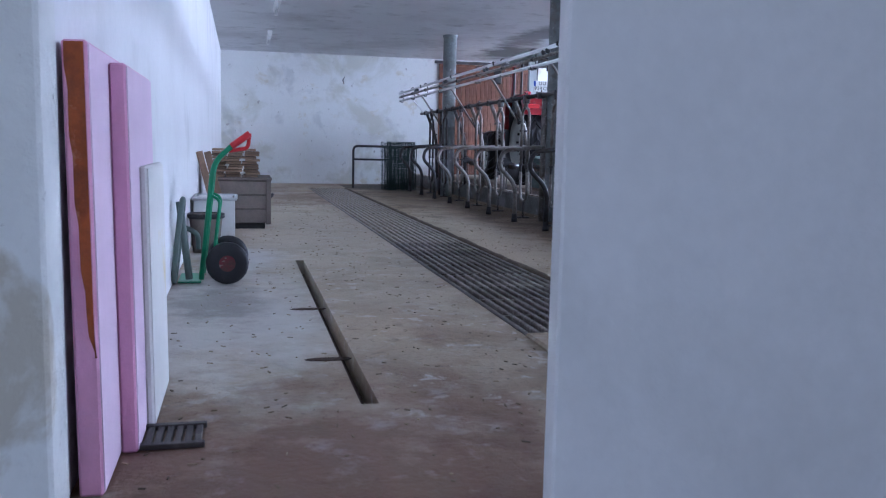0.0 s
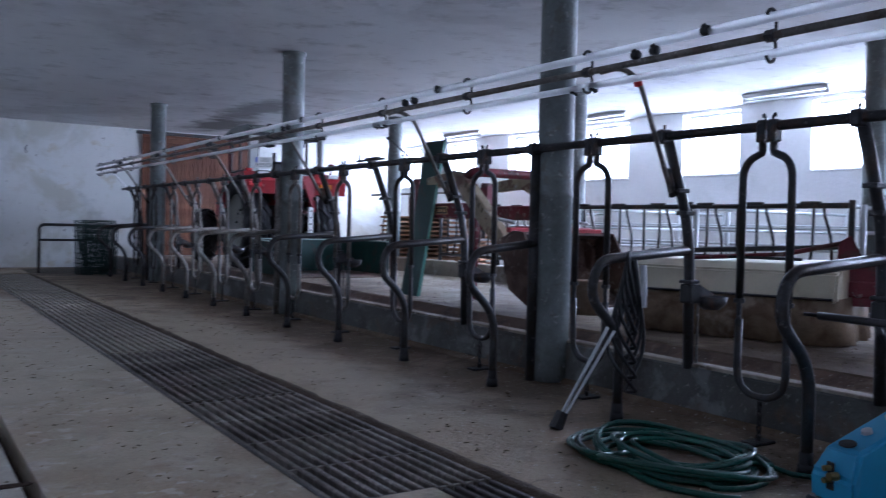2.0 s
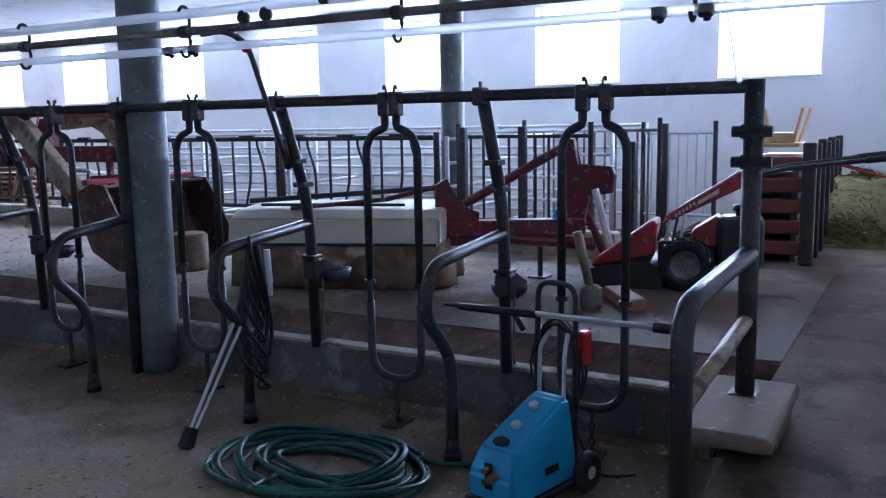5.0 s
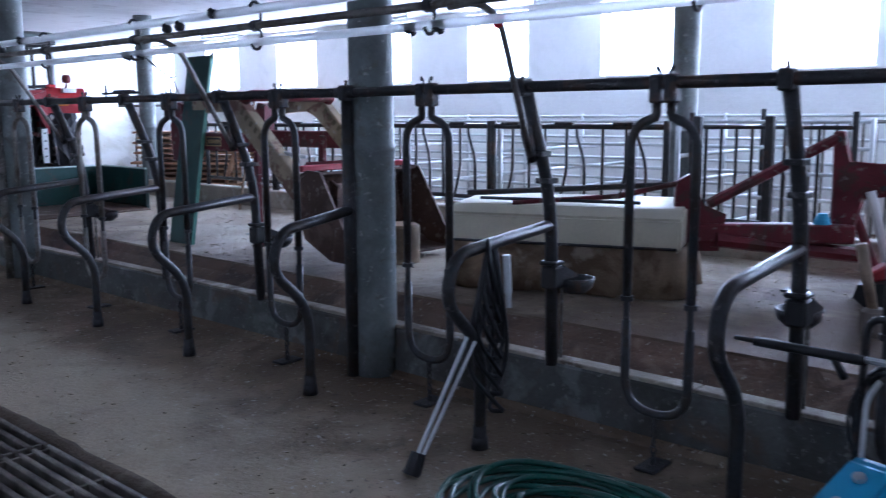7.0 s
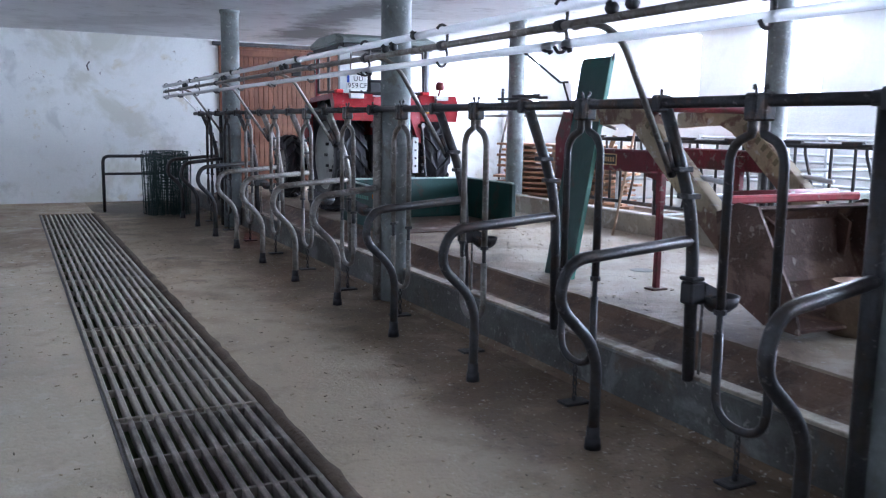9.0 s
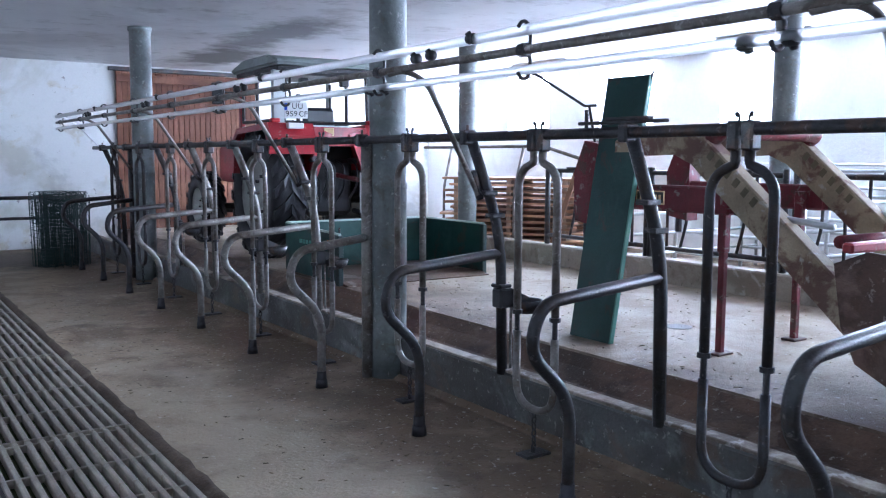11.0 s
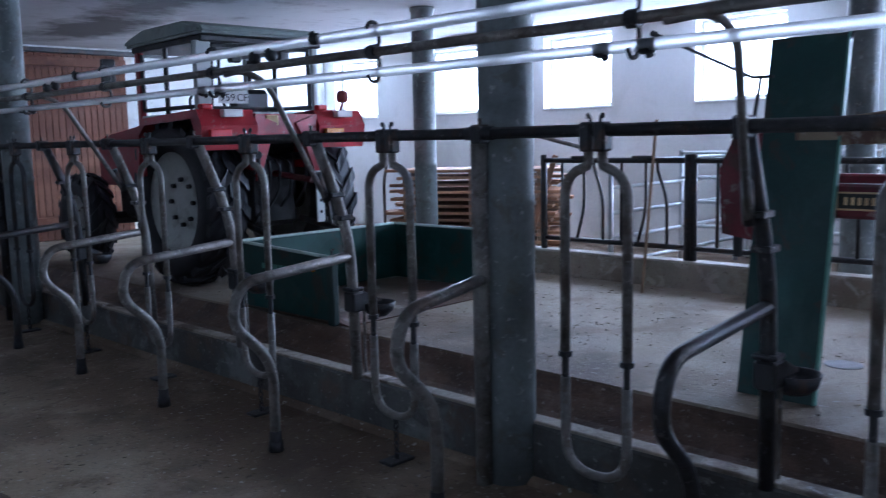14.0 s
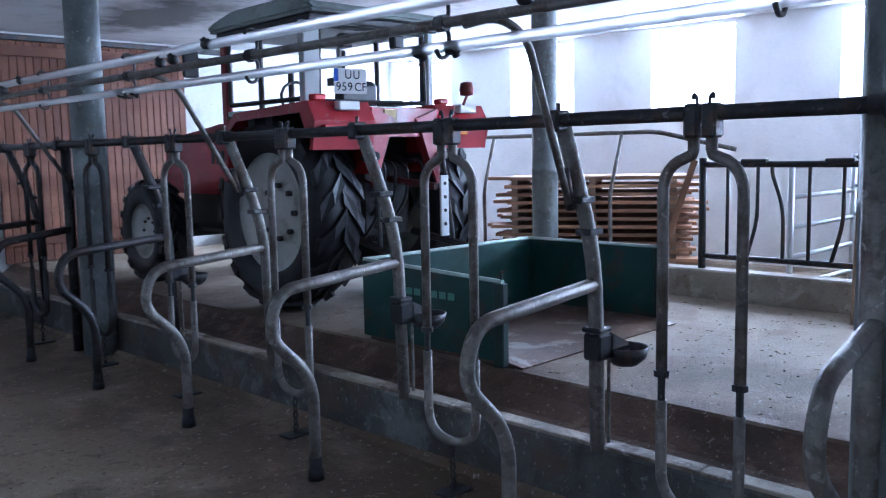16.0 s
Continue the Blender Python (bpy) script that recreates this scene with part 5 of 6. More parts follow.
box(bm, -0.07, 0.07, 0, 1.05, -0.06, 0.06, 0.012, look((2.55, 2.55, 0.62), (3.35, 1.3, 0.62)) @ pose(0, 0, 0, -90, 0, 0))
part("main_beam", bm, M_RED_OLD, frame_)
bm = B()
prism(bm, [(0.0, 0.5), (0.02, 0.95), (0.1, 1.0), (0.2, 0.8), (0.34, 0.74), (0.3, 0.5)], "y", -0.03, 0.03, pose(2.48, 2.6, 0, 0, 0, -55))
part("hinge_plate", bm, M_RED_OLD, frame_)
bm = B()
tube(bm, [(2.62, 2.42, 0.8), (3.11, 1.77, 1.235)], 0.035, 8)
part("lift_arm", bm, M_RED_OLD, frame_)
bm = B()
tube(bm, [(2.3, 2.9, 0.85), (2.54, 2.5, 0.96)], 0.018, 8)
tube(bm, [(1.95, 3.5, 0.8), (2.3, 2.9, 0.85)], 0.016, 8)
part("tie_bar", bm, M_RED_OLD, frame_)
bm = B()
prism(bm, [(1.81, 1.27), (1.74, 1.27), (1.71, 1.07), (1.45, 1.07), (1.42, 1.0), (1.44, 0.87), (1.62, 0.85), (1.68, 0.55), (1.79, 0.55)], "x", 3.08, 3.15)
bmesh.ops.bevel(bm, geom=list(bm.edges), offset=0.01, segments=1, affect="EDGES")
mast = part("mast", bm, M_RED_OLD, frame_)
for y, z in ((1.48, 1.02), (1.49, 0.92), (1.77, 1.22)):
    bm = B()
    lathe(bm, [(0, 0), (0.018, 0), (0.018, 0.012), (0, 0.014)], 8, pose(3.08, y, z, 0, -90, 0))
    part("bolt", bm, M_STEEL_DARK, mast)
for a_, b_, mt, lab in (((3.06, 1.56, 0.9), (3.03, 1.36, TABLE), M_WHITE, "worn whitish frame leg"), ((3.17, 1.7, 0.8), (3.3, 1.5, TABLE), M_RED_OLD, "")):
    bm = B()
    tube(bm, [a_, b_], 0.03, 8)
    part("a_frame_leg", bm, mt, frame_, lab)
bm = B()
tube(bm, [(2.6, 2.35, 0.58), (3.2, 1.62, 0.47)], 0.05, 8)
part("drive_shaft", bm, M_RED_OLD, frame_)
bm = B()
tube(bm, [(2.95, 1.95, TABLE), (2.95, 1.95, 0.62)], 0.02, 8)
box(bm, 2.88, 3.02, 1.88, 2.02, TABLE, TABLE + 0.012)
part("parking_stand", bm, M_STEEL_DARK, frame_)
bm = B()
lathe(bm, [(0, 0.0), (0.055, 0.0), (0.05, 0.03), (0.03, 0.07), (0, 0.075)], 12, pose(3.0, 1.82, 0.68))
part("blue_cap", bm, M_BLUE, frame_, "small blue plastic cap")

# ---- two-wheel tractor ----
til = thing("two_wheel_tractor", "small red two-wheel tractor with black tyres", "walking tractor", m=pose(3.08, 0.88, TABLE, 0, 0, 100))
for s in (-1, 1):
    hub = new("wheel")
    hub.parent = til
    wheel(hub, pose(0, s * 0.2, 0.18, 0, 0, -90 if s > 0 else 90), 0.18, 0.14, 0.1, 14, M_STEEL)
bm = B()
prism(bm, [(0.19, 0.42), (0.15, 0.5), (-0.33, 0.81), (-0.4, 0.78), (-0.36, 0.7)], "y", -0.06, 0.06)
bmesh.ops.bevel(bm, geom=list(bm.edges), offset=0.012, segments=1, affect="EDGES")
beam_ = part("body_beam", bm, M_RED, til)
bm = B()
prism(bm, [(-0.06, 0.575), (-0.06, 0.6), (-0.2, 0.69), (-0.2, 0.655)], "y", 0.06, 0.063)
part("pale_label", bm, M_LID, beam_, "worn cream label")
bm = B()
prism(bm, [(0.66, 0.13), (0.64, 0.18), (0.24, 0.47), (0.2, 0.46), (0.22, 0.22)], "y", -0.16, 0.16)
bmesh.ops.bevel(bm, geom=list(bm.edges), offset=0.015, segments=1, affect="EDGES")
part("front_hood", bm, M_RED, til)
bm = B()
prism(bm, [(0.16, 0.0), (0.16, 0.14), (0.24, 0.19), (0.68, 0.13), (0.7, 0.05), (0.64, 0.0)], "y", -0.24, 0.24)
part("front_tool", bm, M_PLASTIC, til)
bm = B()
prism(bm, [(-0.0, 0.3), (-0.03, 0.4), (-0.2, 0.51), (-0.27, 0.4), (-0.24, 0.28)], "y", -0.12, 0.12)
bmesh.ops.bevel(bm, geom=list(bm.edges), offset=0.015, segments=1, affect="EDGES")
part("gear_cover", bm, M_RED, til)
bm = B()
box(bm, -0.5, -0.18, -0.15, 0.15, 0.14, 0.5, 0.05, seg=2)
box(bm, -0.2, 0.2, -0.09, 0.09, 0.14, 0.32, 0.02)
part("engine", bm, M_PLASTIC, til)
bm = B()
lathe(bm, [(0, 0.49), (0.05, 0.49), (0.05, 0.53), (0.07, 0.535), (0.07, 0.57), (0, 0.58)], 12, Matrix.Translation((-0.36, 0, 0)))
part("fuel_cap", bm, M_PLASTIC, til, "", True)
for q in range(4):
    bm = B()
    tube(bm, [(0.2 - 0.05 * q, 0.08, 0.32), (0.17 - 0.05 * q, 0.08, 0.45 + 0.02 * q)], 0.011, 6)
    part("control_rod", bm, M_GALV if q % 2 else M_STEEL_DARK, til)
for s in (-1, 1):
    bm = B()
    tube(bm, [(-0.34, s * 0.05, 0.74), (-0.6, s * 0.17, 0.83), (-1.25, s * 0.25, 0.905)], 0.016, 8, 0.1)
    h_ = part("handlebar", bm, M_STEEL_DARK, til)
    bm = B()
    tube(bm, [(-1.08, s * 0.23, 0.886), (-1.28, s * 0.255, 0.909)], 0.022, 8)
    part("grip", bm, M_BLACK, h_)
    bm = B()
    tube(bm, [(-0.92, s * 0.21, 0.86), (-1.02, s * 0.23, 0.83), (-1.2, s * 0.25, 0.78)], 0.008, 6, 0.05)
    part("lever", bm, M_REDPLASTIC if s > 0 else M_STEEL_DARK, h_)
bm = B()
for q in range(6):
    box(bm, 0.09 - 0.024 * q, 0.075 - 0.024 * q, 0.06, 0.063, 0.49 + 0.0155 * q, 0.515 + 0.0155 * q)
part("worn_lettering", bm, M_LID, til, "row of small pale marks")

# small things on the feed table near it
th = thing("sledgehammer", "old wooden-handled sledgehammer standing on its head", "hammer")
bm = B()
tube(bm, [(2.05, 1.23, TABLE + 0.1), (1.99, 1.3, 0.72)], 0.027, 10, r_end=0.032)
part("handle", bm, mat("worn_ash_handle", (0.3, 0.22, 0.15), 0.6, vary=0.3, scale=6, bump=0.2, stains=[((0.12, 0.08, 0.06), 4.0, 0.52, 0.62, 0.6)]), th, "", True)
bm = B()
lathe(bm, [(0, 0), (0.06, 0), (0.07, 0.03), (0.065, 0.13), (0.04, 0.15), (0, 0.15)], 12, pose(2.05, 1.23, TABLE))
part("head", bm, M_WOOD_GREY, th)
bm = B()
box(bm, -0.23, 0.23, -0.065, 0.065, 0, 0.08, 0.008, pose(2.25, 1.08, TABLE, 0, 0, 35))
tagged(part("wooden_block", bm, M_WOOD_NEW), "short sawn wooden block lying on the feed table", "block")

# ---- pens on the window side ----


def head_fence(y0, y1, m_=M_STEEL_DARK):
    th = thing("feed_fence", "dark steel headlock feed fence with curved bars on the low wall", "fence", "pen fences")
    x = 4.04
    for z, r in ((1.27, 0.024), (0.56, 0.022)):
        bm = B()
        tube(bm, [(x, y0, z), (x, y1, z)], r, 8)
        part("fence_rail", bm, m_, th, "", True)
    for y in (y0, y1):
        bm = B()
        tube(bm, [(x, y, LOW_Z - 0.02), (x, y, 1.32)], 0.03, 8)
        part("fence_post", bm, m_, th, "", True)
    n = int((y1 - y0) / 0.2)
    for k in range(1, n):
        y = y0 + (y1 - y0) * k / n
        bm = B()
        if k % 3 == 0:
            pts = [(x, y, 0.56), (x, y, 1.27)]
        elif k % 3 == 1:
            pts = [(x, y - 0.02, 0.56), (x, y - 0.02, 0.95), (x, y + 0.07, 1.2), (x, y + 0.07, 1.27)]
        else:
            pts = [(x, y + 0.05, 0.56), (x, y - 0.03, 0.85), (x, y - 0.03, 1.27)]
        tube(bm, pts, 0.015, 6, 0.1, 3)
        part("fence_bar", bm, m_, th, "", True)
    for k in range(2, n, 3):
        y = y0 + (y1 - y0) * k / n
        bm = B()
        box(bm, x - 0.025, x + 0.025, y - 0.1, y + 0.1, 1.28, 1.31, 0.006)
        part("latch", bm, m_, th)


def bar_panel(p, q, z0, z1, gap, m_, label, r=0.011):
    th = thing("pen_gate", label, "gate", "pen gates")
    p, q = Vector((*p, 0)), Vector((*q, 0))
    n = max(2, int((q - p).length / gap))
    for z in (z0, z1):
        bm = B()
        tube(bm, [p + Vector((0, 0, z)), q + Vector((0, 0, z))], 0.018, 6)
        part("gate_rail", bm, m_, th)
    for k in range(n + 1):
        c = p + (q - p) * k / n
        bm = B()
        tube(bm, [c + Vector((0, 0, z0)), c + Vector((0, 0, z1))], r if 0 < k < n else 0.02, 6)
        part("gate_bar", bm, m_, th)
    for c in (p, q):
        bm = B()
        tube(bm, [c + Vector((0, 0, 0.1)), c + Vector((0, 0, z1 + 0.12))], 0.025, 6)
        part("gate_post", bm, M_STEEL_DARK, th)


def rail_panel(p, q, z0, z1, n, m_):
    th = thing("pen_railing", "galvanised horizontal tube railing between the pens", "railing", "pen railings")
    p, q = Vector((*p, 0)), Vector((*q, 0))
    for k in range(n):
        z = z0 + (z1 - z0) * k / (n - 1)
        bm = B()
        tube(bm, [p + Vector((0, 0, z)), q + Vector((0, 0, z))], 0.019, 6)
        part("rail", bm, m_, th, "", True)
    m = max(1, int((q - p).length / 1.6))
    for k in range(m + 1):
        c = p + (q - p) * k / m
        bm = B()
        tube(bm, [c + Vector((0, 0, 0.1)), c + Vector((0, 0, z1 + 0.03))], 0.025, 6)
        part("post", bm, m_, th, "", True)


for y0, y1 in ((3.45, 5.3), (5.35, 7.2), (7.3, 8.75), (8.8, 10.25)):
    head_fence(y0, y1)
rail_panel((5.4, 2.2), (5.4, 9.6), 0.35, 1.3, 5, M_GALV)
rail_panel((6.6, 2.2), (6.6, 9.6), 0.35, 1.35, 5, M_GALV)
for y in (3.4, 5.3, 7.2, 9.6):
    rail_panel((4.15, y), (6.9, y), 0.35, 1.25, 5, M_GALV)
bar_panel((4.2, 2.0), (4.2, 3.3), 0.5, 1.27, 0.12, M_STEEL_DARK, "dark upright-bar pen gate beside the feed fence", 0.014)
bar_panel((5.5, 1.75), (5.5, 3.2), 0.25, 1.3, 0.11, M_STEEL, "grey upright-bar pen gate", 0.012)
bar_panel((6.25, 1.37), (6.25, 2.13), 0.39, 1.26, 0.085, M_GALV, "pale galvanised gate of thin upright bars", 0.009)
for x, y, z1 in ((4.15, 1.62, 1.22), (6.25, 1.9, 1.36), (4.1, 2.6, 1.36), (4.1, 3.2, 1.36)):
    bm = B()
    box(bm, x - 0.035, x + 0.035, y - 0.035, y + 0.035, 0.1 if y > 1.7 else TABLE - 0.004, z1, 0.008)
    tagged(part("pen_post", bm, M_STEEL_DARK), "dark steel pen post standing on concrete", "post", "pen posts")

# stacked hay rack boards with an upturned table, posts and hay at the passage side
th = thing("board_rack", "stack of reddish boards between dark posts", "board stack")
for k in range(5):
    bm = B()
    box(bm, 4.35, 5.4, 0.3, 0.72, TABLE + 0.06 + 0.17 * k, TABLE + 0.17 + 0.17 * k, 0.01)
    part("board", bm, mat("red_brown_board", (0.22, 0.06, 0.045), 0.6, vary=0.25, bump=0.2) if k == 0 else th.children[0].data.materials[0], th)
    for y in (0.36, 0.66):
        bm = B()
        box(bm, 4.45, 5.3, y - 0.025, y + 0.025, TABLE - 0.004 + 0.17 * k, TABLE + 0.06 + 0.17 * k)
        part("spacer", bm, M_WOOD_GREY, th)
for x, y in ((4.3, 0.24),):
    bm = B()
    box(bm, x - 0.05, x + 0.05, y - 0.05, y + 0.05, TABLE, 1.2, 0.01)
    part("corner_post", bm, M_STEEL_DARK, th)
th = thing("stool", "small pale pine stool lying upside down on the boards", "stool")
zt = TABLE + 0.92
bm = B()
box(bm, 4.62, 5.1, 0.36, 0.7, zt, zt + 0.035, 0.008)
part("seat", bm, M_YELLOW, th)
bm = B()
box(bm, 4.7, 5.02, 0.42, 0.64, zt + 0.035, zt + 0.12, 0.006)
part("apron", bm, M_YELLOW, th)
for x, y, dx, dy in ((4.68, 0.42, -0.08, -0.08), (5.04, 0.42, 0.08, -0.08), (4.68, 0.64, -0.08, 0.08), (5.04, 0.64, 0.08, 0.08)):
    bm = B()
    tube(bm, [(x, y, zt + 0.035), (x + dx, y + dy, zt + 0.32)], 0.018, 6)
    part("leg", bm, M_YELLOW, th)
for k in range(6):
    bm = B()
    x = 4.75 + 0.4 * k
    box(bm, x - 0.03, x + 0.03, 0.2, 0.27, TABLE - 0.004, 1.18 + 0.03 * (k % 2), 0.008)
    tagged(part("passage_post", bm, M_STEEL_DARK), "dark square steel post along the passage", "post", "passage posts")
rng = random.Random(4)
bm = B()
lathe(bm, [(0, 0.62), (0.3, 0.58), (0.62, 0.36), (0.85, 0.1), (0.95, 0.0), (0, 0.0)], 28, Matrix.Translation((6.2, -0.05, TABLE - 0.004)) @ Matrix.Diagonal((0.85, 0.8, 1.0, 1)))
for v in bm.verts:
    v.co += Vector((0.06, 0.06, 0.05)) * noise.noise(v.co * 5)
for k in range(9000):
    a, rr = rng.uniform(0, 6.28), math.sqrt(rng.random()) * 0.95
    h = 0.62 * (1 - (rr / 0.95) ** 1.5)
    c = Vector((6.2 + 0.85 * rr * math.cos(a), -0.05 + 0.8 * rr * math.sin(a), TABLE + h + rng.uniform(-0.02, 0.05)))
    d = Vector((rng.gauss(0, 1), rng.gauss(0, 1), rng.gauss(0, 0.5))).normalized() * rng.uniform(0.02, 0.07)
    s = d.cross(Vector((rng.random(), rng.random(), 1))).normalized() * 0.003
    vs = [bm.verts.new(c + q) for q in (-d - s, -d + s, d + s, d - s)]
    bm.faces.new(vs)
hay = tagged(part("hay_heap", bm, M_HAY), "heap of loose greenish hay on the passage floor", "hay", kind="stuff")

# stacked boards beyond the low wall
th = thing("board_stack", "tall stack of sawn boards with spacers beyond the low wall", "board stack", m=pose(5.05, 11.95, 0.1, 0, 0, -60))
rng = random.Random(7)
for k in range(13):
    for j in range(4):
        L = rng.uniform(0.84, 1.0)
        off = rng.uniform(-0.1, 0.12)
        bm = B()
        box(bm, -L + off, L + off, -0.42 + 0.21 * j, -0.23 + 0.21 * j, 0.08 + 0.078 * k, 0.112 + 0.078 * k, 0.003)
        part("board", bm, M_WOOD_NEW, th)
    for x in (-0.75, 0.0, 0.75):
        bm = B()
        box(bm, x - 0.03, x + 0.03, -0.43, 0.43, 0.034 + 0.078 * k, 0.08 + 0.078 * k)
        part("spacer", bm, M_WOOD, th)
bm = B()
box(bm, -0.03, 0.03, -0.52, -0.49, -0.02, 1.25, 0.004, pose(0.55, 0, 0, 0, 18, 0))
part("leaning_batten", bm, M_WOOD_NEW, th)
# tube frame at the table side of that stack
th = thing("tube_rail", "grey steel tube rail with a bent end above the low wall", "rail")
bm = B()
tube(bm, [(4.6, 13.6, 1.55), (4.6, 11.0, 1.55), (4.6, 10.25, 1.38)], 0.02, 8, 0.1)
part("long_tube", bm, M_STEEL, th, "", True)
for y in (11.35, 12.9):
    bm = B()
    tube(bm, [(4.6, y, 1.55), (4.52, y + 0.08, 1.0), (4.5, y + 0.05, 0.1)], 0.018, 8, 0.1)
    part("upright", bm, M_STEEL, th, "", True)
bm = B()
tube(bm, [(3.6, 8.95, TABLE), (3.97, 9.05, 1.6)], 0.014, 6)
tagged(part("fork_handle", bm, M_WOOD), "thin wooden tool handle leaning on the low wall", "handle")

# ---- lamps ----
for x, y, rot in ((-2.68, 6.6, 0), (-2.68, 10.4, 0), (-2.68, 14.2, 0), (6.35, 5.85, 0), (6.3, 9.2, 0), (6.25, 13.0, 0), (6.35, 2.6, 0)):
    lamp = thing("fluorescent_lamp", "unlit white fluorescent tube lamp under the ceiling", "lamp", "fluorescent lamps", pose(x, y, CEIL, 0, 0, rot))
    bm = B()
    box(bm, -0.04, 0.04, -0.62, 0.62, -0.05, 0.0, 0.006)
    part("housing", bm, M_WHITE, lamp)
    bm = B()
    tube(bm, [(0, -0.59, -0.085), (0, 0.59, -0.085)], 0.019, 8)
    part("tube", bm, M_TUBE, lamp, "", True)
    for s in (-1, 1):
        bm = B()
        box(bm, -0.022, 0.022, s * 0.6 - 0.02, s * 0.6 + 0.02, -0.11, -0.045, 0.006)
        part("tube_holder", bm, M_WHITE, lamp)

# ---- pressure washer, hose and lances at the stalls ----
pw = thing("pressure_washer", "light blue pressure washer with a wand rack beside the stalls", "pressure washer", m=pose(-0.2, 0.7, 0, 0, 0, -14) @ Matrix.Scale(0.72, 4))
bm = B()
prism(bm, [(-0.26, 0.06), (-0.27, 0.2), (-0.2, 0.33), (0.2, 0.5), (0.27, 0.5), (0.3, 0.06)], "y", -0.15, 0.15)
for v in bm.verts:
    if v.co.z > 0.3:
        v.co.y *= 0.72
bmesh.ops.bevel(bm, geom=list(bm.edges), offset=0.02, segments=2, affect="EDGES")
part("housing", bm, M_BLUE, pw)
bm = B()
box(bm, -0.28, 0.32, -0.16, 0.16, 0.03, 0.065, 0.01)
box(bm, -0.33, -0.27, -0.2, -0.06, 0.02, 0.09, 0.01)
part("base", bm, M_PLASTIC, pw)
for s in (-1, 1):
    bm = B()
    lathe(bm, [(0.03, -0.03), (0.09, -0.03), (0.11, -0.015), (0.11, 0.015), (0.09, 0.03), (0.03, 0.03)], 20, pose(0.28, s * 0.21, 0.112, 90))
    w_ = part("wheel", bm, M_BLACK, pw, "", True)
    bm = B()
    lathe(bm, [(0, -0.032), (0.035, -0.032), (0.04, 0), (0.035, 0.032), (0, 0.032)], 12, pose(0.28, s * 0.21, 0.112, 90))
    part("hub_cap", bm, M_WHITE, w_)
for x, z in ((-0.05, 0.412), (0.1, 0.478)):
    bm = B()
    lathe(bm, [(0, 0), (0.028, 0), (0.026, 0.018), (0, 0.02)], 12, pose(x, 0, z - 0.01, 0, -22, 0))
    part("filler_cap", bm, M_GALV, pw)
bm = B()
lathe(bm, [(0, 0), (0.05, 0), (0.05, 0.006), (0, 0.007)], 16, pose(-0.17, 0.0, 0.352, 0, -22, 0) @ Matrix.Diagonal((0.7, 1, 1, 1)))
part("recess", bm, M_INK, pw)
bm = B()
box(bm, -0.272, -0.262, -0.02, 0.03, 0.13, 0.27, 0.004)
part("recess", bm, M_INK, pw)
bm = B()
lathe(bm, [(0, 0), (0.022, 0), (0.022, 0.05), (0, 0.05)], 10, pose(-0.27, -0.04, 0.21, 0, -90, 0))
lathe(bm, [(0, 0), (0.015, 0), (0.015, 0.04), (0, 0.04)], 10, pose(-0.27, 0.005, 0.18, 0, -90, 0))
lathe(bm, [(0, 0), (0.015, 0), (0.015, 0.04), (0, 0.04)], 10, pose(-0.27, 0.005, 0.24, 0, -90, 0))
part("brass_fittings", bm, mat("dull_brass", (0.35, 0.25, 0.1), 0.35, 0.8, vary=0.2, bump=0.1), pw)
bm = B()
for q in range(3):
    box(bm, 0.0 + 0.04 * q, 0.03 + 0.04 * q, -0.151, -0.147, 0.16, 0.2)
part("logo_mark", bm, M_INK, pw, "plain dark mark on the side")
bm = B()
for s in (-1, 1):
    tube(bm, [(0.25, s * 0.08, 0.48), (0.26, s * 0.08, 0.75), (0.32, s * 0.06, 0.82)], 0.013, 6, 0.1)
part("wand_rack", bm, M_GALV, pw, "bright steel uprights")
bm = B()
tube(bm, [(0.28, -0.13, 0.1), (0.3, -0.12, 1.09), (0.3, 0.12, 1.09), (0.28, 0.13, 0.1)], 0.016, 8, 0.08)
part("push_handle", bm, M_STEEL_DARK, pw, "", True)
for q in range(7):
    bm = B()
    pts = [Vector((0.34 + 0.02 * math.sin(3 * a + q), 0.02 + (0.13 + 0.02 * (q % 3)) * math.cos(a), 0.62 + (0.24 + 0.03 * (q % 2)) * math.sin(a))) for a in [2 * math.pi * k / 20 for k in range(21)]]
    tube(bm, pts, 0.008, 6, closed=True)
    part("cable_loop", bm, M_PLASTIC, pw, "", True)
bm = B()
tube(bm, [(0.35, 0.0, 0.4), (0.4, -0.1, 0.2), (0.45, -0.15, 0.01), (0.62, -0.3, 0.01)], 0.008, 6, 0.1)
part("cable_end", bm, M_PLASTIC, pw, "", True)
bm = B()
box(bm, 0.33, 0.4, -0.16, -0.1, 0.66, 0.84, 0.012)
part("red_plug", bm, M_REDPLASTIC, pw, "bright red plug")
to_pw = pw.matrix_basis.inverted()
def wand(bm, a, b, r):
    return tube(bm, [to_pw @ Vector(a), to_pw @ Vector(b)], r / 0.72, 8)
bm = B()
wand(bm, (-0.05, 1.04, 0.674), (-0.05, 0.71, 0.669), 0.016)
wand(bm, (-0.05, 1.105, 0.675), (-0.05, 1.04, 0.674), 0.008)
wand(bm, (-0.05, 0.8, 0.668), (-0.03, 0.77, 0.6), 0.012)
g_ = part("spray_gun", bm, M_PLASTIC, pw, "", True)
bm = B()
wand(bm, (-0.05, 0.71, 0.676), (-0.05, 0.25, 0.669), 0.008)
wand(bm, (-0.035, 0.71, 0.664), (-0.035, 0.25, 0.657), 0.0065)
part("lance", bm, M_GALV, g_)
bm = B()
wand(bm, (-0.045, 0.26, 0.664), (-0.045, 0.2, 0.662), 0.018)
part("nozzle", bm, M_BLACK, g_)

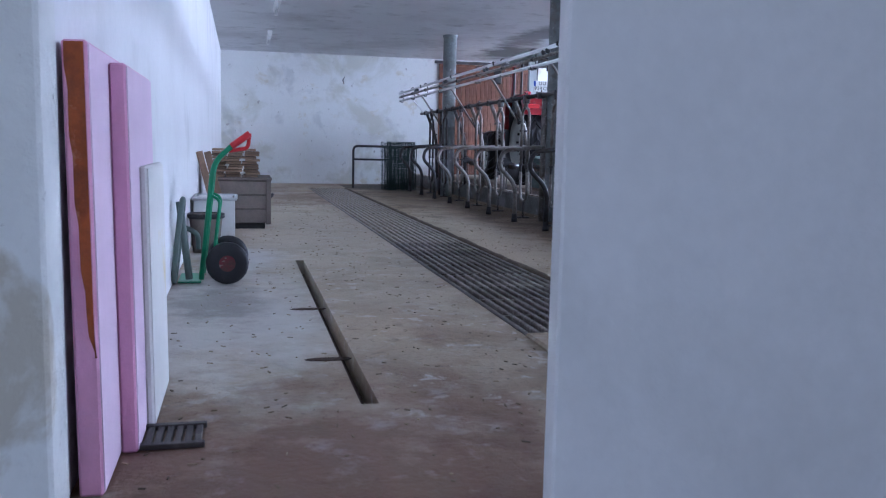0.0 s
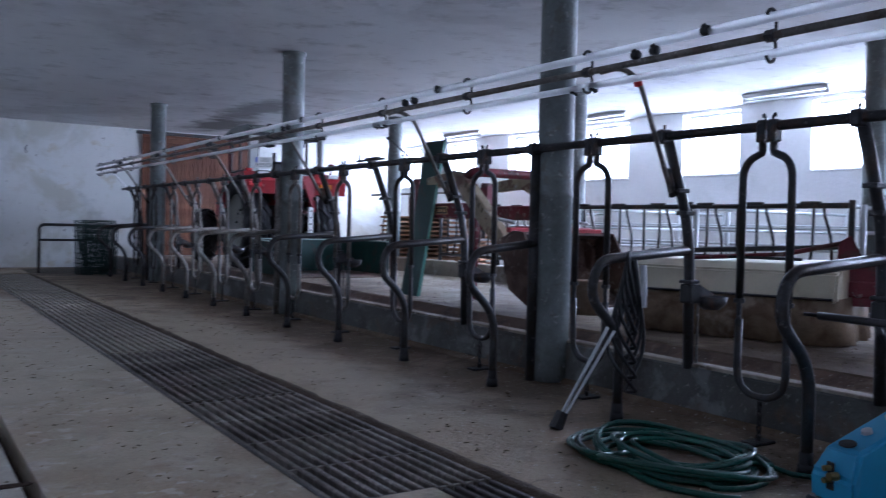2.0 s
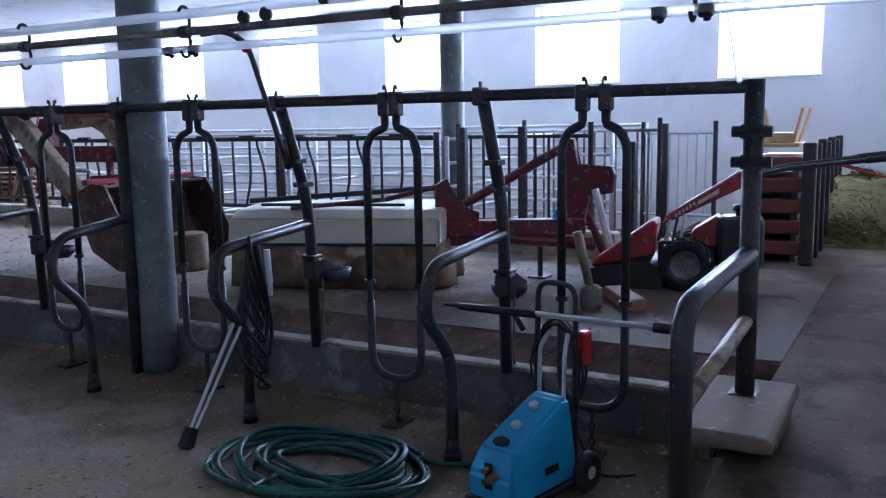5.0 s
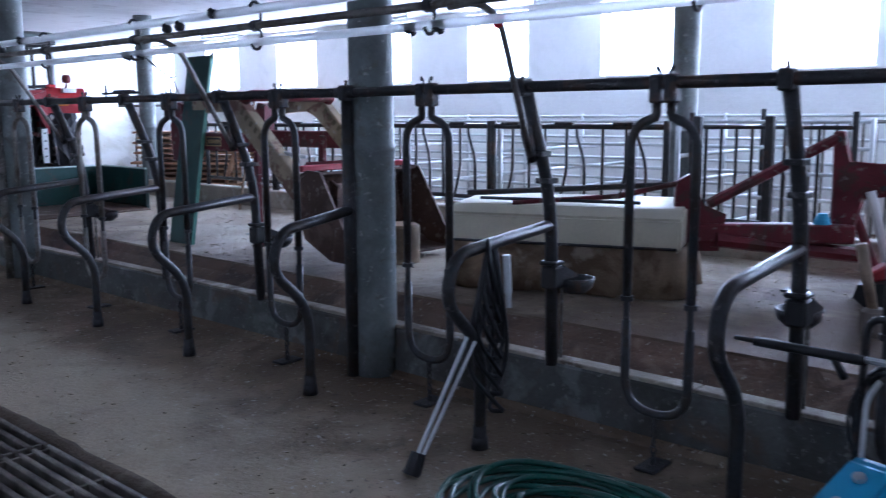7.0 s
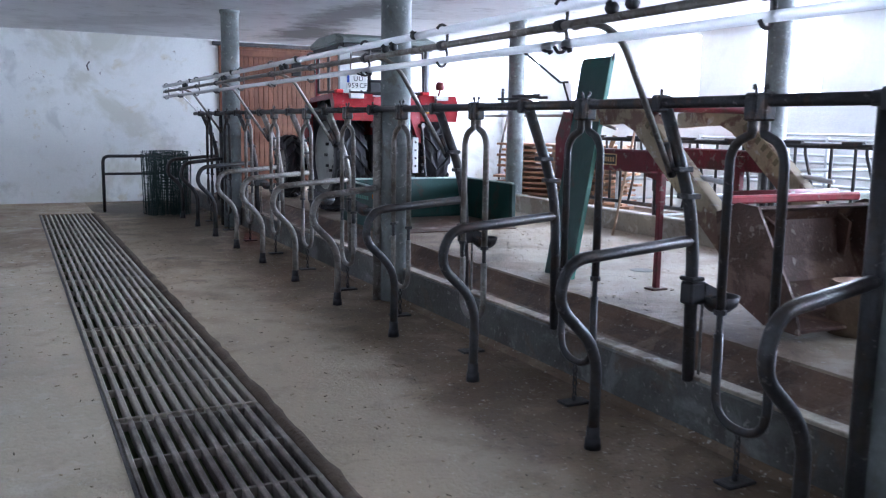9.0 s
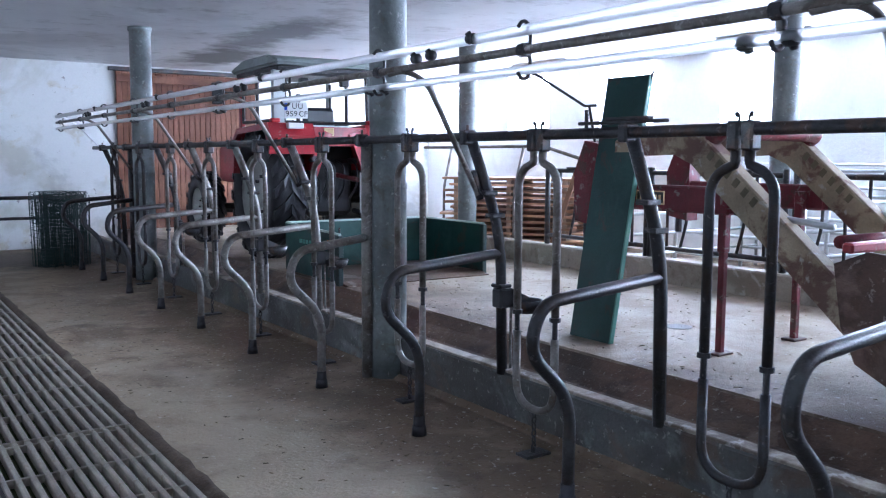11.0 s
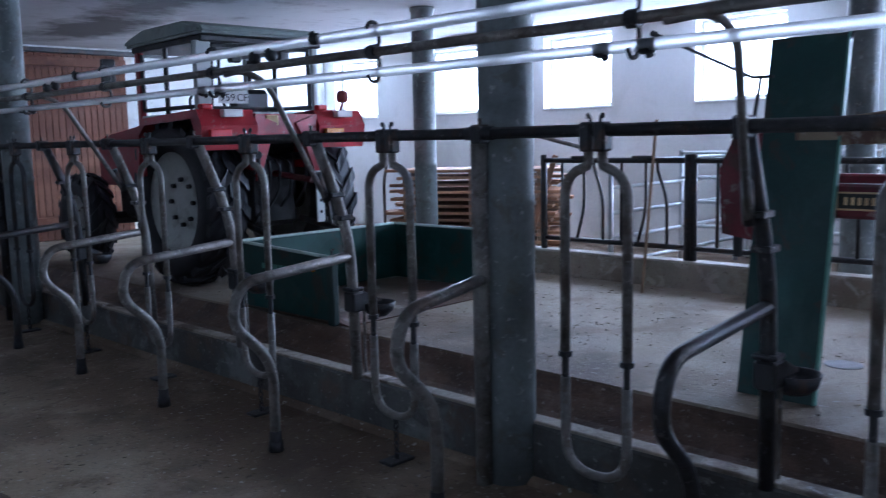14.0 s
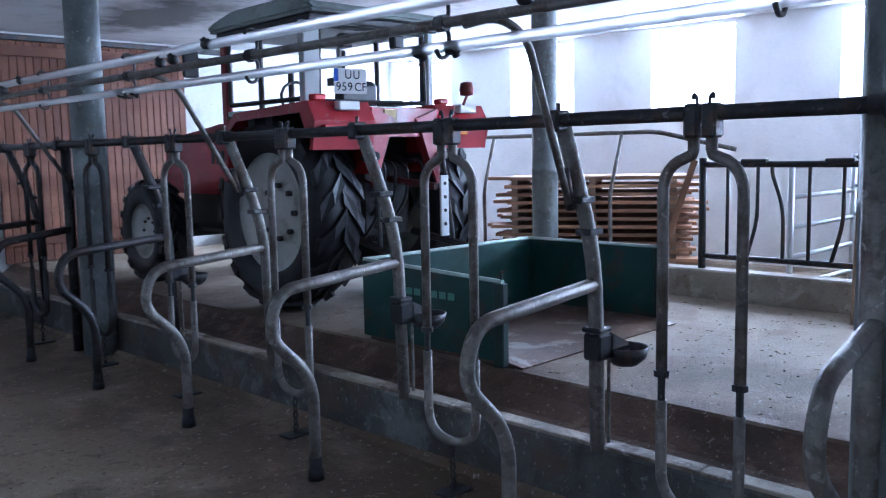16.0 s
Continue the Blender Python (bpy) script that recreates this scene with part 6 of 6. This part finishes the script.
hose = thing("garden_hose", "green rubber hose coiled loosely on the stall floor", "hose")
bm = B()
rng = random.Random(11)
pts = []
for k in range(340):
    a = 2 * math.pi * k / 26
    loop = k / 26
    rx = 0.47 - 0.042 * ((loop * 1.31) % 5) + 0.03 * math.sin(a * 0.37 + 1)
    ry = 0.36 - 0.043 * ((loop * 1.31) % 5) + 0.03 * math.sin(a * 0.23)
    cx = -0.34 + 0.05 * math.sin(loop * 2.1)
    cy = 1.53 + 0.06 * math.cos(loop * 1.4)
    pts.append(Vector((cx + ry * math.cos(a), cy + rx * math.sin(a), 0.014 + 0.006 * loop * (0.55 + 0.45 * math.sin(a * 1.5 + loop)))))
pts += [Vector((-0.1, 1.1, 0.02)), Vector((-0.02, 0.98, 0.015)), Vector((0.1, 0.92, 0.015))]
tube(bm, pts, 0.0115, 6)
part("coil", bm, M_HOSE, hose, "", True)
bm = B()
tube(bm, [(-0.62, 1.6, 0.015), (-0.7, 1.25, 0.014), (-0.6, 1.05, 0.014), (-0.55, 1.0, 0.014)], 0.0135, 6, 0.15)
part("loose_end", bm, M_HOSE, hose, "", True)

lance = thing("spray_lance", "bright twin-tube spray lance hanging with its black hose on a divider", "spray lance")
bm = B()
tube(bm, [(-0.09, 2.2, 0.5), (-0.37, 2.235, 0.05)], 0.009, 8)
part("lance_tube", bm, M_GALV, lance)
bm = B()
tube(bm, [(-0.07, 2.175, 0.48), (-0.36, 2.215, 0.05)], 0.008, 8)
part("lance_tube", bm, M_GALV, lance)
bm = B()
tube(bm, [(-0.36, 2.225, 0.08), (-0.4, 2.228, 0.0)], 0.03, 8, r_end=0.036)
part("nozzle_cap", bm, M_BLACK, lance)
for q in range(7):
    bm = B()
    w0 = 0.03 + 0.022 * q
    low = 0.62 - 0.075 * q
    pts = [(0.04, 2.14 - 0.004 * q, low), (0.02 - w0 * 0.8, 2.155 + 0.009 * q, low + 0.2), (0.03 + 0.006 * q, 2.19, 0.905 + 0.004 * q), (0.05 + w0 * 0.7, 2.225 - 0.008 * q, low + 0.2), (0.04, 2.2, low - 0.02), (0.035, 2.14 - 0.004 * q, low)]
    tube(bm, pts, 0.0105, 6, 0.12)
    part("hung_hose", bm, M_PLASTIC, lance, "", True)
bm = B()
tube(bm, [(0.0, 2.18, 0.62), (-0.06, 2.19, 0.45)], 0.018, 8)
part("lance_handle", bm, M_PLASTIC, lance)
bm = B()
tube(bm, [(0.09, 2.14, 0.82), (0.09, 2.13, 0.66)], 0.017, 8)
tube(bm, [(0.09, 2.13, 0.68), (0.09, 2.125, 0.6)], 0.012, 8)
part("hose_fitting", bm, M_GALV, lance)

# ---- along the aisle wall ----


def foam_board(label, x0, x1, y0, y1, z1, mt, lean, rz=0, stain=None):
    th = thing("foam_board", label, "insulation board", "foam boards", pose((x0 + x1) / 2, (y0 + y1) / 2, 0, 0, lean, rz))
    bm = B()
    hx, hy = (x1 - x0) / 2, (y1 - y0) / 2
    box(bm, -hx, hx, -hy, hy, 0, z1, 0.006)
    part("board", bm, mt, th)
    # Room-facing side: paler pink than the edges on the pink boards.
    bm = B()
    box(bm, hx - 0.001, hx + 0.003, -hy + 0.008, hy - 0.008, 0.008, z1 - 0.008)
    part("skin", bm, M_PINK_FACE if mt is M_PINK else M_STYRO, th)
    return th, hx, hy


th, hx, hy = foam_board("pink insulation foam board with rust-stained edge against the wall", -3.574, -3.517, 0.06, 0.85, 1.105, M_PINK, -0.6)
bm = B()
n = 14
vs0, vs1 = [], []
for k in range(n + 1):
    z = 1.1 - 0.75 * k / n
    wv = hx * 1.75 * (1 - k / n) ** 0.5 + 0.003 * math.sin(k * 2.1)
    vs0.append((hx - 0.006 - wv * 0.9, z))
    vs1.append((hx - 0.008, z))
prism(bm, vs0 + vs1[::-1], "y", -hy - 0.003, -hy + 0.002)
part("rust_stain", bm, M_ORANGE, th, "rust-orange stain")
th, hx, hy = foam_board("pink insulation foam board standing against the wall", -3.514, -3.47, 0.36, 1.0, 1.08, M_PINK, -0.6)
foam_board("white yellowed foam board standing against the wall", -3.469, -3.446, 0.58, 1.1, 0.8, M_STYRO, -0.6)
th = thing("drain_grate", "small rusty iron drain grate lying on the floor", "grate")
for k in range(6):
    bm = B()
    box(bm, -3.46 + 0.028 * k, -3.44 + 0.028 * k, 0.38, 0.56, 0.0, 0.014, 0.002)
    part("grate_bar", bm, M_IRON, th)
for y in (0.37, 0.545):
    bm = B()
    box(bm, -3.47, -3.29, y, y + 0.025, 0.002, 0.018, 0.002)
    part("grate_frame", bm, M_IRON, th)

# sack truck
st = thing("sack_truck", "green sack truck with red handles and black rubber tyres", "sack truck", m=pose(-3.33, 3.55, 0))
for s in (-1, 1):
    bm = B()
    tube(bm, [(s * 0.0 - 0.1, s * 0.14, 0.02), (-0.02, s * 0.14, 0.75), (0.1, s * 0.14, 0.86)], 0.016, 8, 0.15)
    part("side_tube", bm, M_TROLLEY, st, "", True)
    bm = B()
    tube(bm, [(0.09, s * 0.14, 0.85), (0.2, s * 0.15, 0.93)], 0.021, 8)
    tube(bm, [(0.2, s * 0.15, 0.93), (0.19, s * 0.12, 0.84), (0.07, s * 0.12, 0.82)], 0.012, 6, 0.03)
    part("red_grip", bm, M_REDPLASTIC, st, "red plastic grip", True)
    bm = B()
    tube(bm, [(-0.05, s * 0.14, 0.55), (0.02, s * 0.15, 0.52), (-0.02, s * 0.16, 0.2), (0.06, s * 0.16, 0.14)], 0.01, 6, 0.06)
    part("brace", bm, M_TROLLEY, st, "", True)
    bm = B()
    lathe(bm, [(0.05, -0.03), (0.11, -0.035), (0.13, -0.015), (0.13, 0.015), (0.11, 0.035), (0.05, 0.03)], 24, pose(0.06, s * 0.2, 0.13, 90))
    w_ = part("tyre", bm, M_BLACK, st, "", True)
    bm = B()
    lathe(bm, [(0, -0.02), (0.02, -0.036), (0.03, -0.02), (0.055, -0.022), (0.055, 0.022), (0, 0.02)], 16, pose(0.06, s * 0.2, 0.13, 90))
    part("hub", bm, M_RED_OLD, w_, "dull red hub")
for z in (0.08, 0.35, 0.6):
    bm = B()
    x = -0.1 + 0.08 * z / 0.75
    tube(bm, [(x, -0.14, z), (x, 0.14, z)], 0.012, 8)
    part("cross_tube", bm, M_TROLLEY, st)
bm = B()
tube(bm, [(0.06, -0.2, 0.13), (0.06, 0.2, 0.13)], 0.012, 8)
part("axle", bm, M_STEEL_DARK, st)
bm = B()
box(bm, -0.24, -0.1, -0.18, 0.18, 0.004, 0.014, 0.002)
part("toe_plate", bm, M_TROLLEY, st)

# round green frame leaning on the wall
th = thing("wheel_frame", "flat greyish-green round metal frame leaning on the wall", "frame")
bm = B()
pts = [Vector((-3.56 + 0.03 * math.sin(a), 3.36 + 0.13 * math.cos(a), 0.27 + 0.255 * math.sin(a))) for a in [2 * math.pi * k / 24 for k in range(25)]]
tube(bm, pts, 0.017, 8, closed=True)
part("ring", bm, mat("grey_green_enamel", (0.12, 0.17, 0.15), 0.45, vary=0.2, bump=0.1), th, "", True)
bm = B()
tube(bm, [(-3.55, 3.34, 0.51), (-3.5, 3.38, 0.03)], 0.022, 8)
tube(bm, [(-3.53, 3.4, 0.35), (-3.45, 3.5, 0.3), (-3.45, 3.52, 0.2)], 0.016, 8, 0.05)
part("clamp_arm", bm, th.children[0].data.materials[0], th, "", True)

# wooden chest with boards on it, tank and bucket
th = thing("wooden_chest", "old grey-brown wooden chest standing by the wall", "chest")
for k in range(3):
    bm = B()
    box(bm, -3.5, -2.9, 6.85, 7.6, 0.06 + 0.145 * k, 0.2 + 0.145 * k, 0.006)
    part("side_board", bm, M_WOOD_GREY, th)
for x in (-3.5, -2.93):
    bm = B()
    box(bm, x - 0.01, x + 0.04, 6.825, 6.85, 0.05, 0.5, 0.005)
    part("corner_batten", bm, M_WOOD_GREY, th)
bm = B()
box(bm, -3.52, -2.88, 6.83, 7.62, 0.495, 0.525, 0.005)
part("lid", bm, M_WOOD_GREY, th)
bm = B()
box(bm, -3.45, -2.95, 6.9, 7.55, 0.0, 0.06)
part("plinth", bm, M_INK, th)
bm = B()
tube(bm, [(-2.89, 7.1, 0.3), (-2.86, 7.1, 0.34), (-2.86, 7.25, 0.34), (-2.89, 7.25, 0.3)], 0.012, 6, 0.02)
part("handle", bm, M_STEEL_DARK, th)
rng = random.Random(3)
th = thing("shingle_pile", "stacked pile of old brown boards on the wooden chest", "board pile")
for k in range(11):
    for j in range(3):
        bm = B()
        ox, oy = rng.uniform(-0.03, 0.03), rng.uniform(-0.03, 0.03)
        box(bm, -3.48 + 0.155 * j + ox, -3.335 + 0.155 * j + ox, 6.9 + oy, 7.4 + oy, 0.525 + 0.0265 * k, 0.545 + 0.0265 * k, 0.003)
        part("board", bm, M_WOOD, th)
th = thing("metal_tank", "pale enamelled square tank with a rim beside the chest", "tank")
bm = B()
prism(bm, [(-3.57, 0.03), (-3.57, 0.4), (-3.24, 0.4), (-3.24, 0.03)], "y", 5.35, 5.9)
bmesh.ops.bevel(bm, geom=list(bm.edges), offset=0.02, segments=2, affect="EDGES")
part("tank_body", bm, M_WHITE, th)
bm = B()
for a, b in (((-3.58, 5.34, 0.4), (-3.23, 5.34, 0.4)), ((-3.23, 5.34, 0.4), (-3.23, 5.91, 0.4)), ((-3.58, 5.91, 0.4), (-3.23, 5.91, 0.4)), ((-3.58, 5.34, 0.4), (-3.58, 5.91, 0.4))):
    tube(bm, [a, b], 0.014, 6)
part("tank_rim", bm, M_GALV, th)
bm = B()
box(bm, -3.55, -3.26, 5.4, 5.85, 0.0, 0.035)
part("tank_foot", bm, M_STEEL_DARK, th)
th = thing("feed_bucket", "brown wooden bucket with a dark rim on the floor", "bucket")
bm = B()
lathe(bm, [(0, 0), (0.1, 0), (0.13, 0.29), (0.14, 0.3), (0.12, 0.3), (0.095, 0.03), (0, 0.03)], 18, pose(-3.46, 4.98, 0))
part("bucket_body", bm, M_WOOD_GREY, th, "", True)
bm = B()
lathe(bm, [(0.133, 0.27), (0.145, 0.275), (0.145, 0.31), (0.13, 0.31), (0.128, 0.28)], 18, pose(-3.46, 4.98, 0))
part("bucket_rim", bm, M_STEEL_DARK, th, "", True)
for k in range(2):
    bm = B()
    box(bm, -0.03, 0.03, -0.012, 0.012, 0, 0.42, 0.003, pose(-3.38 - 0.07 * k, 5.95 + 0.04 * k, 0.38, 0, -14, 0))
    tagged(part("leaning_board", bm, M_WOOD), "reddish-brown board leaning over the tank", "board", "leaning boards")

# roll of green wire fence by the end barrier
th = thing("wire_roll", "standing roll of dark green wire fence", "wire roll", m=pose(-0.12, 14.95, 0))
for q in range(6):
    R = 0.34 - 0.035 * q
    bm = B()
    for k in range(11):
        pts = [Vector(((R + 0.03 * math.sin(3 * a + q)) * math.cos(a), (R + 0.03 * math.cos(2 * a + 1.7 * q)) * math.sin(a), 0.02 + 0.09 * k + 0.025 * math.sin(a + 2 * q))) for a in [2 * math.pi * j / 20 for j in range(21)]]
        tube(bm, pts, 0.004, 4, closed=True)
    for k in range(22):
        a = 2 * math.pi * k / 22
        a2 = a + 0.12 * math.sin(q * 2.3 + k)
        tube(bm, [(R * math.cos(a), R * math.sin(a), 0), ((R + 0.02) * math.cos(a2), (R + 0.02) * math.sin(a2), 0.9 + 0.05 * math.sin(3 * a + q))], 0.004, 4)
    part("wire_mesh", bm, M_MESH, th)

# a wall bracket on the end wall, and a stick hook from the ceiling
bm = B()
tube(bm, [(-0.95, HALL_Y1, 2.35), (-1.0, HALL_Y1 - 0.12, 2.28), (-0.98, HALL_Y1 - 0.14, 2.2)], 0.012, 6)
tagged(part("wall_hook", bm, M_STEEL_DARK), "small dark iron hook in the end wall", "hook")
bm = B()
tube(bm, [(1.67, 7.74, 2.0), (1.66, 7.2, 1.74), (1.66, 7.1, 1.74)], 0.009, 6)
tube(bm, [(1.67, 7.745, 2.0), (1.67, 7.72, 1.99)], 0.016, 6)
tagged(part("stick", bm, M_STEEL_DARK), "thin dark iron rod hooked on the loader bracket", "rod")
bm = B()
tube(bm, [(1.66, 7.16, 1.74), (1.84, 7.28, 1.5)], 0.009, 6)
part("rod_stay", bm, M_STEEL_DARK, bpy.data.objects["stick"])

# latch lever on the stall rail, drain cap and litter
th = thing("rail_latch", "flat dark steel latch lever lying on the stall rail", "latch")
for z, y0, y1 in ((RAIL_Z + 0.035, 5.3, 5.78), (RAIL_Z + 0.049, 5.38, 5.62)):
    bm = B()
    box(bm, RAIL_X - 0.015, RAIL_X + 0.015, y0, y1, z, z + 0.014, 0.003)
    part("lever_bar", bm, M_STEEL_DARK, th)
bm = B()
tube(bm, [(RAIL_X, 5.74, RAIL_Z + 0.02), (RAIL_X, 5.74, RAIL_Z + 0.1)], 0.009, 6)
part("pivot_pin", bm, M_STEEL_DARK, th)
bm = B()
lathe(bm, [(0, 0.004), (0.085, 0.004), (0.1, 0.001), (0.1, 0.0), (0, 0.0)], 20, pose(2.39, 6.99, TABLE))
tagged(part("manhole_cover", bm, M_IRON), "round dark iron manhole cover in the feed table", "manhole cover")
rng = random.Random(31)
bm = B()
for k in range(380):
    cx, cy = rng.choice(((2.3, 8.45), (2.6, 8.3), (2.2, 9.3), (1.55, 6.9), (2.9, 9.2), (3.1, 2.3), (2.3, 0.4)))
    c = Vector((cx + rng.gauss(0, 0.42), cy + rng.gauss(0, 0.4), TABLE + 0.003))
    if not 1.33 < c.x < 3.9:
        continue
    r_ = 0.002 + 0.009 * rng.random() ** 3
    a = rng.uniform(0, 6.28)
    q = [Vector((math.cos(a + b) * r_ * rng.uniform(0.5, 1.4), math.sin(a + b) * r_, 0)) for b in (0, 1.5, 3.1, 4.6)]
    lo = [bm.verts.new(c + v) for v in q]
    top = bm.verts.new(c + Vector((0, 0, r_ * 0.7)))
    for i in range(4):
        bm.faces.new((lo[i], lo[(i + 1) % 4], top))
tagged(part("dry_crumbs", bm, mat("dark_crumbs", (0.07, 0.05, 0.035), 0.9, vary=0.3, bump=0.0)), "dark dry crumbs and leaf litter on the feed table", "litter", kind="stuff")

# straw and chaff scattered on the floors
rng = random.Random(21)
bm = B()
for k in range(3000):
    if k % 3:
        x, y, z = rng.uniform(-3.5, 0.4), rng.uniform(-0.8, 12), 0.002
        if GR_X0 - 0.05 < x < GR_X1 + 0.05 and y > 0.2 or SLOT_X0 - 0.03 < x < SLOT_X1 + 0.03:
            continue
    else:
        x, y, z = rng.uniform(1.35, 3.9), rng.uniform(0.3, 12), TABLE + 0.002
    a, L, w_ = rng.uniform(0, 6.28), rng.uniform(0.003, 0.014), rng.uniform(0.0012, 0.0035)
    d, s = Vector((math.cos(a), math.sin(a), 0)) * L, Vector((-math.sin(a), math.cos(a), 0)) * w_
    c = Vector((x, y, z))
    vs = [bm.verts.new(c + q) for q in (-d - s, d - s, d + s, -d + s)]
    up = [bm.verts.new(v.co + Vector((0, 0, 0.003))) for v in vs]
    bm.faces.new(up)
    for i in range(4):
        bm.faces.new((vs[i], vs[(i + 1) % 4], up[(i + 1) % 4], up[i]))
tagged(part("chaff", bm, mat("straw_chaff", (0.24, 0.19, 0.12), 0.9, vary=0.3, spread=0.6, island=True, bump=0.0)), "scattered straw chaff and crumbs on the floors", "chaff", kind="stuff")
